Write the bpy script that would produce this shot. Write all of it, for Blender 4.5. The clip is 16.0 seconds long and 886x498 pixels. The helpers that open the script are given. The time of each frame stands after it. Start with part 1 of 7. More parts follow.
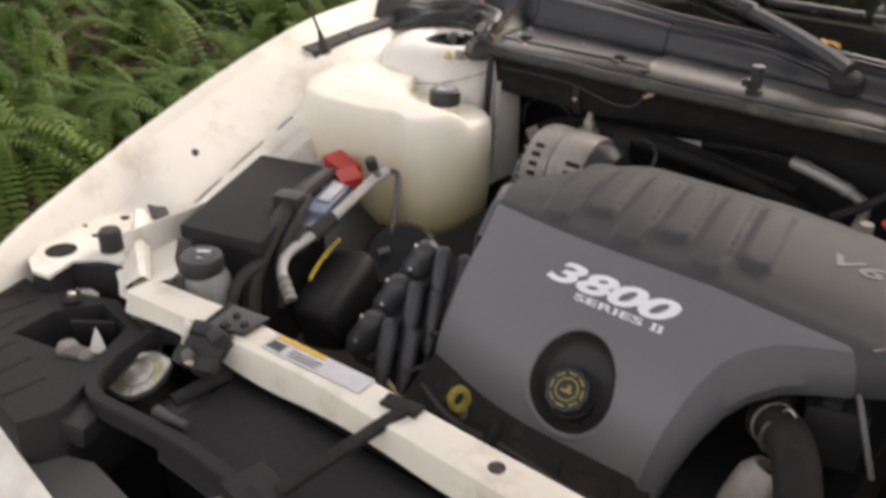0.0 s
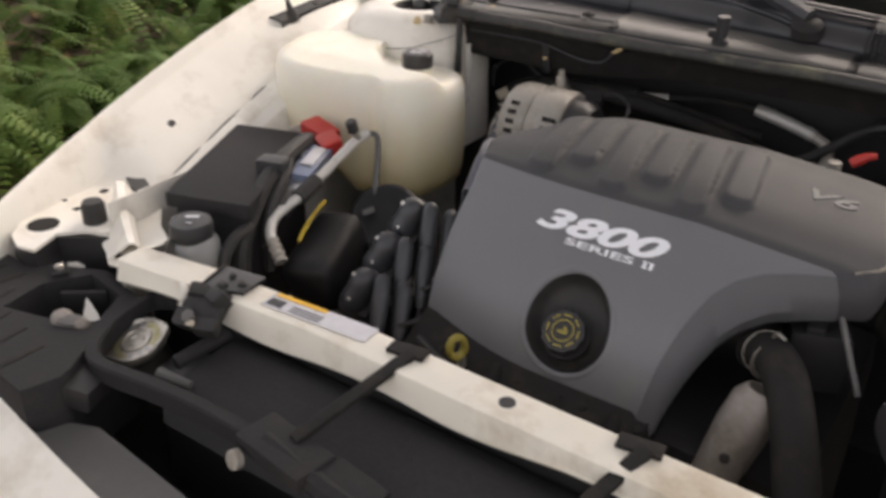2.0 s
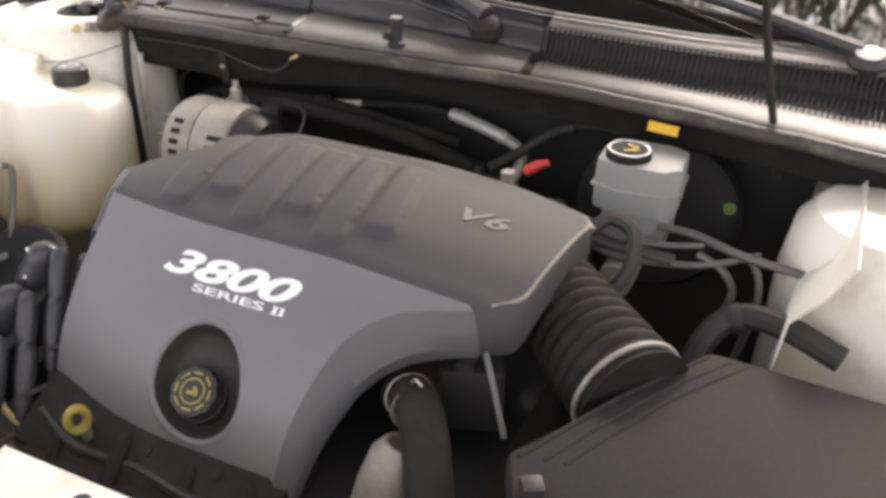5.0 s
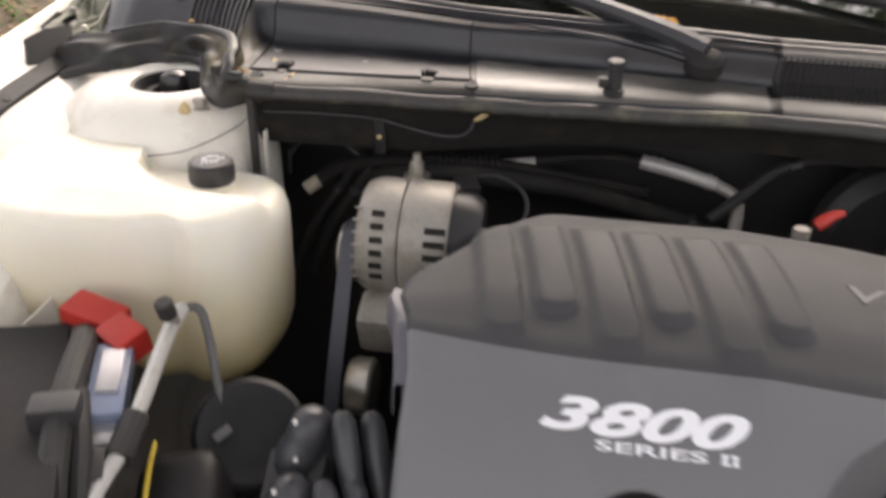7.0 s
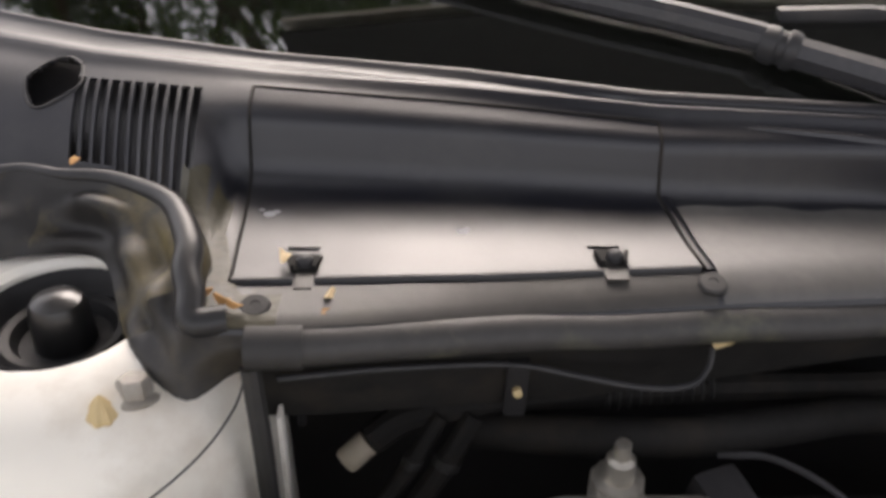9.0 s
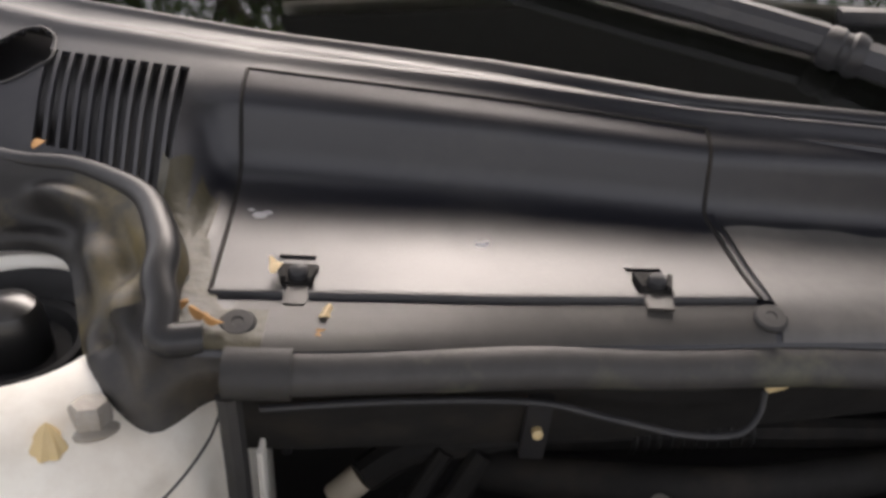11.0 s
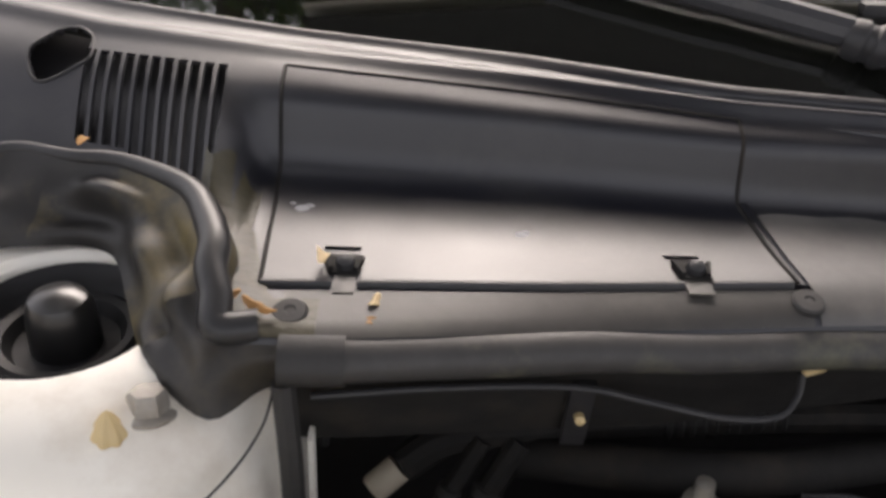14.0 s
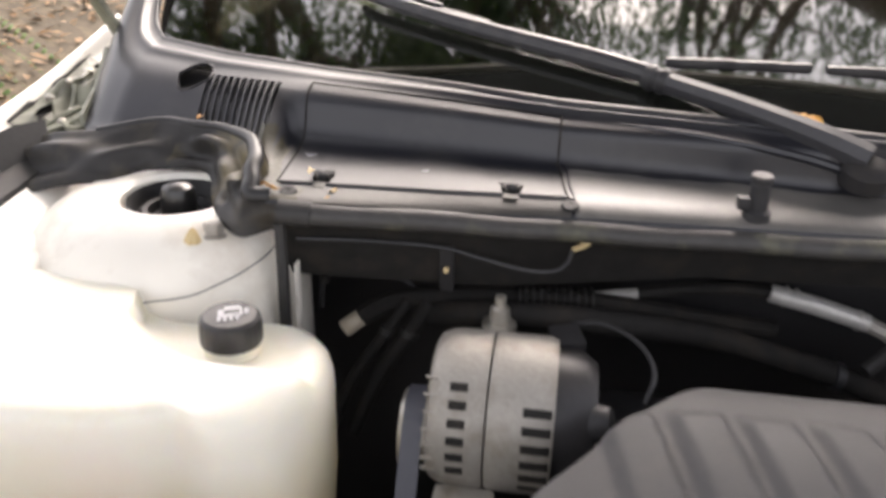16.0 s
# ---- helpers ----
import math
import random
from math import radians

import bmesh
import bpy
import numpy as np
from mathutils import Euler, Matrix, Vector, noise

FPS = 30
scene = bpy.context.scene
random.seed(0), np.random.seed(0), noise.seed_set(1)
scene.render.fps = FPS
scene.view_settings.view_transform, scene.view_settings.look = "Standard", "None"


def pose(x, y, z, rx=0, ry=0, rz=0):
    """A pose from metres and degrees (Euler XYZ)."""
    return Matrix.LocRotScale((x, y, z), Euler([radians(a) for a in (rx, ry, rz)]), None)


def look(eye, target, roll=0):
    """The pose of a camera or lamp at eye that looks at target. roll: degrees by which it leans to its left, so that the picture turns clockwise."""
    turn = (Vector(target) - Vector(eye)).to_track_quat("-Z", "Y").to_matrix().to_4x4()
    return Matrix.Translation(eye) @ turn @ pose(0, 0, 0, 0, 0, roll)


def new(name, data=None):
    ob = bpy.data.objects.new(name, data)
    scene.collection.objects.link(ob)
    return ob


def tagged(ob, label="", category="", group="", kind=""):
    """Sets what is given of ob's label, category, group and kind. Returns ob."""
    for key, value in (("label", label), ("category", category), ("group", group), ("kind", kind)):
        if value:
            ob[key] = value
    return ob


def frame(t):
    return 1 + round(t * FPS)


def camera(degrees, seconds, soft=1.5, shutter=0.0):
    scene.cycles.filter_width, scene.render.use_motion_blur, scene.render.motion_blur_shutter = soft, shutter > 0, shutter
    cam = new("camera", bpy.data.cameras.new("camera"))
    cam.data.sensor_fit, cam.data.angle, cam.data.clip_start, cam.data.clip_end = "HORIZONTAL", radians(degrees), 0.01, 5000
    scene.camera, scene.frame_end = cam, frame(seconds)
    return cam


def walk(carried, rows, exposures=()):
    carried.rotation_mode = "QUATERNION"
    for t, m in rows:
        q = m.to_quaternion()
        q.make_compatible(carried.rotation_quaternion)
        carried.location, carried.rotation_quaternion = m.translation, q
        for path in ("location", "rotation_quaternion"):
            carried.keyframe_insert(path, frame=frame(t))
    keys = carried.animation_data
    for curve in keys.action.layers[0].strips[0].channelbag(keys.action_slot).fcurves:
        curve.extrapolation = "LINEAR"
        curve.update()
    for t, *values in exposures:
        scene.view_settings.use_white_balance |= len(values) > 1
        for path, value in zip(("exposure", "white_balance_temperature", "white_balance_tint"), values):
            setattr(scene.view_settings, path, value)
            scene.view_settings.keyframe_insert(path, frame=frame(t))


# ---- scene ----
cam = camera(52.7, 16.0, soft=3.4, shutter=0.5)
PATH = [
    (0, (0.329, -0.379, 1.368), (-0.775, 1.001, 0.432), 1.5),
    (0.5, (0.302, -0.405, 1.381), (-0.839, 0.992, 0.517), 0.6),
    (1, (0.296, -0.421, 1.368), (-0.811, 1.008, 0.513), 1.0),
    (1.5, (0.303, -0.433, 1.348), (-0.76, 0.987, 0.424), 1.0),
    (2, (0.308, -0.444, 1.339), (-0.692, 0.997, 0.379), 0.7),
    (2.5, (0.323, -0.438, 1.331), (-0.573, 1.04, 0.324), 0.1),
    (3, (0.395, -0.399, 1.332), (-0.398, 1.119, 0.299), -0.5),
    (3.2, (0.448, -0.382, 1.334), (-0.324, 1.15, 0.307), 0.6),
    (4.2, (0.492, -0.285, 1.34), (-0.24, 1.275, 0.33), 1.4),
    (5.3, (0.411, -0.188, 1.342), (-0.281, 1.409, 0.356), 1.9),
    (5.5, (0.375, -0.213, 1.352), (-0.313, 1.37, 0.34), 2.2),
    (6, (0.214, -0.29, 1.348), (-0.34, 1.37, 0.379), 4.1),
    (6.4, (0.053, -0.296, 1.341), (-0.384, 1.422, 0.414), 2.2),
    (6.5, (0.009, -0.291, 1.329), (-0.382, 1.448, 0.42), 2.8),
    (7, (-0.16, -0.142, 1.322), (-0.43, 1.582, 0.344), 1.2),
    (7.5, (-0.277, 0.048, 1.311), (-0.489, 1.76, 0.3), -1.4),
    (8, (-0.386, 0.231, 1.299), (-0.466, 1.927, 0.241), -1.4),
    (8.5, (-0.444, 0.372, 1.283), (-0.414, 2.066, 0.22), -1.3),
    (9, (-0.462, 0.472, 1.268), (-0.417, 2.142, 0.168), 1.0),
    (9.2, (-0.463, 0.494, 1.261), (-0.409, 2.166, 0.164), 1.5),
    (11.5, (-0.477, 0.537, 1.231), (-0.407, 2.213, 0.141), 4.2),
    (12, (-0.481, 0.533, 1.232), (-0.397, 2.209, 0.144), 4.3),
    (12.5, (-0.489, 0.532, 1.232), (-0.405, 2.208, 0.144), 4.3),
    (13, (-0.495, 0.533, 1.23), (-0.413, 2.212, 0.147), 3.6),
    (13.5, (-0.499, 0.533, 1.228), (-0.422, 2.21, 0.14), 3.4),
    (14, (-0.499, 0.525, 1.228), (-0.423, 2.207, 0.148), 3.4),
    (14.5, (-0.482, 0.47, 1.247), (-0.432, 2.178, 0.207), 3.1),
    (15, (-0.436, 0.364, 1.279), (-0.467, 2.128, 0.336), 3.5),
    (15.5, (-0.37, 0.245, 1.282), (-0.541, 2.04, 0.418), 2.7),
    (16, (-0.305, 0.119, 1.286), (-0.546, 1.905, 0.419), 1.6),
]
walk(cam, [(t, look(eye, target, roll)) for t, eye, target, roll in PATH],
     exposures=[(s, e, 7250 if s < 7.5 else 6950, 17) for s, e in ((0, -0.31), (0.5, -0.5), (1.0, -0.69), (1.5, -0.6), (2.0, -0.47), (3, -0.2), (5.5, 0.34), (6.5, 0.06), (7, -0.05), (8, 0.28), (8.5, 0.1), (9, -0.22), (12.5, -0.31), (14.5, -0.31), (15.5, -0.12), (16, 0.14))])

# ---- world and light: a bright overcast day under garden trees ----
world = bpy.data.worlds.new("sky")
scene.world = world
world.use_nodes = True
wn = world.node_tree
sky = wn.nodes.new("ShaderNodeTexSky")
sky.sky_type, sky.sun_disc = "NISHITA", False
sky.sun_elevation, sky.sun_rotation = radians(38.2), radians(3.7)
sky.air_density, sky.dust_density = 1.0, 4.0
haze = wn.nodes.new("ShaderNodeHueSaturation")
haze.inputs["Saturation"].default_value = 0.3
wn.links.new(sky.outputs[0], haze.inputs["Color"])
wn.links.new(haze.outputs[0], wn.nodes["Background"].inputs[0])
wn.nodes["Background"].inputs[1].default_value = 0.52
sun = new("sun", bpy.data.lights.new("sun", "SUN"))
sun.data.energy, sun.data.angle, sun.data.color = 1.6, radians(58), (1.0, 0.90, 0.78)
sun.matrix_basis = look((0.2, 3.1, 2.45), (0, 0, 0))

# ---- materials ----
def material(name, color, rough=0.5, metal=0.0, var=0.12, grain=60.0, bump=0.02, dirt=None, dirt_scale=7.0, dirt_level=0.55,
             coat=0.0, spec=0.5, rough_var=0.08, subsurface=0.0):
    """A surface with fine grain, broad stains of the colour dirt, uneven gloss and a little relief."""
    m = bpy.data.materials.new(name)
    m.use_nodes = True
    nt = m.node_tree
    n, l = nt.nodes, nt.links
    b = n["Principled BSDF"]
    co = n.new("ShaderNodeTexCoord")
    fine = n.new("ShaderNodeTexNoise")
    fine.inputs["Scale"].default_value, fine.inputs["Detail"].default_value = grain, 4
    l.new(co.outputs["Object"], fine.inputs["Vector"])
    ramp = n.new("ShaderNodeMix")
    ramp.data_type = "RGBA"
    ramp.inputs[6].default_value = (*[c * (1 - var) for c in color], 1)
    ramp.inputs[7].default_value = (*[min(1, c * (1 + var)) for c in color], 1)
    l.new(fine.outputs["Fac"], ramp.inputs[0])
    out = ramp.outputs[2]
    broad = n.new("ShaderNodeTexNoise")
    broad.inputs["Scale"].default_value, broad.inputs["Detail"].default_value, broad.inputs["Roughness"].default_value = dirt_scale, 6, 0.65
    l.new(co.outputs["Object"], broad.inputs["Vector"])
    if dirt:
        edge = n.new("ShaderNodeMapRange")
        edge.inputs[1].default_value, edge.inputs[2].default_value = dirt_level, dirt_level + 0.25
        edge.inputs[3].default_value, edge.inputs[4].default_value = 0.0, 0.85
        l.new(broad.outputs["Fac"], edge.inputs[0])
        mix = n.new("ShaderNodeMix")
        mix.data_type = "RGBA"
        mix.inputs[7].default_value = (*dirt, 1)
        l.new(edge.outputs[0], mix.inputs[0])
        l.new(out, mix.inputs[6])
        out = mix.outputs[2]
    l.new(out, b.inputs["Base Color"])
    gloss = n.new("ShaderNodeMapRange")
    gloss.inputs[3].default_value, gloss.inputs[4].default_value = max(0.02, rough - rough_var), min(1, rough + rough_var)
    l.new(broad.outputs["Fac"], gloss.inputs[0])
    l.new(gloss.outputs[0], b.inputs["Roughness"])
    b.inputs["Metallic"].default_value = metal
    b.inputs["Specular IOR Level"].default_value = spec
    b.inputs["Coat Weight"].default_value = coat
    if subsurface:
        b.inputs["Subsurface Weight"].default_value = subsurface
        b.inputs["Subsurface Radius"].default_value = (0.02, 0.015, 0.008)
    if bump:
        bm_node = n.new("ShaderNodeBump")
        bm_node.inputs["Strength"].default_value, bm_node.inputs["Distance"].default_value = bump * 10, 0.001
        l.new(fine.outputs["Fac"], bm_node.inputs["Height"])
        l.new(bm_node.outputs[0], b.inputs["Normal"])
    return m


WHITE = material("white_paint", (0.86, 0.825, 0.74), 0.35, var=0.05, grain=25, bump=0.004, dirt=(0.60, 0.53, 0.43), dirt_scale=11, dirt_level=0.50, coat=0.2)
WHITE_IN = material("white_inner_paint", (0.78, 0.75, 0.68), 0.5, var=0.05, grain=50, bump=0.006, dirt=(0.42, 0.37, 0.30), dirt_scale=12, dirt_level=0.52)
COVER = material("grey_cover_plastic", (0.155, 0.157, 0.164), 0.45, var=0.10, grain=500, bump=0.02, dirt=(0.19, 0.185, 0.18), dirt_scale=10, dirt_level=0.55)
# same plastic as the cover; the arch lip's shade is put into this tone
LIP_SHADE = material("shaded_lip_plastic", (0.105, 0.106, 0.110), 0.5, var=0.12, grain=500, bump=0.02, dirt=(0.13, 0.125, 0.12), dirt_scale=12, dirt_level=0.55, spec=0.35)
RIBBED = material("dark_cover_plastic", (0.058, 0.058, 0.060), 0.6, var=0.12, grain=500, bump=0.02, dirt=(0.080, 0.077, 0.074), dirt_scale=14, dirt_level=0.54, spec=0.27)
BLACK = material("black_plastic", (0.027, 0.026, 0.027), 0.42, var=0.25, grain=200, bump=0.015, dirt=(0.035, 0.032, 0.03), dirt_scale=18, dirt_level=0.55)
SATIN = material("satin_black_plastic", (0.026, 0.026, 0.028), 0.52, var=0.2, grain=250, bump=0.015, dirt=(0.075, 0.07, 0.065), dirt_scale=16, dirt_level=0.55)
RUBBER = material("black_rubber", (0.026, 0.025, 0.024), 0.62, var=0.3, grain=120, bump=0.03, dirt=(0.055, 0.050, 0.043), dirt_scale=20, dirt_level=0.52)
SEAL = material("weathered_rubber_seal", (0.042, 0.040, 0.038), 0.55, var=0.35, grain=90, bump=0.05, dirt=(0.17, 0.17, 0.105), dirt_scale=16, dirt_level=0.50)
FLAP = material("muddy_rubber_flap", (0.022, 0.021, 0.020), 0.50, var=0.25, grain=60, bump=0.02, dirt=(0.17, 0.135, 0.06), dirt_scale=15, dirt_level=0.44, spec=0.38)
FLAP_CLEAN = material("grey_rubber_flap", (0.022, 0.021, 0.020), 0.50, var=0.25, grain=60, bump=0.02, dirt=(0.075, 0.062, 0.042), dirt_scale=15, dirt_level=0.49, spec=0.38)
BEAD = material("shiny_rubber_edge", (0.024, 0.024, 0.025), 0.38, var=0.2, grain=120, bump=0.015, spec=0.42)
EDGE_DUST = material("dusty_worn_edge", (0.27, 0.245, 0.20), 0.8, var=0.25, grain=150, bump=0.02)
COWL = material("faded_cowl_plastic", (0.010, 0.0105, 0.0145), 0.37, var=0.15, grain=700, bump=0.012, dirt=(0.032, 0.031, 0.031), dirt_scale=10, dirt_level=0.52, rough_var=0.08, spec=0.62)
MARK_CAP = material("grey_cap_print", (0.52, 0.52, 0.53), 0.5, var=0.15, grain=200, bump=0.0)
MARK_DIM = material("chalky_spot", (0.34, 0.34, 0.36), 0.6, var=0.2, grain=200, bump=0.01)
WIPER = material("wiper_black_paint", (0.042, 0.042, 0.046), 0.45, var=0.25, grain=300, bump=0.02, dirt=(0.09, 0.085, 0.08), dirt_scale=30, dirt_level=0.55)
HINGE = material("pale_olive_primer", (0.25, 0.25, 0.19), 0.5, var=0.2, grain=60, bump=0.03, dirt=(0.055, 0.048, 0.035), dirt_scale=26, dirt_level=0.47)
TANK = material("cream_tank_plastic", (0.84, 0.81, 0.70), 0.4, var=0.03, grain=30, bump=0.003, dirt=(0.72, 0.66, 0.47), dirt_scale=6, dirt_level=0.55, subsurface=0.25)
CAST = material("cast_aluminium", (0.345, 0.322, 0.285), 0.5, 0.25, var=0.2, grain=250, bump=0.05, dirt=(0.20, 0.17, 0.13), dirt_scale=30, dirt_level=0.49)
ALU = material("bright_aluminium", (0.72, 0.70, 0.66), 0.3, 0.9, var=0.1, grain=150, bump=0.01, dirt=(0.35, 0.31, 0.26), dirt_scale=40, dirt_level=0.58)
STEEL = material("plated_steel", (0.55, 0.52, 0.46), 0.38, 0.85, var=0.15, grain=200, bump=0.02, dirt=(0.25, 0.19, 0.12), dirt_scale=60, dirt_level=0.55)
CHROME = material("cap_plating", (0.74, 0.71, 0.65), 0.26, 0.8, var=0.08, grain=150, bump=0.004, dirt=(0.42, 0.34, 0.2), dirt_scale=60, dirt_level=0.66)
RED = material("red_plastic", (0.50, 0.035, 0.025), 0.45, var=0.12, grain=90, bump=0.01, dirt=(0.3, 0.05, 0.04), dirt_scale=30)
BLUE = material("blue_grey_plastic", (0.20, 0.24, 0.34), 0.35, var=0.1, grain=120, bump=0.01, dirt=(0.42, 0.42, 0.42), dirt_scale=40)
YELLOW = material("yellow_plastic", (0.50, 0.36, 0.04), 0.5, var=0.1, grain=90, bump=0.01, dirt=(0.3, 0.22, 0.05), dirt_scale=60)
DIMYELLOW = material("dull_yellow_print", (0.33, 0.27, 0.05), 0.6, var=0.3, grain=200, bump=0.0, dirt=(0.10, 0.08, 0.03), dirt_scale=80, dirt_level=0.5)
RAIL = material("dusty_rail_paint", (0.83, 0.78, 0.67), 0.42, var=0.06, grain=25, bump=0.006, dirt=(0.47, 0.37, 0.24), dirt_scale=9, dirt_level=0.47)
LINE = material("dull_plated_line", (0.115, 0.112, 0.108), 0.45, 0.2, var=0.15, grain=120, bump=0.01, dirt=(0.09, 0.08, 0.07), dirt_scale=30, dirt_level=0.52)
OLDCAST = material("dull_cast_metal", (0.27, 0.24, 0.215), 0.55, 0.15, var=0.25, grain=120, bump=0.05, dirt=(0.12, 0.10, 0.08), dirt_scale=25, dirt_level=0.5)
OLDPRINT = material("yellowed_cap_print", (0.36, 0.33, 0.18), 0.35, 0.5, var=0.4, grain=120, bump=0.0, dirt=(0.62, 0.60, 0.52), dirt_scale=90, dirt_level=0.5)
SIDE = material("pale_side_plastic", (0.10, 0.10, 0.118), 0.45, var=0.12, grain=120, bump=0.01, dirt=(0.2, 0.19, 0.18), dirt_scale=15)
ORANGE = material("amber_label", (0.75, 0.42, 0.02), 0.5, var=0.06, grain=90, bump=0.0)
LABEL = material("silver_label", (0.42, 0.42, 0.44), 0.3, 0.5, var=0.15, grain=90, bump=0.0, dirt=(0.42, 0.40, 0.36), dirt_scale=30)
MARK = material("white_print", (0.86, 0.87, 0.9), 0.4, var=0.03, grain=90, bump=0.0)
EMBLEM = material("grey_emblem", (0.125, 0.125, 0.128), 0.55, 0.0, var=0.08, grain=90, bump=0.0)
CLEAR = material("cloudy_reservoir", (0.27, 0.275, 0.27), 0.58, var=0.12, grain=60, bump=0.006, dirt=(0.36, 0.35, 0.31), dirt_scale=18, subsurface=0.2, spec=0.35)
PULLEY = material("belt_rubber", (0.085, 0.087, 0.105), 0.5, var=0.1, grain=150, bump=0.02)
COIL = material("coil_plastic", (0.042, 0.043, 0.048), 0.38, var=0.15, grain=200, bump=0.01, dirt=(0.12, 0.12, 0.12), dirt_scale=40, dirt_level=0.6)
FOAM = material("black_foam", (0.026, 0.025, 0.026), 0.8, var=0.4, grain=180, bump=0.05, dirt=(0.03, 0.028, 0.027), dirt_scale=12)
GREY = material("grey_bumper_plastic", (0.12, 0.115, 0.11), 0.6, var=0.1, grain=200, bump=0.02, dirt=(0.18, 0.16, 0.14), dirt_scale=10)
DULL = material("dull_black_plastic", (0.031, 0.030, 0.031), 0.65, var=0.25, grain=180, bump=0.02, dirt=(0.05, 0.045, 0.038), dirt_scale=14, dirt_level=0.56, spec=0.12)
PIT = material("oily_black_paint", (0.010, 0.010, 0.0105), 0.5, var=0.3, grain=80, bump=0.04, dirt=(0.022, 0.020, 0.018), dirt_scale=22, dirt_level=0.52, spec=0.35)
GREASE = material("greasy_iron", (0.017, 0.016, 0.015), 0.75, var=0.4, grain=60, bump=0.12, dirt=(0.04, 0.033, 0.026), dirt_scale=25, dirt_level=0.5, spec=0.25)
GLOSS = material("glossy_black", (0.012, 0.012, 0.012), 0.27, var=0.2, grain=90, bump=0.004, spec=0.6)
# dusty cowl tone, lightened so that it also carries the shelf's grazing sheen
COWL_DUST_SHEEN = material("dusty_sheen_cowl", (0.092, 0.088, 0.082), 0.44, var=0.2, grain=120, bump=0.006, dirt=(0.18, 0.167, 0.15), dirt_scale=9, dirt_level=0.5, rough_var=0.1, spec=0.65)
DUSTY = material("dusty_cowl_plastic", (0.046, 0.043, 0.039), 0.48, var=0.2, grain=120, bump=0.006, dirt=(0.075, 0.07, 0.06), dirt_scale=20, dirt_level=0.5, spec=0.5)
MUD = material("olive_mud", (0.040, 0.036, 0.020), 0.45, var=0.4, grain=150, bump=0.08, dirt=(0.07, 0.06, 0.032), dirt_scale=40, dirt_level=0.5, spec=0.4)
TAN = material("tan_nylon", (0.60, 0.46, 0.24), 0.5, var=0.08, grain=80, bump=0.01)
DRY = material("dry_leaf", (0.40, 0.20, 0.06), 0.7, var=0.35, grain=90, bump=0.05, dirt=(0.62, 0.42, 0.15), dirt_scale=40)
PALE_LEAF = material("pale_dry_leaf", (0.55, 0.42, 0.24), 0.7, var=0.25, grain=90, bump=0.05, dirt=(0.62, 0.50, 0.32), dirt_scale=40)
ORANGE_LEAF = material("orange_dry_leaf", (0.50, 0.24, 0.04), 0.7, var=0.3, grain=90, bump=0.05, dirt=(0.60, 0.34, 0.08), dirt_scale=40)
LITTER = material("litter_leaf", (0.24, 0.135, 0.055), 0.7, var=0.5, grain=90, bump=0.05, dirt=(0.36, 0.26, 0.13), dirt_scale=4)
SOIL = material("leaf_litter", (0.085, 0.064, 0.038), 0.9, var=0.5, grain=28, bump=0.4, dirt=(0.19, 0.145, 0.085), dirt_scale=9, dirt_level=0.48)
CONCRETE = material("concrete", (0.34, 0.29, 0.23), 0.85, var=0.15, grain=70, bump=0.1, dirt=(0.24, 0.20, 0.15), dirt_scale=3)
FERN = material("fern_green", (0.044, 0.088, 0.012), 0.7, var=0.4, grain=14, bump=0.02, dirt=(0.115, 0.135, 0.022), dirt_scale=5.0, dirt_level=0.5, spec=0.2)
BARK = material("bark", (0.10, 0.08, 0.06), 0.9, var=0.4, grain=20, bump=0.4)
LEAF = material("tree_leaf", (0.06, 0.11, 0.025), 0.5, var=0.3, grain=3, bump=0.0)
DASH = material("dashboard", (0.006, 0.006, 0.006), 0.9, var=0.2, grain=200, bump=0.02, spec=0.03)
PIPE = material("dull_pipe_aluminium", (0.56, 0.545, 0.51), 0.42, 0.35, var=0.15, grain=200, bump=0.02, dirt=(0.34, 0.31, 0.27), dirt_scale=50, dirt_level=0.55)
PLUG = material("beige_plug", (0.50, 0.44, 0.34), 0.5, var=0.1, grain=90, bump=0.01, dirt=(0.3, 0.25, 0.18), dirt_scale=50)


def yellowed(m, z0, z1, tint):
    """Old plastic that has yellowed towards the foot of a vessel, in cloudy patches."""
    n, l = m.node_tree.nodes, m.node_tree.links
    b = n["Principled BSDF"]
    was = b.inputs["Base Color"].links[0].from_socket
    co = n.new("ShaderNodeTexCoord")
    sep = n.new("ShaderNodeSeparateXYZ")
    l.new(co.outputs["Object"], sep.inputs[0])
    cloud = n.new("ShaderNodeTexNoise")
    cloud.inputs["Scale"].default_value, cloud.inputs["Detail"].default_value = 9, 5
    l.new(co.outputs["Object"], cloud.inputs["Vector"])
    add = n.new("ShaderNodeMath")
    add.operation = "MULTIPLY_ADD"
    add.inputs[1].default_value = 0.07
    l.new(cloud.outputs["Fac"], add.inputs[0])
    l.new(sep.outputs["Z"], add.inputs[2])
    edge = n.new("ShaderNodeMapRange")
    edge.inputs[1].default_value, edge.inputs[2].default_value = z1 + 0.035, z0 + 0.035
    l.new(add.outputs[0], edge.inputs[0])
    mix = n.new("ShaderNodeMix")
    mix.data_type = "RGBA"
    mix.inputs[7].default_value = (*tint, 1)
    l.new(edge.outputs[0], mix.inputs[0])
    l.new(was, mix.inputs[6])
    l.new(mix.outputs[2], b.inputs["Base Color"])


yellowed(TANK, 0.70, 0.86, (0.70, 0.57, 0.27))


def glass(name, tint, rough=0.0, ior=1.52):
    m = bpy.data.materials.new(name)
    m.use_nodes = True
    b = m.node_tree.nodes["Principled BSDF"]
    b.inputs["Base Color"].default_value = (*tint, 1)
    b.inputs["Roughness"].default_value = rough
    b.inputs["Transmission Weight"].default_value = 1.0
    b.inputs["IOR"].default_value = ior
    return m


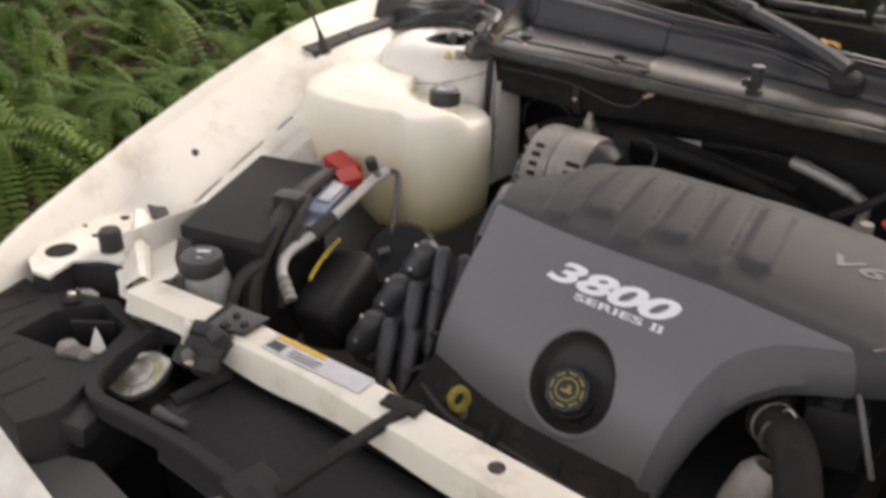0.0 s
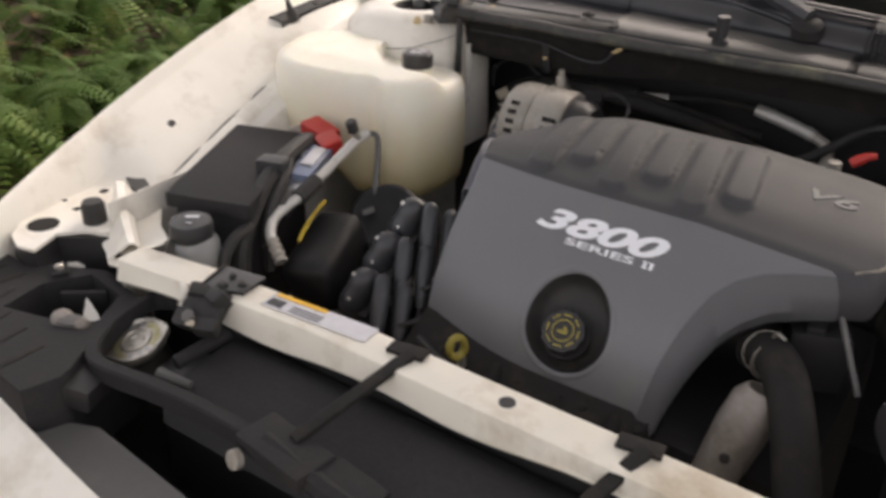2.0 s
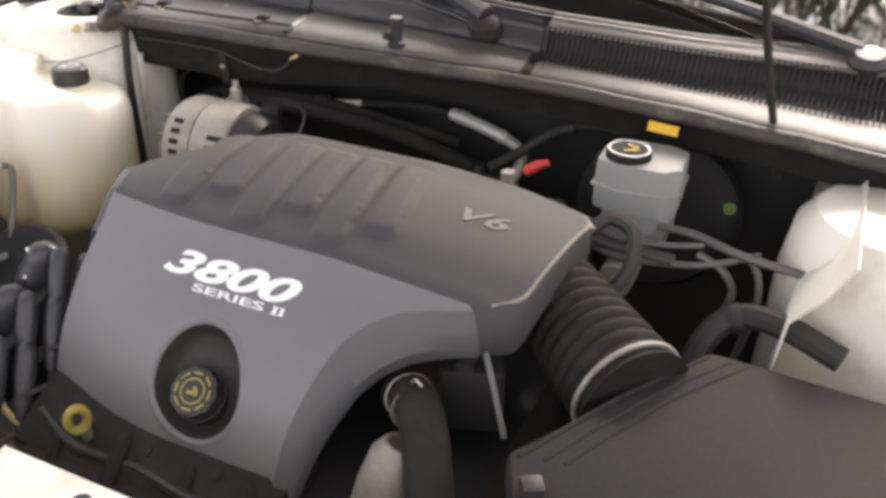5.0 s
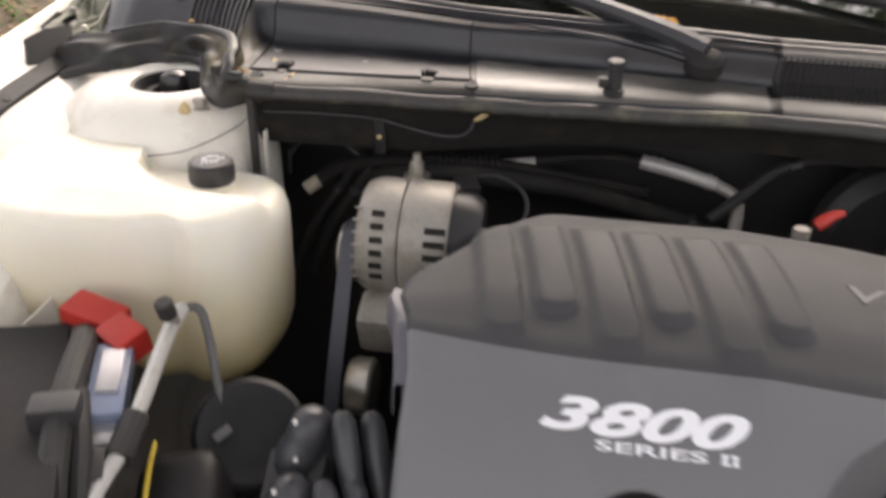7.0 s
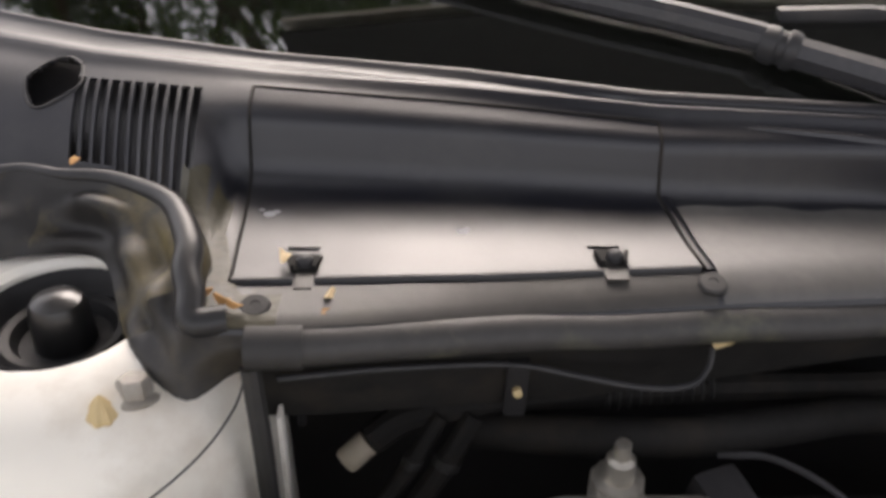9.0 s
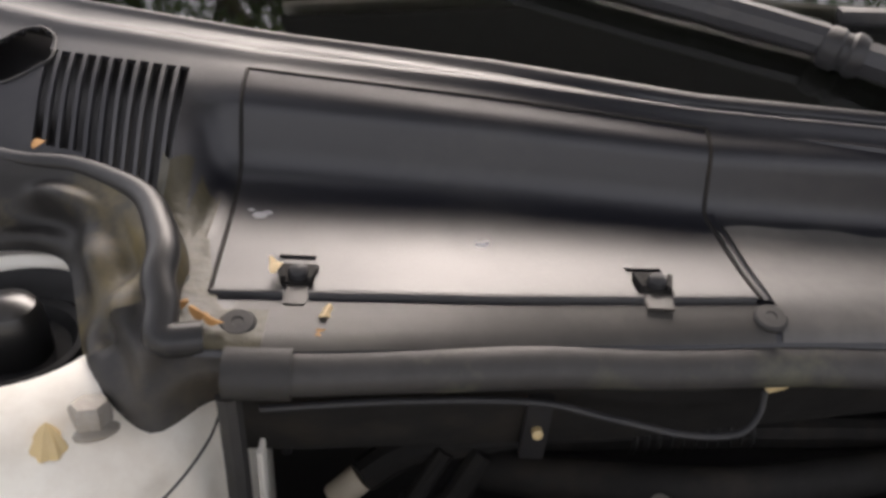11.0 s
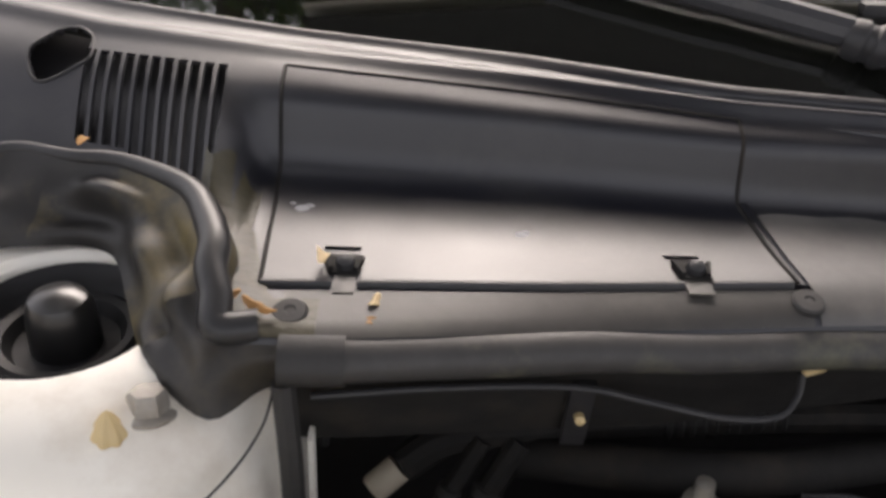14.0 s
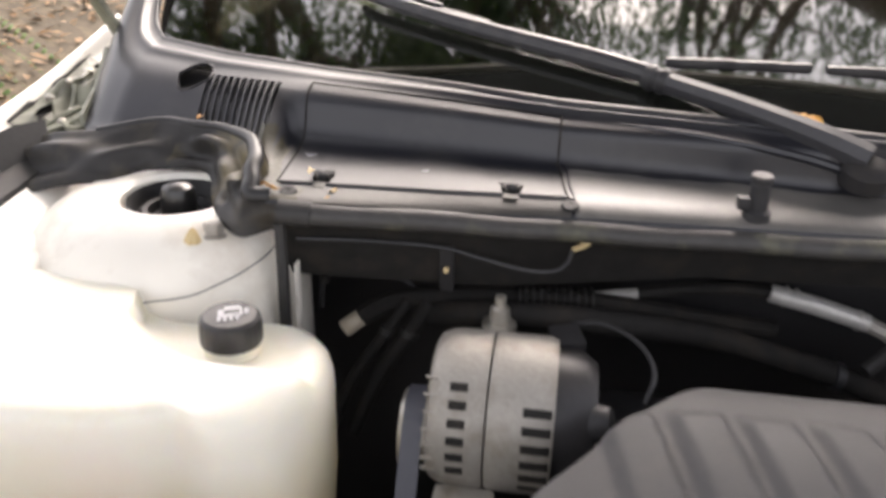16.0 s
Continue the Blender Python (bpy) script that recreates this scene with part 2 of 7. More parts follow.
GLASS = glass("tinted_glass", (0.16, 0.19, 0.16), 0.035, 2.6)
LENS = glass("clear_lens", (0.95, 0.95, 0.93), 0.03)

# ---- building tools ----
def spline(points, n=8):
    """Points on a smooth curve through the given ones, n to each stretch."""
    p = [Vector(q) for q in points]
    p = [2 * p[0] - p[1], *p, 2 * p[-1] - p[-2]]
    out = []
    for i in range(1, len(p) - 2):
        a, b, c, d = p[i - 1 : i + 3]
        for k in range(n):
            t = k / n
            out.append(0.5 * (2 * b + (c - a) * t + (2 * a - 5 * b + 4 * c - d) * t * t + (3 * b - a - 3 * c + d) * t ** 3))
    return out + [p[-2]]


def curve_at(pairs, x):
    """A value at x on straight stretches between (x, value) pairs."""
    return float(np.interp(x, [a for a, _ in pairs], [b for _, b in pairs]))


def skin(rows, bm=None, close=False, cap=False):
    """Faces between rows of points; close joins each row's end to its start, cap closes the first and last rows."""
    bm = bm or bmesh.new()
    vs = [[bm.verts.new(p) for p in row] for row in rows]
    for a, b in zip(vs, vs[1:]):
        m = len(a)
        for i in range(m if close else m - 1):
            j = (i + 1) % m
            try:
                bm.faces.new((a[i], a[j], b[j], b[i]))
            except ValueError:
                pass
    if cap:
        bm.faces.new(vs[0])
        bm.faces.new(list(reversed(vs[-1])))
    return bm


def thick(bm, t):
    """Give a sheet a thickness."""
    bmesh.ops.recalc_face_normals(bm, faces=bm.faces)
    bmesh.ops.solidify(bm, geom=bm.faces[:], thickness=t)
    return bm


def thick_down(bm, t):
    """Give a sheet a thickness below its face."""
    bmesh.ops.recalc_face_normals(bm, faces=bm.faces)
    bm.normal_update()
    if sum(f.normal.z * f.calc_area() for f in bm.faces) < 0:
        bmesh.ops.reverse_faces(bm, faces=bm.faces)
    bm.normal_update()
    edge = [e for e in bm.edges if len(e.link_faces) == 1]
    top = list(bm.verts)
    shift = {v: -t * v.normal for v in top}
    made = bmesh.ops.duplicate(bm, geom=bm.faces[:])
    pair = made["vert_map"]
    for v in top:
        pair[v].co = v.co + shift[v]
    bmesh.ops.reverse_faces(bm, faces=[f for f in made["geom"] if isinstance(f, bmesh.types.BMFace)])
    for e in edge:
        a, b = e.verts
        bm.faces.new((a, b, pair[b], pair[a]))
    return bm


def slab(rows, t):
    """A sheet whose face is the rows given, with the thickness t below it."""
    return skin([list(r) + [Vector(p) + Vector((0, 0.3 * t, -t)) for p in reversed(list(r))] for r in rows], None, True, True)


def tube(points, r, n=10, smooth=6, bm=None):
    """A round bar or hose along a smooth line; r is one radius or one for each given point."""
    line = spline(points, smooth) if smooth else [Vector(p) for p in points]
    rs = r if isinstance(r, (list, tuple)) else [r] * len(points)
    rad = [float(v) for v in np.interp(np.linspace(0, len(rs) - 1, len(line)), range(len(rs)), rs)]
    rows, side = [], None
    for i, p in enumerate(line):
        d = (line[min(i + 1, len(line) - 1)] - line[max(i - 1, 0)]).normalized()
        if side is None:
            side = d.orthogonal().normalized()
        side = (side - d * side.dot(d)).normalized()
        up = d.cross(side)
        rows.append([p + rad[i] * (math.cos(a) * side + math.sin(a) * up) for a in [2 * math.pi * k / n for k in range(n)]])
    return skin(rows, bm, True, True)


def lathe(profile, n=24, m=None, bm=None):
    """A turned form: (radius, height) pairs from bottom to top, set at the pose m."""
    m = m or Matrix()
    rows = [[m @ Vector((r * math.cos(2 * math.pi * k / n), r * math.sin(2 * math.pi * k / n), z)) for k in range(n)] for r, z in profile]
    return skin(rows, bm, True, True)


def ring(r0, r1, z, h, m, n=32):
    """A flat ring from radius r0 to r1, h thick, lying at the height z of the pose m."""
    bm = bmesh.new()
    loops = [[bm.verts.new(m @ Vector((r * math.cos(2 * math.pi * k / n), r * math.sin(2 * math.pi * k / n), q))) for k in range(n)] for r, q in ((r0, z), (r1, z), (r1, z + h), (r0, z + h))]
    for i in range(4):
        a, b = loops[i], loops[(i + 1) % 4]
        for k in range(n):
            bm.faces.new((a[k], a[(k + 1) % n], b[(k + 1) % n], b[k]))
    bmesh.ops.recalc_face_normals(bm, faces=bm.faces)
    return bm


def box(x, y, z, m=None, bevel=0.0, segments=2, bm=None):
    """A box of that size centred on the pose m, with rounded edges."""
    one = bmesh.new()
    bmesh.ops.create_cube(one, size=1)
    bmesh.ops.scale(one, vec=(x, y, z), verts=one.verts)
    if bevel:
        bmesh.ops.bevel(one, geom=one.edges[:], offset=bevel, segments=segments, affect="EDGES", profile=0.7)
    bmesh.ops.transform(one, matrix=m or Matrix(), verts=one.verts)
    return merge(bm, one)


def merge(bm, other):
    if bm is None:
        return other
    me = bpy.data.meshes.new("scrap")
    other.to_mesh(me)
    bm.from_mesh(me)
    bpy.data.meshes.remove(me)
    other.free()
    return bm


def prism(outline, z0, z1, bevel=0.0, m=None, bm=None):
    """An outline in plan raised from z0 to z1."""
    one = bmesh.new()
    low = [one.verts.new((x, y, z0)) for x, y in outline]
    high = [one.verts.new((x, y, z1)) for x, y in outline]
    k = len(outline)
    one.faces.new(list(reversed(low)))
    one.faces.new(high)
    for i in range(k):
        one.faces.new((low[i], low[(i + 1) % k], high[(i + 1) % k], high[i]))
    bmesh.ops.recalc_face_normals(one, faces=one.faces)
    if bevel:
        bmesh.ops.bevel(one, geom=one.edges[:], offset=bevel, segments=2, affect="EDGES", profile=0.7)
    if m:
        bmesh.ops.transform(one, matrix=m, verts=one.verts)
    return merge(bm, one)


def axis(p, d, roll=0.0):
    """A pose at p whose z axis points along d."""
    return Matrix.Translation(p) @ Vector(d).to_track_quat("Z", "Y").to_matrix().to_4x4() @ pose(0, 0, 0, 0, 0, roll)


def between(a, b):
    a, b = Vector(a), Vector(b)
    return axis((a + b) / 2, b - a), (b - a).length


def mesh_of(name, bm, mat, sharp=35):
    bmesh.ops.recalc_face_normals(bm, faces=bm.faces)
    me = bpy.data.meshes.new(name)
    bm.to_mesh(me)
    bm.free()
    me.materials.append(mat)
    me.polygons.foreach_set("use_smooth", [True] * len(me.polygons))
    me.set_sharp_from_angle(angle=radians(sharp))
    return me


def thing(name, base, label, category, group="", kind=""):
    """An empty at the base of a thing."""
    ob = new(name)
    ob.location = base
    ob.empty_display_size = 0.02
    return tagged(ob, label, category, group, kind)


def part(name, bm, mat, parent, label="", sharp=35):
    ob = new(name, mesh_of(name, bm, mat, sharp))
    ob.parent = parent
    ob.matrix_parent_inverse = parent.matrix_basis.inverted() if parent.parent is None else Matrix()
    return tagged(ob, label)


def solo(name, bm, mat, label, category, group="", kind="", sharp=35):
    return tagged(new(name, mesh_of(name, bm, mat, sharp)), label, category, group, kind)


def writing(text, size, depth=0.0006, shear=0.0, bold=0.0):
    """Letters of the built-in font as a mesh lying in the xy plane, its lower left corner at the origin."""
    c = bpy.data.curves.new("letters", "FONT")
    c.body, c.size, c.shear, c.offset, c.extrude = text, size, shear, bold, depth
    c.resolution_u = 4
    o = bpy.data.objects.new("letters", c)
    scene.collection.objects.link(o)
    bpy.context.view_layer.update()
    me = bpy.data.meshes.new_from_object(o)
    bm = bmesh.new()
    bm.from_mesh(me)
    bpy.data.objects.remove(o)
    bpy.data.meshes.remove(me)
    bpy.data.curves.remove(c)
    xs = [v.co.x for v in bm.verts]
    ys = [v.co.y for v in bm.verts]
    bmesh.ops.translate(bm, vec=(-min(xs), -min(ys), 0), verts=bm.verts)
    return bm, max(xs) - min(xs), max(ys) - min(ys)

# ---- ground and garden ----
bm = bmesh.new()
bmesh.ops.create_grid(bm, x_segments=2, y_segments=2, size=300)
bmesh.ops.translate(bm, vec=(0, 0, -0.03), verts=bm.verts)
solo("ground", bm, SOIL, "brown leaf litter and soil of the garden bed", "ground", kind="structure")
solo("pavement", prism([(-2.35, -8), (3.5, -8), (3.5, 12), (-2.35, 12)], -0.1, 0.0, 0.01), CONCRETE,
     "worn tan concrete driveway slab under the car", "pavement", kind="structure")


# ---- car body ----
car = thing("car", (0, 0.2, 0.0), "white car body shell with its hood open", "car")

# passenger fender: rolled outer edge, sloping inner flange, ledge and wall
FEND = [(-0.02, -0.79, 0.735, -0.74, 0.63), (0.10, -0.832, 0.785, -0.765, 0.69), (0.22, -0.868, 0.815, -0.755, 0.742), (0.30, -0.886, 0.835, -0.762, 0.75), (0.36, -0.898, 0.852, -0.768, 0.767), (0.50, -0.912, 0.893, -0.786, 0.812),
        (0.64, -0.922, 0.93, -0.798, 0.857), (0.78, -0.93, 0.958, -0.803, 0.905), (0.95, -0.937, 0.972, -0.815, 0.925), (1.12, -0.945, 0.985, -0.83, 0.935), (1.35, -0.955, 1.02, -0.86, 0.95)]
rows = []
for y, xo, zo, xi, zi in FEND:
    flat = max(0.0, min(1.0, (0.34 - y) / 0.06))
    za, zb = zo * 0.58 + zi * 0.42 - 0.004, zi + 0.006
    rows.append([(xo - 0.055, y, zo - 0.30), (xo - 0.05, y, zo - 0.13), (xo - 0.03, y, zo - 0.045), (xo - 0.012, y, zo - 0.012), (xo, y, zo), (xo + 0.008, y, zo - 0.004), (xo + 0.012, y, zo - 0.014),
                 (xo + 0.02, y, zo - 0.02 - 0.02 * flat), ((xo * 0.6 + xi * 0.4) * (1 - flat) + (xo + 0.03) * flat, y, za * (1 - flat) + zi * flat), (xi - 0.012, y, zb - 0.006 * flat), (xi - 0.002, y, zi), (xi + 0.002, y, zi - 0.005), (xi + 0.006, y, zi), (xi + 0.026, y, zi - 0.002), (xi + 0.034, y, zi - 0.010), (xi + 0.037, y, zi - 0.25)])
cols = list(zip(*rows))
rows = list(zip(*[spline(c, 5) for c in cols]))
part("fender", thick(skin(rows), 0.0015), WHITE, car, "white painted fender with a dusty inner flange", 50)
for y, x, z in ((0.40, -0.80, 0.832), (0.80, -0.852, 0.938)):
    part("grommet", lathe([(0.006, 0), (0.006, 0.003), (0.0, 0.003)], 12, axis((x, y, z), (0.55, -0.2, 1))), RUBBER, car)

# front plate between fender and lamp, with its holes
bm = prism([(-0.806, 0.112), (-0.772, 0.098), (-0.74, 0.104), (-0.757, 0.150), (-0.735, 0.178), (-0.705, 0.190), (-0.700, 0.225), (-0.765, 0.262), (-0.775, 0.315), (-0.765, 0.345), (-0.80, 0.368), (-0.872, 0.30), (-0.862, 0.19)], 0.751, 0.757, 0.002)
part("lamp_plate", bm, WHITE, car, "white stamped plate with round holes")
for x, y, r in ((-0.795, 0.155, 0.022), (-0.80, 0.213, 0.006), (-0.82, 0.275, 0.007), (-0.84, 0.22, 0.004)):
    part("plate_hole", lathe([(r, 0), (r, 0.0012), (r * 0.9, 0.0016), (0, 0.0016)], 24, pose(x, y, 0.7562)), GREASE, car)
part("bumper_stop", lathe([(0.0165, 0), (0.0165, 0.026), (0.0135, 0.032), (0.0, 0.033)], 20, pose(-0.745, 0.205, 0.757)), RUBBER, car, "black rubber hood stop")
bm = skin([[(-0.775, 0.315, 0.7575), (-0.765, 0.262, 0.7575), (-0.737, 0.212, 0.7575), (-0.712, 0.186, 0.742)], [(-0.70, 0.285, 0.760), (-0.692, 0.25, 0.7575), (-0.685, 0.202, 0.757), (-0.678, 0.170, 0.742)],
           [(-0.645, 0.24, 0.766), (-0.640, 0.215, 0.763), (-0.634, 0.182, 0.760), (-0.646, 0.150, 0.744)], [(-0.588, 0.207, 0.777), (-0.588, 0.196, 0.774), (-0.600, 0.174, 0.7715), (-0.603, 0.136, 0.762)]])
part("gusset", thick(bm, 0.002), WHITE, car, "white folded gusset", 20)
bm = skin([[(-0.756, 0.236, 0.757), (-0.70, 0.195, 0.757), (-0.648, 0.154, 0.750)], [(-0.787, 0.276, 0.783), (-0.702, 0.217, 0.782), (-0.616, 0.166, 0.779)], [(-0.779, 0.284, 0.781), (-0.695, 0.224, 0.781), (-0.611, 0.172, 0.778)], [(-0.772, 0.290, 0.765), (-0.687, 0.229, 0.764), (-0.606, 0.177, 0.768)]])
part("gusset_ridge", thick(bm, 0.0015), WHITE, car, "white raised ridge of the gusset", 25)
part("gusset_opening", prism([(-0.825, 0.318), (-0.792, 0.330), (-0.745, 0.308), (-0.735, 0.292), (-0.780, 0.296)], 0.7625, 0.7665, 0.001), BLACK, car)
part("gusset_hole", lathe([(0.005, 0), (0.005, 0.002), (0, 0.002)], 12, axis((-0.645, 0.166, 0.752), (0.1, -0.45, 0.9))), BLACK, car)
bm = skin([[(-0.757, 0.150, 0.752), (-0.70, 0.19, 0.752), (-0.672, 0.205, 0.735)], [(-0.745, 0.15, 0.60), (-0.69, 0.18, 0.60), (-0.66, 0.19, 0.60)]])
part("lamp_back_panel", thick(bm, 0.002), BLACK, car)
bm = skin([[(-0.872, 0.205, z), (-0.862, 0.16, z), (-0.808, 0.1135, z), (-0.772, 0.100, z), (-0.7425, 0.106, z), (-0.7575, 0.152, z)] for z in (0.7505, 0.60)])
part("lamp_back_panel", thick(bm, 0.002), BLACK, car)
bm = skin([[(-0.70, 0.30, 0.74), (-0.64, 0.245, 0.745), (-0.60, 0.205, 0.75)], [(-0.69, 0.31, 0.55), (-0.63, 0.25, 0.55), (-0.59, 0.20, 0.55)]])
part("inner_panel", thick(bm, 0.002), WHITE_IN, car)
bm = skin([[(xo + 0.012 + dx, y, zo - 0.014 + dz) for y, xo, zo in ((0.715, -0.925, 0.945), (0.76, -0.92, 0.952), (0.85, -0.915, 0.962), (0.95, -0.912, 0.968), (1.1, -0.91, 0.975))] for dx, dz in ((0.015, -0.012), (0.03, -0.006), (0.055, -0.012), (0.06, -0.03))])
part("fender_strip", thick(bm, 0.004), RUBBER, car, "black rubber strip along the fender")


part("corner_pad", thick(skin([[(-0.902, 0.93, 0.970), (-0.893, 0.96, 0.974), (-0.878, 1.0, 0.970)], [(-0.895, 0.915, 0.948), (-0.882, 0.945, 0.950), (-0.864, 0.98, 0.946)], [(-0.888, 0.895, 0.924), (-0.872, 0.92, 0.922), (-0.854, 0.95, 0.918)]]), 0.010), RUBBER, car, "black rubber corner pad")
part("flange_fin", thick(skin([[(-0.905, 0.87, 0.925), (-0.872, 0.96, 0.932), (-0.862, 0.97, 0.928)], [(-0.895, 0.865, 0.885), (-0.868, 0.925, 0.888), (-0.858, 0.945, 0.885)]]), 0.002), WHITE_IN, car, "white flange fin")
for y0, y1 in ((0.365, 0.43), (0.445, 0.53), (0.56, 0.60), (0.66, 0.72)):
    pts = []
    for k in range(5):
        y = y0 + (y1 - y0) * k / 4
        pts.append((float(np.interp(y, [f[0] for f in FEND], [f[3] for f in FEND])) + 0.002, y, float(np.interp(y, [f[0] for f in FEND], [f[4] for f in FEND])) - 0.0015))
    part("seam_gap", tube(pts, [0.0006, 0.0016, 0.002, 0.0015, 0.0006], 6, 2), BLACK, car)

# radiator support rail
def rail_section(x):
    y = curve_at([(-0.62, 0.182), (-0.484, 0.200), (-0.30, 0.209), (-0.10, 0.207), (0.36, 0.205)], x)
    wave = 0.005 * math.sin(x * 22) + 0.005 * math.sin(x * 9 + 1)
    w = curve_at([(-0.62, 0.044), (-0.45, 0.050), (-0.30, 0.047), (-0.1, 0.050), (0.36, 0.052)], x)
    return [(x, y + 0.001, 0.70), (x, y, 0.766), (x, y - 0.001, 0.7695), (x, y - 0.0035, 0.771), (x, y - w + 0.004, 0.7708), (x, y - w + 0.001, 0.7695), (x, y - w, 0.767), (x, y - w - 0.003, 0.752), (x, y - w - 0.006, 0.741 + wave), (x, y - w - 0.002, 0.735 + wave)]


part("radiator_support", thick(skin([rail_section(-0.607 + 0.957 * k / 60) for k in range(61)]), 0.0015), RAIL, car, "white painted radiator support rail, dusty", 30)
part("rail_end", thick(skin([[(-0.606, y, z) for y in (0.141, 0.155, 0.17, 0.183)] for z in (0.7695, 0.74, 0.70)]), 0.0015), RAIL, car)
for x in (-0.046, 0.258):
    part("rail_hole", lathe([(0.009, 0), (0.009, 0.0012), (0, 0.0012)], 16, pose(x, 0.183, 0.7705)), BLACK, car)
# added black panel hides the ground so the gap under the brace stays dark
part("gap_panel", box(1.3, 0.36, 0.01, pose(-0.12, 0.0, 0.50), 0.002), BLACK, car, "black panel added to darken the gap below")
part("lower_support", box(0.98, 0.02, 0.4, pose(-0.12, 0.19, 0.52), 0.004), BLACK, car)

# strut tower with its domed top
tc = Vector((-0.677, 0.897))
rows = []
for k in range(49):
    a = 2 * math.pi * k / 48
    d = Vector((math.cos(a), math.sin(a)))
    row = []
    for r, z in ((0.051, 0.925), (0.052, 0.941), (0.055, 0.945), (0.061, 0.945), (0.075, 0.943), (0.09, 0.936), (0.105, 0.922), (0.115, 0.905), (0.122, 0.885), (0.128, 0.84), (0.13, 0.70)):
        q = tc + d * r * (1 + (0.28 if d.x < 0 else 0.0) * abs(d.x) * min(1, (r - 0.045) / 0.03 if r > 0.045 else 0))
        row.append((min(q.x, -0.556), q.y, z - 0.10 * max(0, tc.y - q.y - 0.05)))
    rows.append(row)
part("strut_tower", thick(skin(rows), 0.002), WHITE, car, "white painted strut tower with a domed top", 40)
strut = part("strut_mount", lathe([(0.0505, 0.915), (0.0505, 0.9395), (0.0490, 0.9405), (0.0470, 0.9385), (0.0445, 0.930), (0.041, 0.926), (0.036, 0.930), (0.031, 0.929), (0.027, 0.922), (0.02, 0.922), (0.0, 0.922)], 40, pose(tc.x, tc.y, 0)), PIT, car, "black rubber strut mount")
part("strut_nut", lathe([(0.0185, 0.92), (0.0175, 0.940), (0.0168, 0.946), (0.0145, 0.9515), (0.009, 0.9545), (0.0, 0.9555)], 24, pose(tc.x, tc.y, 0)), GLOSS, strut, "shiny black strut nut cap")
part("tower_bolt", lathe([(0.0095, 0), (0.0095, 0.010), (0.008, 0.012), (0.0, 0.012)], 6, pose(-0.617, 0.836, 0.932, -12, 0, 12), lathe([(0.0125, 0), (0.0125, 0.0018), (0.010, 0.0035), (0, 0.0035)], 24, pose(-0.617, 0.836, 0.930, -12, 0, 12))), CAST, car, "weathered steel hexagon bolt")
bm = bmesh.new()
rows = []
for z, r in ((0, 0.0084), (0.003, 0.0080), (0.008, 0.0054), (0.0125, 0.0026), (0.0150, 0.0)):
    rows.append([pose(-0.632, 0.822, 0.929, -10, 0, 0) @ Vector((r * (1 + 0.10 * math.cos(8 * a)) * math.cos(a), r * (1 + 0.10 * math.cos(8 * a)) * math.sin(a), z)) for a in [2 * math.pi * k / 48 for k in range(48)]])
part("cone_cap", skin(rows, bm, True), TAN, car, "tan fluted nylon cone cap")
bm = skin([[(xi + 0.03, y, zi - 0.006), (xi + 0.05, y, zi - 0.02), (xi + 0.06, y, zi - 0.05), (xi + 0.07, y, 0.6)] for y, xi, zi in ((0.36, -0.768, 0.76), (0.50, -0.786, 0.808), (0.64, -0.798, 0.853), (0.78, -0.803, 0.90), (0.95, -0.815, 0.92), (1.1, -0.83, 0.93))])
part("inner_fender", thick(bm, 0.002), WHITE_IN, car, "white inner fender panel")
bm = skin([[(-0.70, y, z) for y in (0.2, 0.4, 0.62, 1.1)] for z in (0.80, 0.6, 0.25)])
part("wheel_house", thick(bm, 0.002), WHITE_IN, car)
part("tower_strip", tube([(-0.556, 0.845, 0.945), (-0.553, 0.838, 0.90), (-0.552, 0.835, 0.84), (-0.552, 0.84, 0.72)], 0.006, 8), RUBBER, car, "black rubber edge strip")
part("tower_edge", box(0.003, 0.011, 0.16, pose(-0.5455, 0.858, 0.82), 0.001), WHITE_IN, car)
part("tower_seam", tube([(-0.5655, 0.872, 0.917), (-0.568, 0.846, 0.914), (-0.580, 0.818, 0.909), (-0.600, 0.794, 0.903), (-0.622, 0.779, 0.897), (-0.66, 0.769, 0.892)], 0.0007, 6), BLACK, car)

# firewall, floor of the bay and the driver's side
part("firewall", box(1.5, 0.02, 0.75, pose(-0.02, 1.06, 0.58), 0.004), BLACK, car, "black sound-deadened firewall")
part("bay_floor", box(1.6, 1.0, 0.02, pose(-0.05, 0.6, 0.22), 0.004), BLACK, car)
bm = skin([[(0.52, y, 0.9), (0.5, y, 0.86), (0.47, y, 0.82), (0.46, y, 0.70), (0.455, y, 0.3)] for y in (0.66, 0.72, 0.8, 0.9, 1.05)])
part("driver_side_panel", thick(bm, 0.002), WHITE_IN, car)
part("driver_strut_tower", lathe([(0.13, 0.4), (0.128, 0.80), (0.12, 0.86), (0.10, 0.885), (0.06, 0.895), (0.0, 0.896)], 32, pose(0.57, 0.84, 0)), WHITE, car, "white strut tower")
bm = skin([[(0.885, y, z - 0.03), (0.90, y, z + 0.0), (0.925, y, z + 0.01), (0.94, y, z - 0.02), (0.96, y, z - 0.3)] for y, z in ((0.0, 0.75), (0.3, 0.83), (0.6, 0.91), (1.0, 0.98), (1.35, 1.02))])
part("driver_fender", thick(bm, 0.002), WHITE, car)

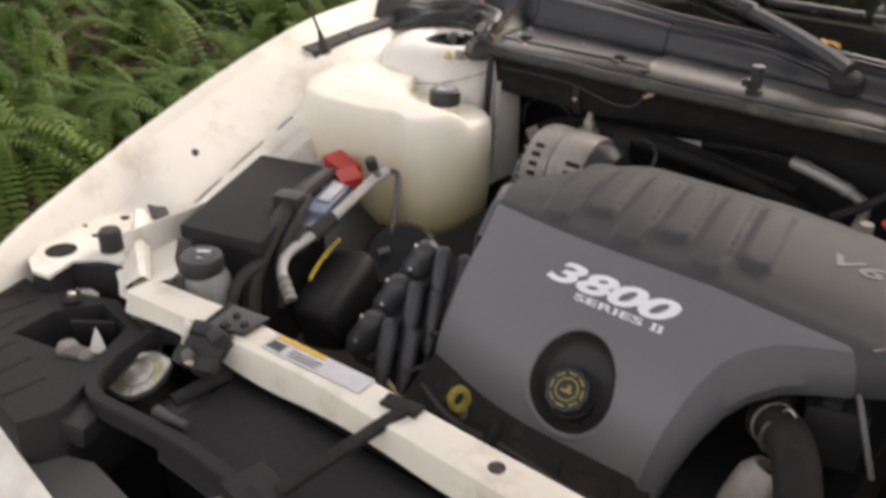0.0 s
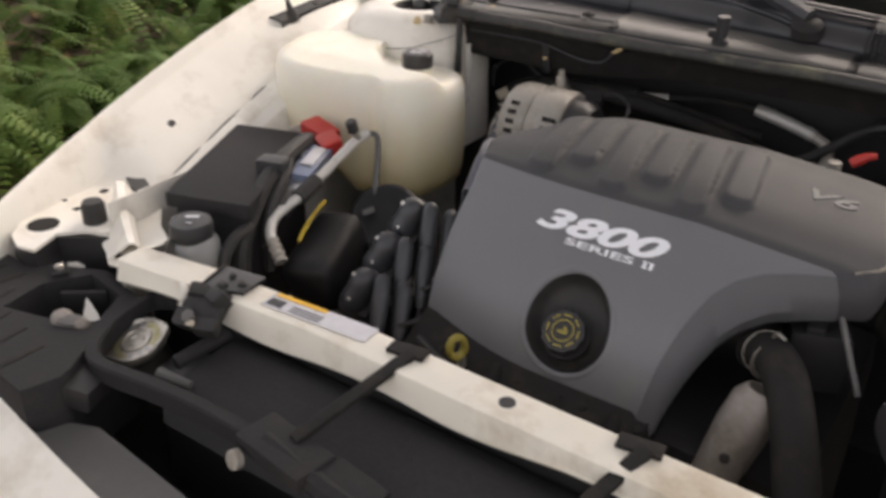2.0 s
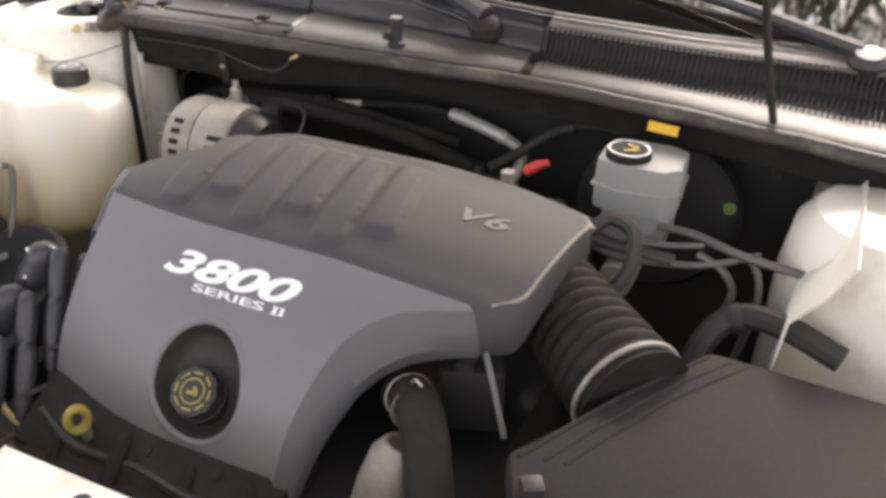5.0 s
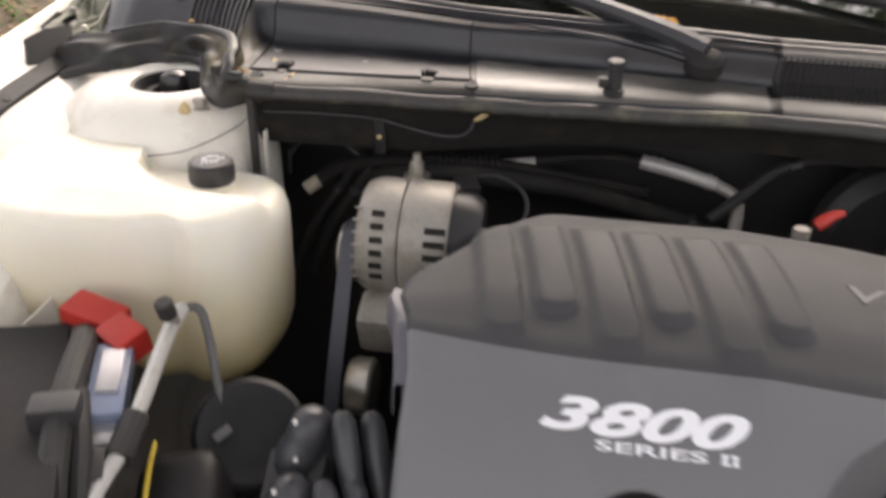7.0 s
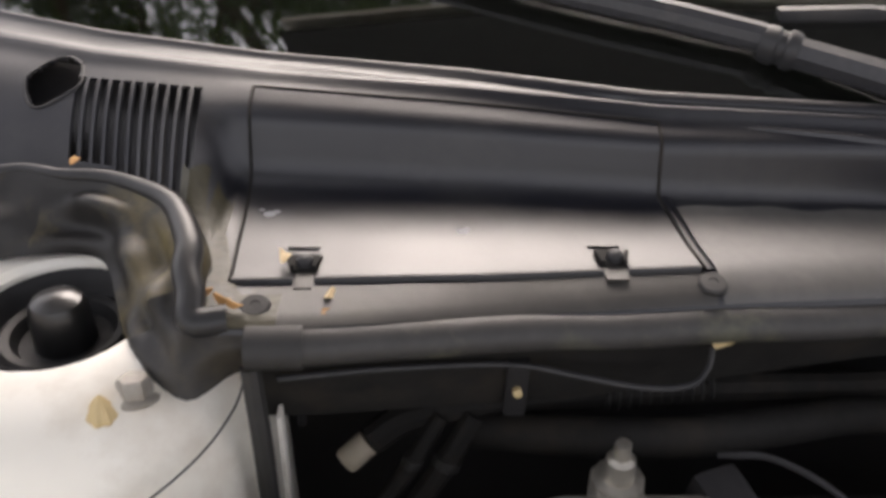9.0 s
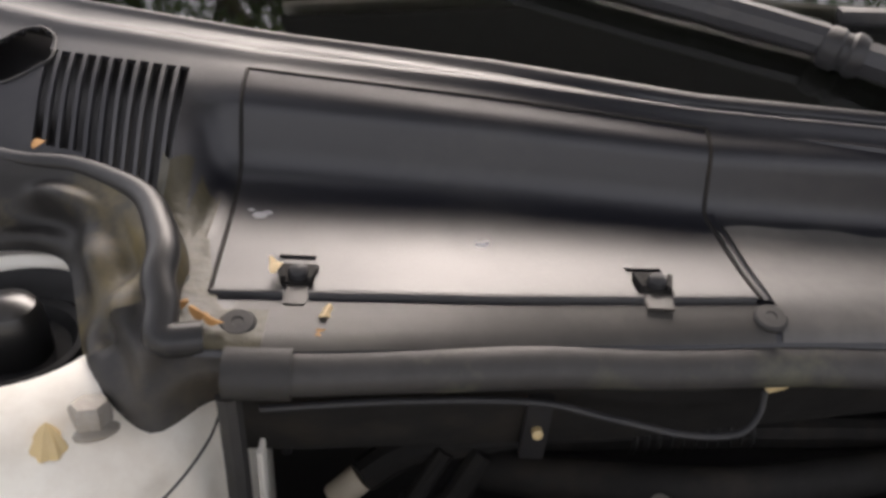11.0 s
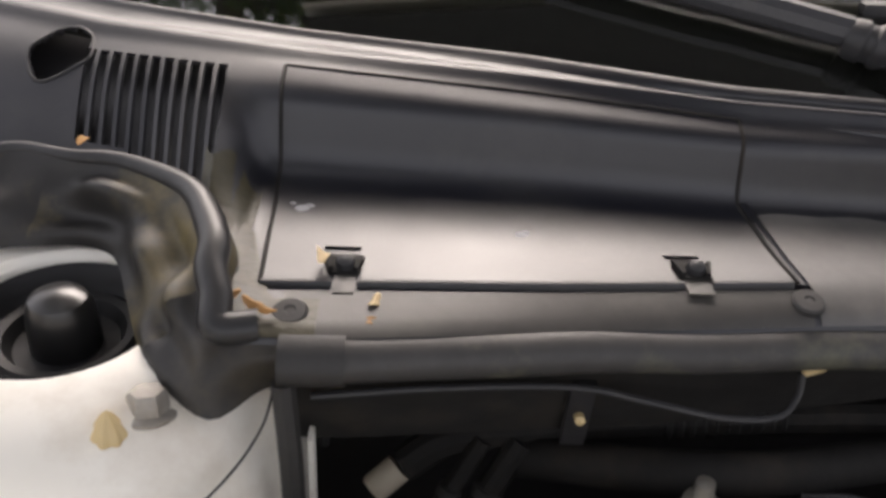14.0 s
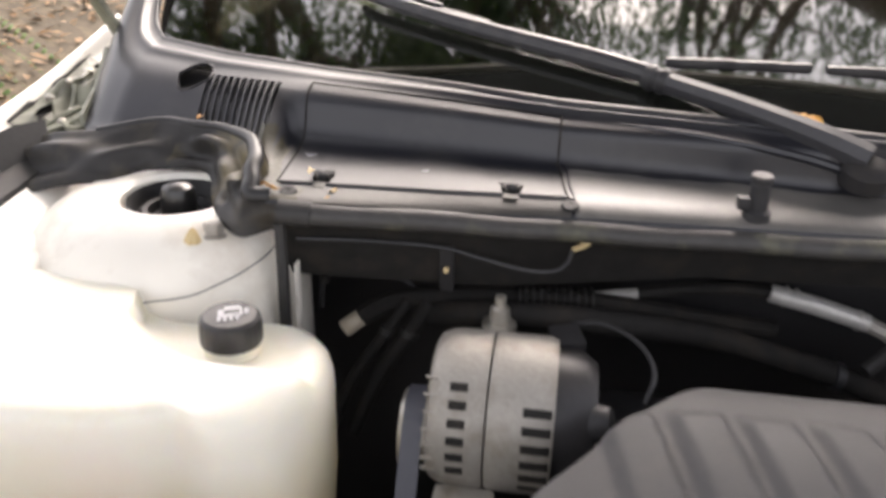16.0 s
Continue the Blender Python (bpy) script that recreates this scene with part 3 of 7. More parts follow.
# bumper cover and headlamp at the corner
bm = skin([[(-0.89, 0.060, 0.715), (-0.722, -0.020, 0.711), (-0.628, -0.048, 0.697), (-0.535, -0.066, 0.684), (-0.44, -0.076, 0.673), (-0.2, -0.10, 0.655), (0.5, -0.11, 0.65)],
           [(-0.90, 0.045, 0.70), (-0.735, -0.052, 0.695), (-0.64, -0.085, 0.675), (-0.555, -0.105, 0.660), (-0.455, -0.125, 0.648), (-0.2, -0.15, 0.63), (0.5, -0.16, 0.63)],
           [(-0.93, 0.04, 0.5), (-0.76, -0.10, 0.5), (-0.66, -0.15, 0.48), (-0.56, -0.19, 0.45), (-0.47, -0.23, 0.42), (-0.2, -0.27, 0.4), (0.5, -0.28, 0.4)]])
part("bumper_cover", thick(bm, 0.003), WHITE, car, "white bumper cover edge", 50)
bm = skin([[(-0.54, -0.045, 0.668), (-0.47, -0.010, 0.662), (-0.30, -0.026, 0.66), (0.5, -0.03, 0.65)], [(-0.545, -0.068, 0.674), (-0.45, -0.076, 0.664), (-0.2, -0.098, 0.652), (0.5, -0.108, 0.646)]])
part("grille_panel", thick(bm, 0.003), GREY, car, "grey plastic grille opening panel")

lamp = thing("headlamp_housing", (-0.7, 0.05, 0.62), "black headlamp housing with slots beside the fender", "headlamp")
outer = [(-0.87, 0.06), (-0.862, 0.122), (-0.80, 0.100), (-0.76, 0.098), (-0.735, 0.122), (-0.66, 0.156), (-0.56, 0.135), (-0.536, 0.043), (-0.50, -0.02), (-0.515, -0.068), (-0.60, -0.058), (-0.68, -0.035), (-0.80, 0.02)]


def ring_hit(loop, cx, cy, a):
    """Where a ray from (cx, cy) leaves the outline."""
    best = 9.0
    dx, dy = math.cos(a), math.sin(a)
    for (x0, y0), (x1, y1) in zip(loop, loop[1:] + loop[:1]):
        den = dx * (y1 - y0) - dy * (x1 - x0)
        if abs(den) > 1e-9:
            t = ((x0 - cx) * (y1 - y0) - (y0 - cy) * (x1 - x0)) / den
            u = ((x0 - cx) * dy - (y0 - cy) * dx) / den
            if t > 0 and 0 <= u <= 1:
                best = min(best, t)
    return cx + best * dx, cy + best * dy


mouth = [(-0.690, 0.022), (-0.700, 0.084), (-0.668, 0.137), (-0.594, 0.126), (-0.566, 0.070), (-0.606, 0.042)]
loops = [[], [], [], [], [], []]
for k in range(112):
    a = 2 * math.pi * k / 112
    x, y = ring_hit(outer, -0.632, 0.08, a)
    ix, iy = ring_hit(mouth, -0.632, 0.08, a)
    z = 0.728
    for loop, p in zip(loops, ((x, y, 0.58), (x, y, z - 0.006), (x * 0.98 + ix * 0.02, y * 0.98 + iy * 0.02, z), (ix, iy, z), (ix * 0.99 - 0.00632, iy * 0.99 + 0.0008, z - 0.004), (ix * 0.96 - 0.0253, iy * 0.96 + 0.0032, z - 0.085))):
        loop.append(p)
body = part("housing", skin(loops, None, True, True), DULL, lamp)
part("partition", box(0.006, 0.058, 0.05, pose(-0.648, 0.110, 0.700, 0, 12, -52), 0.002), DULL, lamp)
part("bulb_bracket", box(0.030, 0.022, 0.006, pose(-0.706, 0.115, 0.732, 0, 0, -30), 0.002), DULL, lamp)
part("bracket_screw", lathe([(0.006, 0), (0.006, 0.004), (0.003, 0.006), (0, 0.006)], 10, pose(-0.706, 0.115, 0.735)), STEEL, lamp)
for x0, y0, x1, y1 in ((-0.790, 0.035, -0.785, 0.080), (-0.752, 0.022, -0.746, 0.078), (-0.712, 0.0, -0.718, 0.05), (-0.668, -0.022, -0.672, 0.016), (-0.622, -0.038, -0.624, 0.006), (-0.575, -0.052, -0.574, -0.005)):
    m, length = between((x0, y0, 0.7275), (x1, y1, 0.7275))
    part("slot", box(0.009, 0.003, length * 1.25, m @ pose(0, 0, 0), 0.001), GREASE, body)
part("lens", skin([[(-0.80, 0.03, 0.70), (-0.70, -0.07, 0.685), (-0.62, -0.09, 0.665)], [(-0.83, 0.02, 0.62), (-0.72, -0.11, 0.6), (-0.63, -0.14, 0.58)]]), LENS, lamp, "clear headlamp lens")
part("bracket", box(0.05, 0.05, 0.03, pose(-0.505, 0.0, 0.70, 0, 8, 20), 0.006), BLACK, lamp)
gear = part("adjuster", lathe([(0.014, 0), (0.014, 0.010), (0.010, 0.016), (0.004, 0.018), (0, 0.018)], 14, axis((-0.606, 0.050, 0.722), (0.4, -0.3, 1))), OLDCAST, lamp, "worn metal adjuster")
part("adjuster_body", box(0.030, 0.020, 0.022, pose(-0.590, 0.050, 0.724, 12, 8, 30), 0.005), GREY, gear)
part("adjuster_knob", lathe([(0.009, 0), (0.010, 0.006), (0.007, 0.012), (0, 0.013)], 12, axis((-0.574, 0.056, 0.724), (0.4, -0.5, 1))), OLDCAST, gear)
part("adjuster_screw", tube([(-0.578, 0.068, 0.712), (-0.556, 0.086, 0.718)], 0.006, 8, 0), CAST, gear)
part("white_stay", thick(skin([[(-0.644, 0.108, 0.716), (-0.630, 0.104, 0.714)], [(-0.628, 0.090, 0.704), (-0.594, 0.092, 0.708)], [(-0.618, 0.074, 0.694), (-0.586, 0.080, 0.700)]]), 0.002), WHITE_IN, lamp, "cream painted stay")

# ---- radiator group ----
rad = thing("radiator", (0, 0.1, 0.3), "black radiator with a foam-covered top plate", "radiator")
part("core", box(0.86, 0.06, 0.42, pose(-0.05, 0.11, 0.48), 0.01), BLACK, rad)
bm = skin([[(-0.42 + 0.90 * k / 20, y, z) for k in range(21)] for y, z in ((0.172, 0.705), (0.150, 0.712), (0.08, 0.706), (0.045, 0.70), (0.04, 0.66))])
part("top_plate", thick(bm, 0.006), FOAM, rad, "black foam seal plate")
rm = axis((-0.520, 0.094, 0.694), (-0.08, -0.30, 1)) @ Matrix.Scale(1.12, 4)
part("filler_neck", lathe([(0.026, -0.08), (0.026, 0.004), (0.024, 0.008), (0.0, 0.008)], 28, rm), GREASE, rad)
bm = bmesh.new()
rows = []
for r, z in ((0.0305, 0.003), (0.033, 0.007), (0.0335, 0.011), (0.0325, 0.0135), (0.0300, 0.0135), (0.0285, 0.0120), (0.0185, 0.0120), (0.0175, 0.0145), (0.0150, 0.0145), (0.0140, 0.0125), (0.0100, 0.0125), (0.0090, 0.0140), (0.0060, 0.0140), (0.0050, 0.0128), (0.0, 0.0128)):
    rows.append([rm @ Vector((r * (1 + (0.13 * abs(math.sin(a + 0.35)) ** 22 + 0.012 * math.cos(8 * a) if r > 0.0295 else 0)) * math.cos(a), r * (1 + (0.13 * abs(math.sin(a + 0.35)) ** 22 + 0.012 * math.cos(8 * a) if r > 0.0295 else 0)) * math.sin(a), z)) for a in [2 * math.pi * k / 64 for k in range(64)]])
cap = part("pressure_cap", skin(rows, bm, True), STEEL, rad, "steel pressure cap with two ears")
for a0, a1 in ((20, 120), (200, 300)):
    bm = skin([[rm @ Vector((r * math.cos(radians(a0 + (a1 - a0) * k / 14)), r * math.sin(radians(a0 + (a1 - a0) * k / 14)), 0.0123)) for k in range(15)] for r in (0.0195, 0.023, 0.0275)])
    part("worn_print", thick(bm, 0.0003), OLDPRINT, cap, "yellowed print band")
for a in (140, 165, 320, 345, 5):
    part("stamped_mark", box(0.0065, 0.004, 0.0006, rm @ pose(0, 0, 0.0124, 0, 0, a) @ pose(0.0235, 0, 0), 0.0), LABEL, cap)
part("rim", tube([rm @ Vector((0.0318 * (1 + 0.13 * abs(math.sin(a + 0.35)) ** 22) * math.cos(a), 0.0318 * (1 + 0.13 * abs(math.sin(a + 0.35)) ** 22) * math.sin(a), 0.0135)) for a in [2 * math.pi * k / 64 for k in range(65)]], 0.0010, 6, 0), CHROME, cap, "bright folded rim")

bar = thing("grille_brace", (0, 0.02, 0.69), "black plastic brace in front of the radiator", "brace")
path = spline([(-0.520, 0.160, 0.738), (-0.540, 0.158, 0.736), (-0.556, 0.144, 0.735), (-0.553, 0.10, 0.732), (-0.541, 0.056, 0.730), (-0.519, 0.029, 0.730), (-0.488, 0.020, 0.730), (-0.41, 0.030, 0.730), (-0.33, 0.036, 0.730), (-0.24, 0.035, 0.727)], 6)
rows = []
for k, p in enumerate(path):
    d = path[min(k + 1, len(path) - 1)] - path[max(k - 1, 0)]
    n = Vector((-d.y, d.x, 0)).normalized()
    w = 0.0055 if k < 22 else 0.0085
    rows.append([p + n * u * w + Vector((0, 0, dz)) for u, dz in ((-1, -0.024), (-1, -0.003), (-0.75, 0), (0.75, 0), (1, -0.003), (1, -0.024))])
part("arm", thick(skin(rows), 0.0015), DULL, bar, "", 25)
bm = tube([(-0.24, 0.034, 0.725), (-0.12, 0.018, 0.72), (0.1, 0.01, 0.715), (0.45, 0.01, 0.71)], 0.013, 8)
part("crossbar", bm, DULL, bar)
bm = box(0.10, 0.05, 0.018, pose(-0.215, 0.035, 0.726, 0, 0, -8), 0.004)
bm = box(0.075, 0.038, 0.008, pose(-0.13, 0.035, 0.727, 0, 0, -8), 0.003, bm=bm)
part("bracket", bm, DULL, bar)
part("screw", lathe([(0.011, 0), (0.011, 0.008), (0.006, 0.010), (0, 0.010)], 12, axis((-0.255, 0.008, 0.715), (-0.2, -1, 0.3))), CAST, bar, "bright steel screw head")
for a, b in (((-0.170, 0.190, 0.776), (-0.212, 0.045, 0.735)), ((0.100, 0.195, 0.776), (0.045, 0.02, 0.725))):
    m, length = between(a, b)
    strap = part("strap", box(0.016, 0.007, length, m, 0.002), GREASE, bar, "black steel strap over the radiator rail")
    part("strap_foot", box(0.045, 0.02, 0.005, pose(a[0] - 0.008, a[1] + 0.002, 0.7745, 0, 0, 8), 0.0015), GREASE, strap)
m, length = between((0.083, 0.12, 0.7605), (0.052, 0.022, 0.732))
part("strap_face", box(0.0045, 0.0015, length, m, 0.0), PLUG, bar)

latch = thing("rail_bracket", (-0.46, 0.17, 0.77), "dark greasy bracket bolted over the radiator rail", "bracket")
bm = prism([(-0.474, 0.203), (-0.412, 0.212), (-0.408, 0.170), (-0.462, 0.146)], 0.772, 0.777, 0.0015)
part("plate", bm, BLACK, latch)
part("plate_edge", tube([(-0.474, 0.203, 0.778), (-0.466, 0.17, 0.778), (-0.461, 0.146, 0.776)], 0.002, 6), RUBBER, latch)
bm = box(0.050, 0.050, 0.018, pose(-0.436, 0.134, 0.764, 34, 6, 16), 0.006)
bm = box(0.024, 0.020, 0.024, pose(-0.452, 0.140, 0.775, 20, 10, 30), 0.008, bm=bm)
bm = box(0.026, 0.020, 0.026, pose(-0.424, 0.145, 0.774, 28, 0, -15), 0.008, bm=bm)
bm = box(0.022, 0.024, 0.026, pose(-0.446, 0.112, 0.756, 40, 0, 12), 0.007, bm=bm)
bm = box(0.030, 0.018, 0.024, pose(-0.416, 0.116, 0.752, 30, 0, 22), 0.006, bm=bm)
part("latch_body", bm, RUBBER, latch, "greasy lumpy latch body")
for x, y, z, r in ((-0.440, 0.166, 0.777, 0.008), (-0.422, 0.182, 0.777, 0.006), (-0.445, 0.188, 0.777, 0.005)):
    part("nut", lathe([(r, 0), (r, 0.003), (r * 0.7, 0.004), (r * 0.6, 0.005), (0, 0.005)], 6, pose(x, y, z, 6, 4, 15)), RUBBER, latch)
part("side_nut", lathe([(0.008, 0), (0.008, 0.006), (0.004, 0.008), (0, 0.008)], 6, axis((-0.434, 0.108, 0.765), (0.1, -0.7, 0.8))), GREY, latch)
part("worn_patch", box(0.010, 0.007, 0.004, pose(-0.427, 0.102, 0.762, 34, 0, 20), 0.0015), PLUG, latch)
part("tab", tube([(-0.492, 0.146, 0.770), (-0.480, 0.140, 0.775), (-0.472, 0.133, 0.768), (-0.476, 0.128, 0.752)], [0.0025, 0.004, 0.005, 0.003], 8), WHITE_IN, latch)
part("hose_stub", tube([(-0.438, 0.082, 0.712), (-0.430, 0.115, 0.718), (-0.422, 0.152, 0.722)], 0.009, 10), DULL, latch)
part("drain_fitting", tube([(-0.440, 0.060, 0.708), (-0.415, 0.062, 0.710), (-0.395, 0.067, 0.708)], [0.009, 0.006, 0.005], 10), GREY, latch)

sticker = thing("rail_label", (-0.31, 0.19, 0.772), "silver service label with an amber bar on the rail", "label")
sm = pose(-0.305, 0.189, 0.7722, 0, 0, 3.6)
part("sheet", box(0.15, 0.030, 0.0006, sm), LABEL, sticker)
part("amber_bar", box(0.075, 0.007, 0.0006, sm @ pose(-0.034, 0.0115, 0.0007)), ORANGE, sticker)
part("print_bar", box(0.022, 0.014, 0.0006, sm @ pose(-0.060, -0.004, 0.0007)), SATIN, sticker)
for dy in (-0.010, -0.005, 0.0):
    part("print_bar", box(0.045, 0.0015, 0.0006, sm @ pose(-0.015, dy, 0.0007)), GREY, sticker)
# ---- cowl panel below the windshield ----
SEALX = [(-0.82, 1.0, 0.955), (-0.72, 0.985, 0.957), (-0.66, 0.968, 0.957), (-0.62, 0.93, 0.957), (-0.59, 0.846, 0.957), (-0.53, 0.850, 0.954), (-0.40, 0.868, 0.949), (-0.28, 0.880, 0.945), (-0.05, 0.900, 0.941), (0.07, 0.912, 0.940), (0.28, 0.900, 0.937), (0.50, 0.872, 0.934), (0.75, 0.83, 0.93)]
FOOT = [(-0.80, 1.015, 0.97), (-0.72, 1.0, 0.968), (-0.66, 0.985, 0.967), (-0.62, 0.95, 0.966), (-0.585, 0.896, 0.964), (-0.43, 0.899, 0.966), (-0.299, 0.908, 0.966), (-0.05, 0.930, 0.962), (0.07, 0.942, 0.958), (0.28, 0.932, 0.955), (0.50, 0.905, 0.95), (0.75, 0.87, 0.95)]
HEAD = [(-0.80, 1.10, 1.022), (-0.703, 1.072, 1.018), (-0.575, 1.038, 1.022), (-0.43, 1.022, 1.018), (-0.308, 1.007, 1.013), (-0.05, 0.992, 1.008), (0.07, 0.985, 1.003), (0.28, 0.995, 0.998), (0.50, 1.02, 0.998), (0.75, 1.07, 1.0)]
EDGE = [(-0.80, 1.165, 1.036), (-0.70, 1.128, 1.032), (-0.575, 1.090, 1.031), (-0.43, 1.060, 1.031), (-0.308, 1.030, 1.028), (-0.05, 1.015, 1.021), (0.07, 1.012, 1.015), (0.28, 1.025, 1.008), (0.50, 1.06, 1.008), (0.75, 1.13, 1.01)]


def on(line, x):
    return Vector((x, float(np.interp(x, [p[0] for p in line], [p[1] for p in line])), float(np.interp(x, [p[0] for p in line], [p[2] for p in line]))))


def cowl_row(x):
    """The cowl's section at x, from the seal to the edge of the glass."""
    s, f, h, e = on(SEALX, x), on(FOOT, x), on(HEAD, x), on(EDGE, x)
    d, w = h.y - f.y, h.z - f.z
    g = 0.05 * max(0.0, min(1.0, (x + 0.32) / 0.15))
    pts = [s + Vector((0, 0.004, 0.006)), s + Vector((0, 0.010, max(0.0105, f.z - s.z - 0.006))), f, (x, f.y + 0.26 * d, f.z + 0.030 * w), (x, f.y + (0.60 + g) * d, f.z + 0.080 * w), (x, f.y + (0.73 + g) * d, f.z + 0.155 * w), (x, f.y + (0.785 + 0.9 * g) * d, f.z + 0.32 * w),
           (x, f.y + (0.825 + 0.7 * g) * d, f.z + 0.60 * w), (x, f.y + (0.875 + 0.4 * g) * d, f.z + 0.88 * w), h, (x, h.y + 0.26 * (e.y - h.y), h.z + 0.30 * (e.z - h.z)), (x, h.y + 0.46 * (e.y - h.y), h.z + 0.66 * (e.z - h.z)), (x, h.y + 0.68 * (e.y - h.y), h.z + 0.60 * (e.z - h.z)), (x, e.y - 0.007, e.z - 0.003), e, (x, e.y + 0.006, e.z - 0.006)]
    # past the lid the section runs smoothly up to the glass
    w2 = max(0.0, min(1.0, (-0.588 - x) / 0.022))
    if w2:
        for i in range(2, 10):
            u = (i - 2) / 7
            q = f.lerp(h, u) + Vector((0, 0.004, 0.010)) * math.sin(math.pi * u)
            pts[i] = Vector(pts[i]).lerp(q, w2)
    return spline(pts, 3)


def cowl_at(x, k):
    """A point of the section at x; k runs from 0 at the seal to 1 at the glass."""
    row = cowl_row(x)
    i = k * (len(row) - 1)
    a = min(int(i), len(row) - 2)
    return row[a].lerp(row[a + 1], i - a)


cowl = thing("windshield_cowl", (0, 0.93, 0.95), "faded black plastic cowl panel below the windshield", "cowl panel")
xs = [-0.80 + 0.01 * k for k in range(151)]


# the passenger half, with its vent slots and the drain cut through
SLOTS = [-0.703 + 0.00865 * i for i in range(11)]
stations = [x for x in xs if x < -0.765]
stations += [-0.760 + 0.002 * k for k in range(25)]
for x in SLOTS:
    stations += [x - 0.003, x + 0.003]
stations += [x for x in xs if -0.605 < x < 0.085]


def is_open(p, q, k):
    """Whether the panel is cut away at a point of its section."""
    for i, x in enumerate(SLOTS):
        if abs(p - x) < 0.003 + 1e-6 and abs(q - x) < 0.003 + 1e-6 and q - p > 0.004:
            return 0.215 - 0.012 * (i / 10) < k < 0.600 + 0.004 * (i / 10)
    if p < -0.9:
        return False
    u, v = (0.5 * (p + q) + 0.7235) / 0.019, (k - 0.530) / 0.150
    return (u - 0.35 * v) ** 2 * (1.25 + 0.55 * min(0, v)) ** -2 * 1.4 + v * v < 1


def lean_slot(x, k):
    """Slots lean a little towards the pillar at their feet."""
    w = max(0.0, min(1.0, (x + 0.735) / 0.02)) * max(0.0, min(1.0, (-0.595 - x) / 0.012))
    return x + w * 0.012 * (0.6 - k) if k < 0.6 else x


# the end that climbs the windshield pillar
first = cowl_row(-0.80)
low_line = spline([first[6], (-0.842, 1.045, 0.968), (-0.872, 1.12, 0.985), (-0.895, 1.24, 1.025), (-0.915, 1.45, 1.115)], 6)
high_line = spline([first[42], (-0.826, 1.205, 1.048), (-0.846, 1.275, 1.078), (-0.858, 1.37, 1.122), (-0.868, 1.52, 1.196)], 6)
span = first[42] - first[6]
rows = []
for i, (p, q) in enumerate(zip(low_line, high_line)):
    t = i / (len(low_line) - 1)
    row = []
    for j in range(46):
        k = (first[j] - first[6]).dot(span) / span.dot(span)
        flat = first[6] + span * k
        row.append(p + (q - p) * k + (first[j] - flat) * (1 - 0.6 * t) + Vector((-0.3, -0.5, 0.8)) * 0.018 * t * math.sin(math.pi * max(0, min(1, k))))
    rows.append(row)
bm = bmesh.new()
grid = [[bm.verts.new(p) for p in row] for row in reversed(rows[1:])]
stations = [-1.0 - 0.001 * i for i in range(len(grid), 0, -1)] + stations
for x in stations[len(grid):]:
    row = cowl_row(x)
    grid.append([bm.verts.new((lean_slot(x, j / 45), p.y, p.z)) for j, p in enumerate(row)])
for i in range(len(stations) - 1):
    for j in range(45):
        if not is_open(stations[i], stations[i + 1], (j + 0.5) / 45):
            bm.faces.new((grid[i][j], grid[i + 1][j], grid[i + 1][j + 1], grid[i][j + 1]))
for v in [v for v in bm.verts if not v.link_faces]:
    bm.verts.remove(v)
part("panel", thick_down(bm, 0.003), COWL, cowl, "", 60)
# black sheet below the cuts stands for the shade inside slots and drain
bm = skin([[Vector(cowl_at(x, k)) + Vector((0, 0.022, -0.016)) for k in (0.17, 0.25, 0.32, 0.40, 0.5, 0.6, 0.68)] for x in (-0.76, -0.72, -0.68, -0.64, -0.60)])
part("vent_shadow_box", thick(bm, 0.002), BLACK, cowl, "black sheet giving the vent slots their shade")
rim = []
for t in [2 * math.pi * k / 24 for k in range(24)]:
    v = math.sin(t)
    rim.append(cowl_at(-0.7235 + 0.019 * (math.cos(t) * (1.06 + 0.35 * min(0, v)) + 0.35 * v), 0.530 + 0.150 * v))
part("drain_rim", tube(rim + rim[:1], 0.0011, 6, 0), SATIN, cowl, "", 60)
part("panel", slab([cowl_row(x)[:11] for x in xs if x > 0.065], 0.003), COWL_DUST_SHEEN, cowl, "", 60)
part("panel", slab([cowl_row(x)[24:] for x in xs if x > 0.065], 0.003), COWL_DUST_SHEEN, cowl, "", 60)
# access lid: a thin plate in a dark gap, its folded lower lip cut away below two clips
k0, k1 = 0.135, 0.62
CLIPS = ((-0.5325, -0.5375, -0.5250), (-0.3480, -0.3555, -0.3400))


def lid_left(k):
    return -0.5765 + 0.004 * max(0.0, 0.30 - k) / 0.165


def lid_right(k):
    """The edge runs straight down the face and flares out over the shelf."""
    return -0.3075 + 0.0125 * (max(0.0, 0.335 - k) / 0.20) ** 1.2


def lid_point(u, k, lift):
    """A point of the lid: u runs from its one side to the other; the lid rises a little towards its lip."""
    a, b = lid_left(k), lid_right(k)
    return cowl_at(a + (b - a) * u, k) + Vector((0, -0.3, 1)) * (lift + 0.0016 * max(0.0, 1 - (k - k0) / 0.12))


def lid_u(x):
    return (x - lid_left(k0)) / (lid_right(k0) - lid_left(k0))


us = sorted([i / 44 for i in range(45)] + [lid_u(x + d) for c in CLIPS for x, d in ((c[0], -0.0098), (c[0], 0.0098))])
ks = [k0 + (k1 - k0) * i / 40 for i in range(41)]
bm = bmesh.new()
grid = [[bm.verts.new(lid_point(u, k, 0.0007)) for k in ks] for u in us]
for i in range(len(us) - 1):
    for j in range(40):
        mid = 0.5 * (us[i] + us[i + 1])
        cut = any(abs(mid - lid_u(c[0])) < 0.0097 / 0.277 for c in CLIPS) and ks[j] < k0 + 0.052
        if not cut:
            bm.faces.new((grid[i][j], grid[i + 1][j], grid[i + 1][j + 1], grid[i][j + 1]))
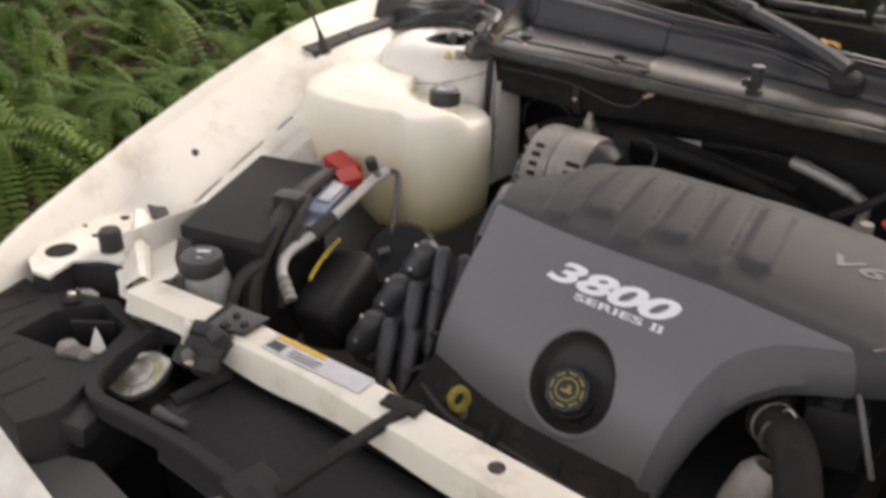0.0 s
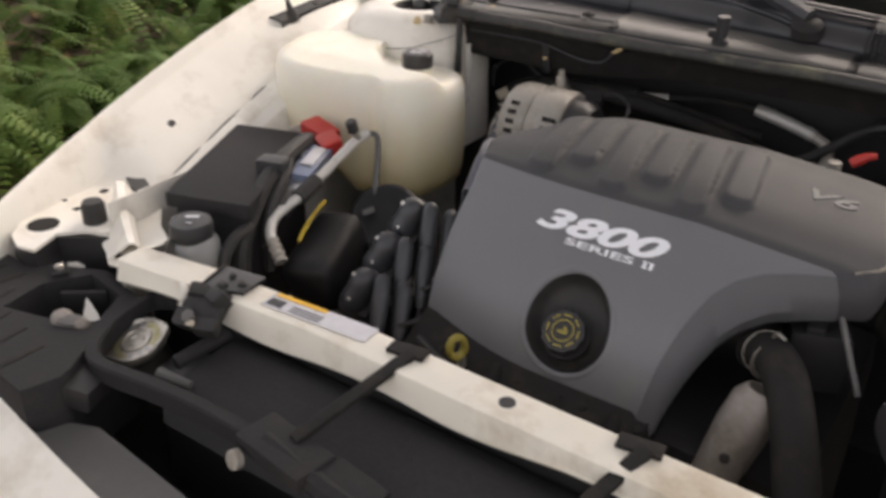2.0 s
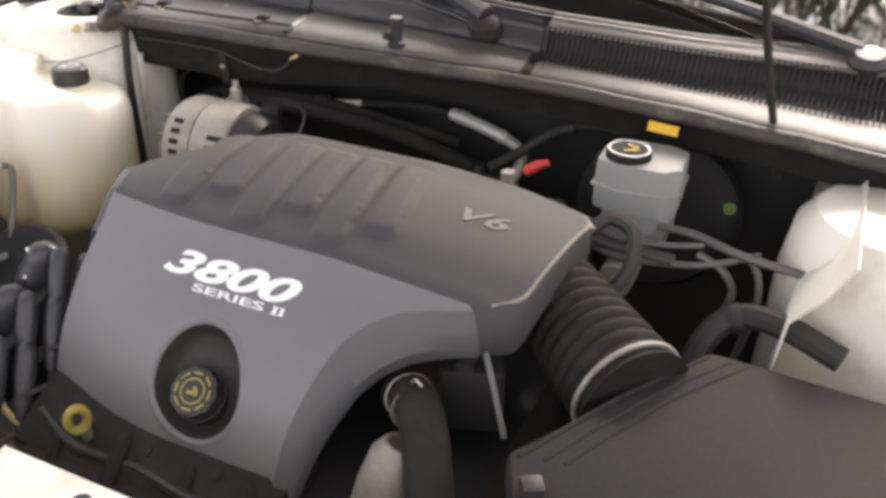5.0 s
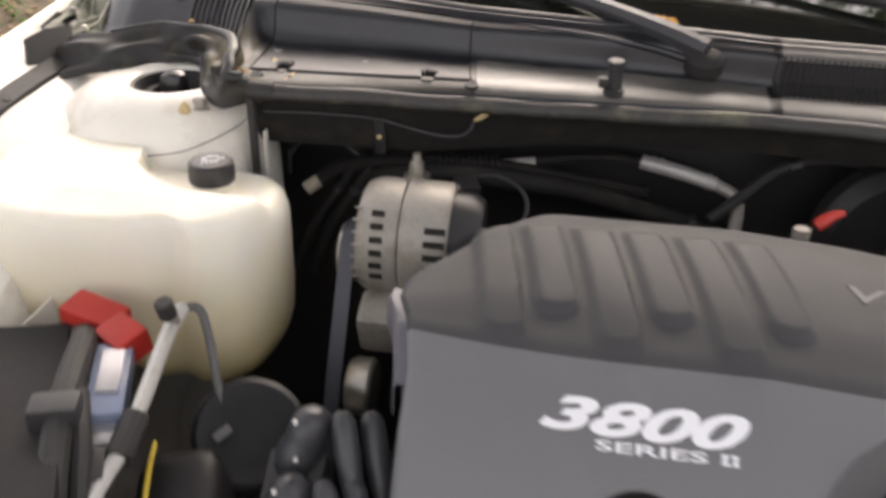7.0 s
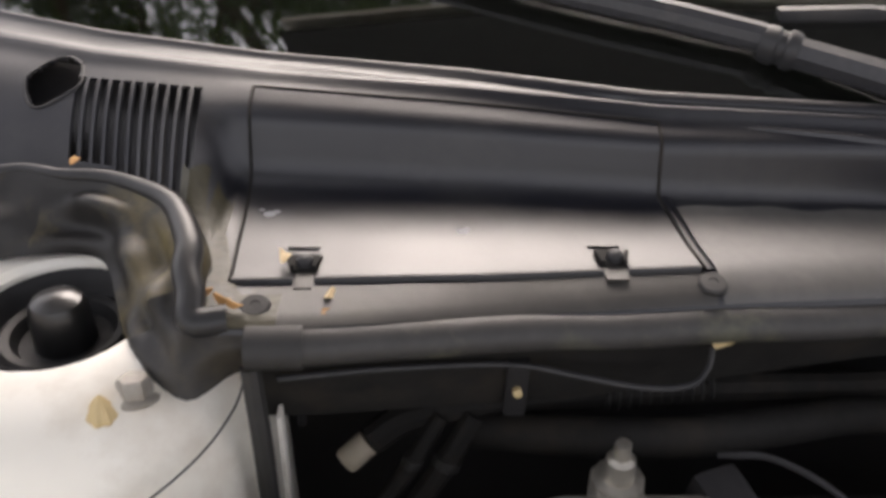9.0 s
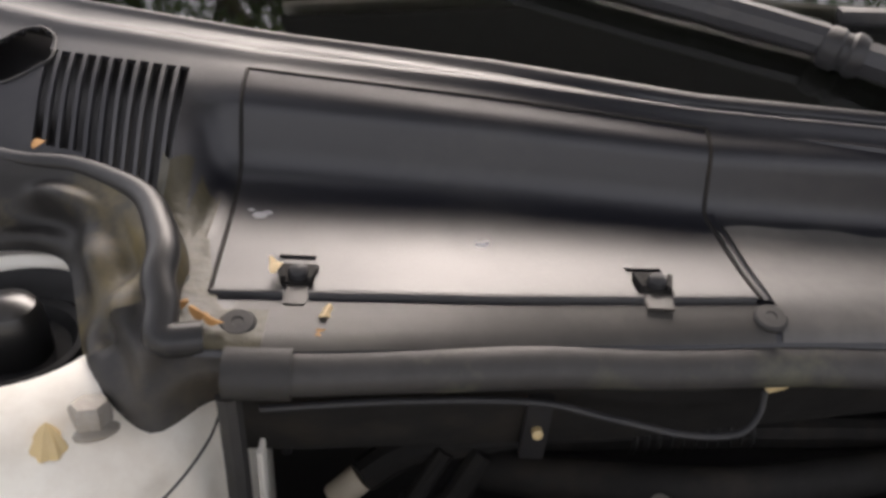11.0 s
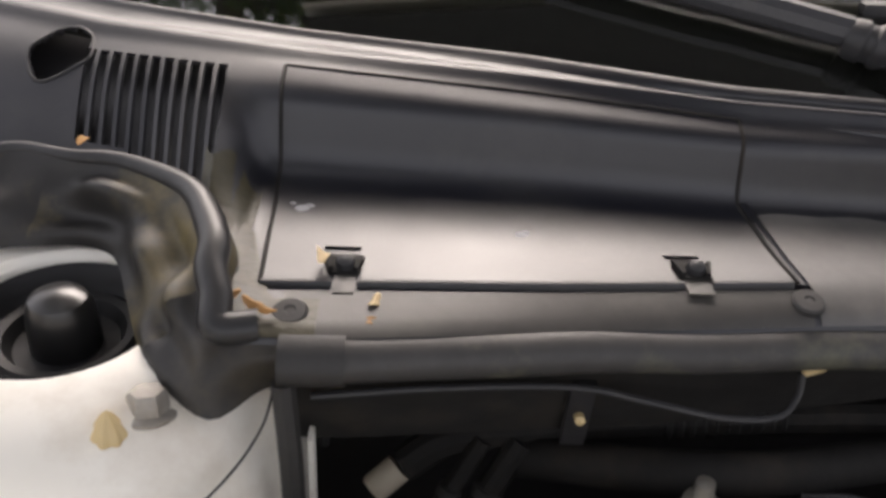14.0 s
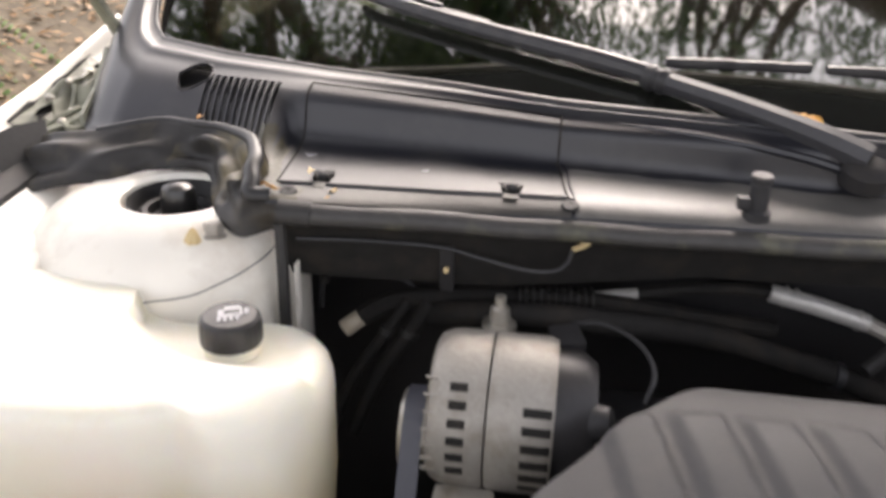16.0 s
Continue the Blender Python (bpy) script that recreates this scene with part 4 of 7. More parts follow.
for v in [v for v in bm.verts if not v.link_faces]:
    bm.verts.remove(v)
lid = part("access_lid", thick_down(bm, 0.0006), COWL, cowl, "", 60)
for line in ([lid_point(-0.0035, k, 0.0002) for k in ks], [lid_point(1.0035, k, 0.0002) for k in ks], [lid_point(-0.0035 + 1.007 * i / 24, k1 + 0.004, 0.0) for i in range(25)]):
    part("shut_line", tube([p + Vector((0, -0.0002, 0.0004)) for p in line], 0.0013, 6, 0), GREASE, cowl)
# lower lip in three stretches
for xa, xb in ((-0.5735, CLIPS[0][1]), (CLIPS[0][2], CLIPS[1][1]), (CLIPS[1][2], -0.2965)):
    line = [lid_point(lid_u(xa + (xb - xa) * i / 12), k0, 0.0) for i in range(13)]
    bm = skin([[p + Vector((0, dy, dz)) for p in line] for dy, dz in ((0.0015, 0.0016), (-0.0008, 0.0016), (-0.0018, 0.0002), (-0.0022, -0.0030), (-0.0022, -0.0050))])
    part("lid_lip", thick(bm, 0.0008), SATIN, cowl, "black folded lower lip of the access lid")
    # dark strip on the shelf draws the shadow below the lip
    bm = skin([[p + Vector((0, dy, -0.0040 + dz)) for p in line] for dy, dz in ((-0.0035, 0.0), (-0.0062, 0.0002), (-0.0064, -0.0018))])
    part("lip_shadow", thick(bm, 0.0004), RUBBER, cowl)
for x, xa, xb in CLIPS:
    p = cowl_at(x, k0 + 0.030)
    clip = part("lid_clip", prism([(-0.0098, 0.0095), (0.0098, 0.0095), (0.0075, -0.0080), (-0.0060, -0.0080)], 0.0, 0.0016, 0.0004, Matrix.Translation(p + Vector((0, 0, 0.0003)))), GREASE, cowl, "black push clip of the access lid")
    part("stud", lathe([(0.0052, 0), (0.0052, 0.004), (0.0042, 0.0062), (0.002, 0.0072), (0, 0.0074)], 16, axis(p + Vector((0.0008, -0.001, 0.001)), (0, -0.35, 1))), SATIN, clip)
    for g in (-1, 1):
        part("jaw", box(0.0028, 0.012, 0.0050, Matrix.Translation(p + Vector((g * 0.0078, -0.001, 0.0022))) @ pose(0, 0, 0, 0, 0, -14 * g), 0.0008), GREASE, clip)
    part("tongue", box(xb - xa - 0.002, 0.016, 0.0016, Matrix.Translation(cowl_at(0.5 * (xa + xb), k0) + Vector((0, -0.001, 0.0008))), 0.0005), DUSTY, clip)
bm = skin([[cowl_at(lid_right(k) + dx, k) + Vector((0, -0.2 * dz, dz)) for k in [0.130 + 0.0225 * i for i in range(10)]] for dx, dz in ((0.0018, 0.0004), (0.0022, 0.0022), (0.0062, 0.0024), (0.0078, 0.0004))])
part("lid_flange", thick(bm, 0.0006), COWL, cowl, "", 60)
for x, k in ((-0.2915, 0.098), (-0.555, 0.093), (-0.594, 0.125)):
    part("push_rivet", lathe([(0.0088, 0), (0.0088, 0.0016), (0.0075, 0.003), (0.003, 0.0032), (0.0025, 0.0026), (0, 0.0026)], 20, axis(cowl_at(x, k), (0, -0.2, 1))), RUBBER, cowl, "round plastic push rivet")
bm = skin([[cowl_at(x, k) + Vector((0, 0, 0.0008)) for k in (0.036, 0.06, 0.085, 0.105, 0.124)] for x in [-0.56 + 0.27 * i / 30 for i in range(31)]])
part("cowl_film", thick_down(bm, 0.0004), DUSTY, cowl, "dusty strip along the seal")
bm = skin([[cowl_at(x, k) + Vector((0, 0, 0.0011)) for k in (0.034 , 0.06, 0.08 + 0.01 * math.sin(120 * x), 0.10 + 0.02 * math.sin(70 * x), max(0.112, 0.215 - 6 * max(0.0, x + 0.584)))] for x in [-0.602 + 0.060 * i / 16 for i in range(17)]])
part("mud_film", thick_down(bm, 0.0004), MUD, cowl, "olive mud in the corner")
bm = skin([[cowl_at(x, k) + Vector((0, -0.0003, 0.0012)) for k in [0.03 + (0.285 + 0.02 * math.sin(300 * x) - 4.5 * max(0.0, x + 0.598)) * j / 12 for j in range(13)]] for x in [-0.616 + 0.031 * i / 16 for i in range(17)]])
part("mud_film", thick_down(bm, 0.0004), MUD, cowl, "olive mud in the corner")
for x, k, s in ((-0.5605, 0.245, 0.0042), (-0.5565, 0.249, 0.0030), (-0.437, 0.222, 0.0036), (-0.4345, 0.226, 0.0022), (-0.566, 0.252, 0.0020)):
    bm = lathe([(s, 0), (s * 0.8, 0.0002), (0, 0.0003)], 9, axis(cowl_at(x, k) + Vector((0, -0.0003, 0.0012)), (0, -0.15, 1)) @ Matrix.Diagonal((1, 0.7, 1, 1)))
    part("chalky_mark", bm, MARK_DIM, cowl, "pale chalky spot")
# film up to the crease: the shelf's sheen is painted in as paler dust
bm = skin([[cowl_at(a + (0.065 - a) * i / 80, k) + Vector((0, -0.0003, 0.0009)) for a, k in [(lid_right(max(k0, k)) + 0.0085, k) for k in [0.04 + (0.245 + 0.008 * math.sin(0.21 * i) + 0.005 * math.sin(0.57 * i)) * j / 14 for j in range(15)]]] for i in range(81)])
part("cowl_film", thick_down(bm, 0.0004), COWL_DUST_SHEEN, cowl, "pale dusty film with the shelf's sheen painted in", 60)
# driver-side grille: dark recess with a comb of ribs
bm = skin([[cowl_at(x, k) + Vector((0, 0.004, -0.012)) for k in (0.16, 0.22, 0.32, 0.45, 0.60)] for x in xs if x > 0.065])
part("grille_recess", thick(bm, 0.002), BLACK, cowl)
for i in range(80):
    x = 0.074 + 0.0074 * i
    bm = None
    for ka, kb in ((0.20, 0.37), (0.37, 0.56)):
        m, length = between(cowl_at(x, ka), cowl_at(x + 0.002, kb))
        bm = box(0.0030, 0.003, length, m, bm=bm)
    part("grille_rib", bm, DULL, cowl)
# sweep that rises to the wiper spindle
bm = tube([cowl_at(-0.30, 0.66) + Vector((0, 0, -0.004)), cowl_at(-0.18, 0.60) + Vector((0, 0, -0.002)), cowl_at(-0.08, 0.52) + Vector((0, 0, -0.002)), cowl_at(-0.02, 0.45)], [0.0015, 0.004, 0.005, 0.005], 8)
part("moulded_ridge", bm, COWL, cowl)

# rubber seal along the cowl's front edge
seal = thing("cowl_seal", (0, 0.88, 0.94), "weathered rubber hood seal along the cowl", "seal")
line = [on(SEALX, x) + Vector((0, 0.0006 * math.sin(61 * x), 0.0007 * math.sin(43 * x + 1))) for x in [-0.53 + 1.2 * k / 60 for k in range(61)]]
bm = skin([[p + Vector((0, dy, dz)) for p in line] for dy, dz in ((0.015, 0.005), (0.010, 0.0085), (0.003, 0.0095), (-0.004, 0.007), (-0.0075, 0.002), (-0.0085, -0.003), (-0.006, -0.0075), (-0.001, -0.010), (0.008, -0.011), (0.013, -0.006))])
part("strip", thick(bm, 0.002), SEAL, seal, "", 60)
bm = skin([[p + Vector((0.002, dy, dz)) for p in [on(SEALX, x) for x in (-0.560, -0.548, -0.538, -0.529)]] for dy, dz in ((0.016, 0.006), (0.010, 0.0098), (0.003, 0.011), (-0.0055, 0.008), (-0.0095, 0.002), (-0.0105, -0.004), (-0.0075, -0.009), (-0.001, -0.0115), (0.008, -0.012))])
part("end_sleeve", thick(bm, 0.002), RUBBER, seal, "black rubber end sleeve", 80)

under = thing("cowl_front_wall", (0, 0.9, 0.86), "black steel wall under the cowl edge", "panel")
bm = skin([[p + Vector((0, dy, dz * curve_at([(-0.36, 1.0), (-0.16, 0.66), (0.7, 0.66)], p.x))) for p in [on(SEALX, x) for x in [-0.56 + 1.3 * k / 40 for k in range(41)]]] for dy, dz in ((0.012, -0.010), (0.019, -0.03), (0.024, -0.055), (0.030, -0.075), (0.07, -0.082), (0.155, -0.09))])
part("wall", thick(bm, 0.002), GREASE, under)
part("cable", tube([(-0.545, 0.858, 0.925), (-0.48, 0.868, 0.924), (-0.41, 0.876, 0.920), (-0.37, 0.874, 0.913), (-0.33, 0.870, 0.907), (-0.302, 0.872, 0.907), (-0.290, 0.880, 0.913), (-0.286, 0.889, 0.922)], 0.0020, 8), SATIN, under, "thin black cable")
clip = part("cable_bracket", box(0.014, 0.006, 0.05, pose(-0.404, 0.886, 0.893, 8), 0.002), BLACK, under)
part("brass_stud", lathe([(0.0030, 0), (0.0030, 0.005), (0, 0.006)], 8, axis((-0.404, 0.8825, 0.894), (0, -1, 0.2))), TAN, clip)
part("edge_clip", tube([(-0.2855, 0.890, 0.9225), (-0.2775, 0.8905, 0.927), (-0.270, 0.8915, 0.9315)], [0.0024, 0.0036, 0.0032], 8), TAN, under, "pale nylon edge clip")

# wavy rubber flap beside the strut tower
flap = thing("rubber_flap", (-0.62, 0.9, 0.94), "wavy mud-stained rubber flap over the strut tower", "rubber flap")
RIDGE = spline([(-0.875, 0.985, 0.958), (-0.844, 0.973, 0.970), (-0.80, 0.972, 0.976), (-0.765, 0.980, 0.983), (-0.73, 0.990, 0.987), (-0.698, 0.981, 0.988), (-0.67, 0.978, 0.988), (-0.642, 0.964, 0.988), (-0.619, 0.945, 0.988), (-0.606, 0.921, 0.986),
                (-0.599, 0.901, 0.984), (-0.598, 0.885, 0.980), (-0.593, 0.870, 0.974), (-0.590, 0.855, 0.967), (-0.572, 0.858, 0.966), (-0.548, 0.861, 0.965)], 5)
SKIRT = spline([(-0.84, 0.90, 0.930), (-0.812, 0.904, 0.938), (-0.785, 0.910, 0.942), (-0.76, 0.919, 0.944), (-0.736, 0.942, 0.948), (-0.705, 0.946, 0.95), (-0.681, 0.948, 0.95), (-0.664, 0.941, 0.95), (-0.655, 0.928, 0.949), (-0.649, 0.914, 0.948),
                (-0.637, 0.885, 0.945), (-0.630, 0.870, 0.943), (-0.618, 0.851, 0.941), (-0.588, 0.828, 0.936), (-0.566, 0.850, 0.936), (-0.545, 0.852, 0.938)], 5)
rows = []
for i, (a, b) in enumerate(zip(RIDGE, SKIRT)):
    u = i / 5
    out = Vector((-0.35, -0.6, 0.7))
    wave = 0.0085 * math.sin(u * 1.15 + 0.9) * (0.3 if u > 11.5 else 1.0)
    pinch = 0.014 * math.exp(-((u - 5.3) / 0.7) ** 2) + 0.010 * math.exp(-((u - 9.6) / 0.6) ** 2) + 0.006 * math.exp(-((u - 12.2) / 0.7) ** 2)
    back = Vector((0.012, 0.012, -0.016))
    rows.append(spline([a + back, a + Vector((0.007, 0.006, -0.002)), a + Vector((0, 0, 0.001)), a.lerp(b, 0.16) + out * (0.002 - 0.3 * pinch), a.lerp(b, 0.36) + out * (0.007 + wave - pinch), a.lerp(b, 0.62) + out * (0.005 - wave - 0.6 * pinch), a.lerp(b, 0.85) + out * (0.002 + 0.3 * wave), b], 4))
part("flap", thick(skin(rows[:25]), 0.0025), FLAP_CLEAN, flap, "", 75)
part("flap", thick(skin(rows[24:58]), 0.0025), FLAP, flap, "olive mud-stained fold of the flap", 75)
part("flap", thick(skin(rows[57:]), 0.0025), FLAP_CLEAN, flap, "", 75)
part("bead", tube([a + Vector((0.003, 0.002, 0.0)) for a in RIDGE[10:72:2]], [0.0042 + 0.0042 * max(0.0, min(1.0, (k - 8) / 10)) for k in range(31)], 12, 2), BEAD, flap, "shiny rolled rubber edge", 75)

# fallen leaves in the corner
for x, y, z, s, a, mat in ((-0.587, 0.880, 0.968, 0.006, 20, DRY), (-0.574, 0.872, 0.970, 0.006, -30, DRY), (-0.566, 0.866, 0.970, 0.005, -10, DRY), (-0.543, 0.909, 0.973, 0.0075, 100, PALE_LEAF), (-0.515, 0.882, 0.9645, 0.006, 70, PALE_LEAF), (-0.517, 0.869, 0.9625, 0.005, 5, DRY), (-0.688, 0.992, 0.992, 0.006, 80, DRY),
                           (-0.085, 1.035, 1.020, 0.012, 10, ORANGE_LEAF), (-0.070, 1.038, 1.022, 0.013, 60, ORANGE_LEAF), (-0.058, 1.036, 1.021, 0.011, -20, ORANGE_LEAF), (-0.098, 1.034, 1.020, 0.007, 30, PALE_LEAF)):
    bm = bmesh.new()
    pts = [Vector((s * (0.2 + 1.0 * math.cos(t)), 0.45 * s * math.sin(t) * (1 + 0.2 * math.sin(3 * t)), 0.25 * s * math.sin(2 * t + a))) for t in [2 * math.pi * k / 12 for k in range(12)]]
    mid = bm.verts.new((0, 0, 0.15 * s))
    vs = [bm.verts.new(p) for p in pts]
    for k in range(12):
        bm.faces.new((mid, vs[k], vs[(k + 1) % 12]))
    bmesh.ops.transform(bm, matrix=pose(x, y, z + 0.002, 10, 5, a), verts=bm.verts)
    solo("dry_leaf", thick(bm, 0.0004), mat, "small curled dry brown leaf on the cowl", "leaf", "fallen leaves")

# ---- windshield, wipers, hood ----
WS = math.tan(radians(27))
shield = thing("windshield", (0, 1.3, 1.1), "dark tinted windshield reflecting trees", "windshield")


def glass_point(x, d):
    e = on(EDGE, max(-0.80, min(0.75, x)))
    return Vector((x * (1 - 0.12 * d if x > 0 else 1 + 0.16 * d), e.y - 0.004 + d * 0.86, e.z - 0.025 + d * 0.86 * WS + 0.02 * (1 - (x / 0.8) ** 2) * d))


part("pane", thick(skin([[glass_point(-0.81 + 1.56 * i / 24, d / 10) for i in range(25)] for d in range(11)]), 0.004), GLASS, shield, "", 60)
part("dash", skin([[glass_point(-0.84 + 1.62 * i / 10, 0) + Vector((0, 0.03 + dy, -0.015 + dz)) for i in range(11)] for dy, dz in ((-0.03, -0.03), (0.0, -0.02), (0.6, -0.02), (0.75, -0.5), (1.4, -0.6), (1.9, -0.1), (1.95, 0.45))]), DASH, shield, "black dashboard and dark cabin")
part("pillar_lining", thick(skin([[p + Vector((0.004, 0, dz)) for p in high_line] for dz in (-0.012, -0.08, -0.20)]), 0.002), DASH, shield, "dark lining beside the glass")
for sgn, x in ((-1, -0.84), (1, 0.80)):
    bm = skin([[Vector((x + sgn * dx, 1.20 + 0.86 * d, 1.05 + 0.86 * d * WS + dz - 0.02)) for d in (0.32, 0.5, 0.7, 1.0)] for dx, dz in ((0.0, 0.0), (0.03, 0.004), (0.05, -0.03), (0.06, -0.2))])
    part("pillar", thick(bm, 0.003), WHITE, shield)
part("roof_header", box(1.5, 0.25, 0.02, pose(0, 2.07, 1.56, 10), 0.008), WHITE, shield)

wiper = thing("windshield_wiper", (-0.014, 0.975, 0.985), "black metal wiper arm resting on the windshield", "wiper", "windshield wipers")
bm = lathe([(0.024, -0.012), (0.024, 0.004), (0.018, 0.010), (0.010, 0.012), (0, 0.012)], 20, axis((-0.012, 0.978, 0.990), (0, -0.3, 1)))
part("spindle_cap", bm, DULL, wiper)
bm = tube([(-0.012, 0.980, 1.002), (-0.06, 1.0, 1.016), (-0.13, 1.035, 1.030), (-0.205, 1.070, 1.042)], [0.015, 0.014, 0.0125, 0.0115], 8)
part("arm_base", bm, WIPER, wiper)
km = axis((-0.203, 1.069, 1.042), (-0.019, 0.009, 0.003))
part("knuckle", lathe([(0.0, -0.004), (0.0125, -0.004), (0.0142, 0.0), (0.0142, 0.004), (0.0122, 0.006), (0.0122, 0.010), (0.0140, 0.012), (0.0135, 0.019), (0.0115, 0.023), (0, 0.023)], 16, km), SATIN, wiper, "worn metal knuckle")
bm = tube([(-0.222, 1.079, 1.048), (-0.285, 1.096, 1.058), (-0.355, 1.120, 1.066), (-0.428, 1.150, 1.074), (-0.503, 1.183, 1.084), (-0.545, 1.203, 1.090), (-0.565, 1.218, 1.090)], [0.0105, 0.0105, 0.010, 0.0095, 0.0085, 0.007, 0.005], 10)
part("arm", bm, WIPER, wiper)
bm = tube([(-0.36, 1.146, 1.062), (-0.424, 1.176, 1.070), (-0.51, 1.212, 1.080), (-0.62, 1.262, 1.096), (-0.70, 1.302, 1.108)], 0.0045, 6)
part("blade", bm, RUBBER, wiper)
for a, b in (((-0.40, 1.166, 1.074), (-0.47, 1.196, 1.083)), ((-0.49, 1.204, 1.086), (-0.60, 1.254, 1.101)), ((-0.46, 1.192, 1.086), (-0.545, 1.229, 1.098))):
    m, length = between(a, b)
    part("blade_bow", box(0.009, 0.004, length, m, 0.0015), SATIN, wiper)
wiper2 = thing("windshield_wiper", (0.45, 1.0, 1.0), "black wiper lying along the foot of the glass", "wiper", "windshield wipers")
bm = tube([(-0.213, 1.119, 1.042), (-0.1, 1.121, 1.044), (0.03, 1.126, 1.046), (0.2, 1.13, 1.045), (0.36, 1.13, 1.04)], 0.0050, 6)
part("blade", bm, RUBBER, wiper2)
for x0, x1 in ((-0.20, -0.125), (-0.115, -0.045), (-0.16, -0.08), (-0.03, 0.06), (0.02, 0.13), (0.15, 0.24)):
    m, length = between((x0, 1.117 + 0.02 * (x0 + 0.2), 1.052), (x1, 1.117 + 0.02 * (x1 + 0.2), 1.054))
    part("blade_bow", box(0.011, 0.010, length, m, 0.003), SATIN, wiper2)
part("arm", tube([(0.06, 1.117, 1.062), (0.28, 1.085, 1.043), (0.48, 1.04, 1.01)], [0.006, 0.009, 0.012], 8), WIPER, wiper2)
part("spindle_cap", lathe([(0.026, -0.012), (0.026, 0.006), (0.018, 0.016), (0, 0.017)], 20, axis((0.49, 1.03, 0.999), (0, -0.3, 1))), BLACK, wiper2)

nozzle = thing("washer_nozzle", (-0.12, 0.92, 0.962), "black washer nozzle standing on the cowl", "nozzle")
part("body", lathe([(0.013, -0.004), (0.013, 0.004), (0.009, 0.006), (0.009, 0.03), (0.010, 0.031), (0.010, 0.037), (0, 0.037)], 14, pose(-0.121, 0.915, 0.963)), SATIN, nozzle)
part("top", lathe([(0.0092, 0), (0.0092, 0.002), (0, 0.003)], 14, pose(-0.121, 0.915, 1.0)), GREY, nozzle, "pale nozzle top")
part("wing", box(0.012, 0.01, 0.012, pose(-0.134, 0.912, 0.975), 0.002), SATIN, nozzle)

hood = thing("car_hood", (0, 1.1, 1.0), "open white hood with a black underside", "hood")
HM = pose(0, 1.195, 1.35, -62)
rows = []
for j in range(9):
    v = j / 8
    rows.append([HM @ Vector((-0.66 + 1.38 * i / 16 * 1.0 * (1 - 0.06 * v) + 0.05 * v, -1.05 * v + 0.06 * (1 - v) * ((i - 8) / 8) ** 2, 0.03 * (1 - ((i - 8) / 8) ** 2) - 0.04 * v * v)) for i in range(17)])
part("skin", thick(skin(rows), 0.006), WHITE, hood)
bm = skin([[p - HM.to_3x3() @ Vector((0, 0, 0.018)) for p in r] for r in rows])
part("underside_liner", thick(bm, 0.006), FOAM, hood, "black hood insulation")
part("gas_strut", tube([(0.418, 0.945, 0.86), (0.411, 0.93, 0.892), (0.38, 0.85, 1.049), (0.371, 0.80, 1.121), (0.34, 0.62, 1.42)], 0.0048, 8, 2), RUBBER, hood, "thin black gas strut")
aerial = thing("car_antenna", (-0.83, 0.715, 0.93), "thin black antenna rod on the fender", "antenna")
part("rod", tube([(-0.83, 0.715, 0.94), (-0.88, 0.665, 1.14), (-0.95, 0.595, 1.42)], 0.0022, 6, 2), RUBBER, aerial)
part("base", lathe([(0.010, -0.012), (0.010, 0.008), (0.006, 0.014), (0.003, 0.03), (0, 0.03)], 14, axis((-0.83, 0.715, 0.935), (-0.2, -0.2, 1))), RUBBER, aerial)
hinge = thing("hood_hinge", (-0.87, 1.08, 0.92), "pale olive painted hood hinge pressings", "hinge")
part("mount_plate", prism([(-0.03, -0.05), (0.035, -0.055), (0.06, 0.0), (0.05, 0.07), (0.0, 0.085), (-0.035, 0.03)], -0.004, 0.004, 0.002, pose(-0.872, 1.085, 0.948, 0, 28, 0)), HINGE, hinge)
part("side_plate", prism([(-0.06, -0.02), (-0.02, -0.03), (0.05, -0.005), (0.09, 0.035), (0.085, 0.06), (0.02, 0.03), (-0.05, 0.012)], -0.003, 0.003, 0.002, axis((-0.858, 1.09, 0.958), (1, 0.15, 0.2), 0)), HINGE, hinge)
for a, b, w, mat in (((-0.885, 1.015, 0.955), (-0.850, 1.075, 0.968), 0.016, HINGE), ((-0.872, 1.06, 0.935), (-0.878, 1.10, 0.985), 0.018, HINGE), ((-0.858, 1.06, 0.948), (-0.846, 1.15, 0.985), 0.014, HINGE), ((-0.884, 1.055, 0.935), (-0.852, 1.105, 0.942), 0.018, RUBBER)):
    m, length = between(a, b)
    part("link", box(w, 0.005, length, m, 0.002), mat, hinge)
    part("lip", tube([m @ Vector((w / 2, 0.002, -length / 2)), m @ Vector((w / 2, 0.006, 0)), m @ Vector((w / 2, 0.002, length / 2))], 0.003, 6, 3), mat, hinge)


def flange_z(x, y):
    """The height of the fender's inner flange under (x, y)."""
    ys = [f[0] for f in FEND]
    xo, zo, xi, zi = (float(np.interp(y, ys, [f[i] for f in FEND])) for i in (1, 2, 3, 4))
    return float(np.interp(x, [xo + 0.012, xo + 0.02, 0.6 * xo + 0.4 * xi, xi - 0.012, xi], [zo - 0.014, zo - 0.02, zo * 0.58 + zi * 0.42 - 0.004, zi + 0.006, zi]))


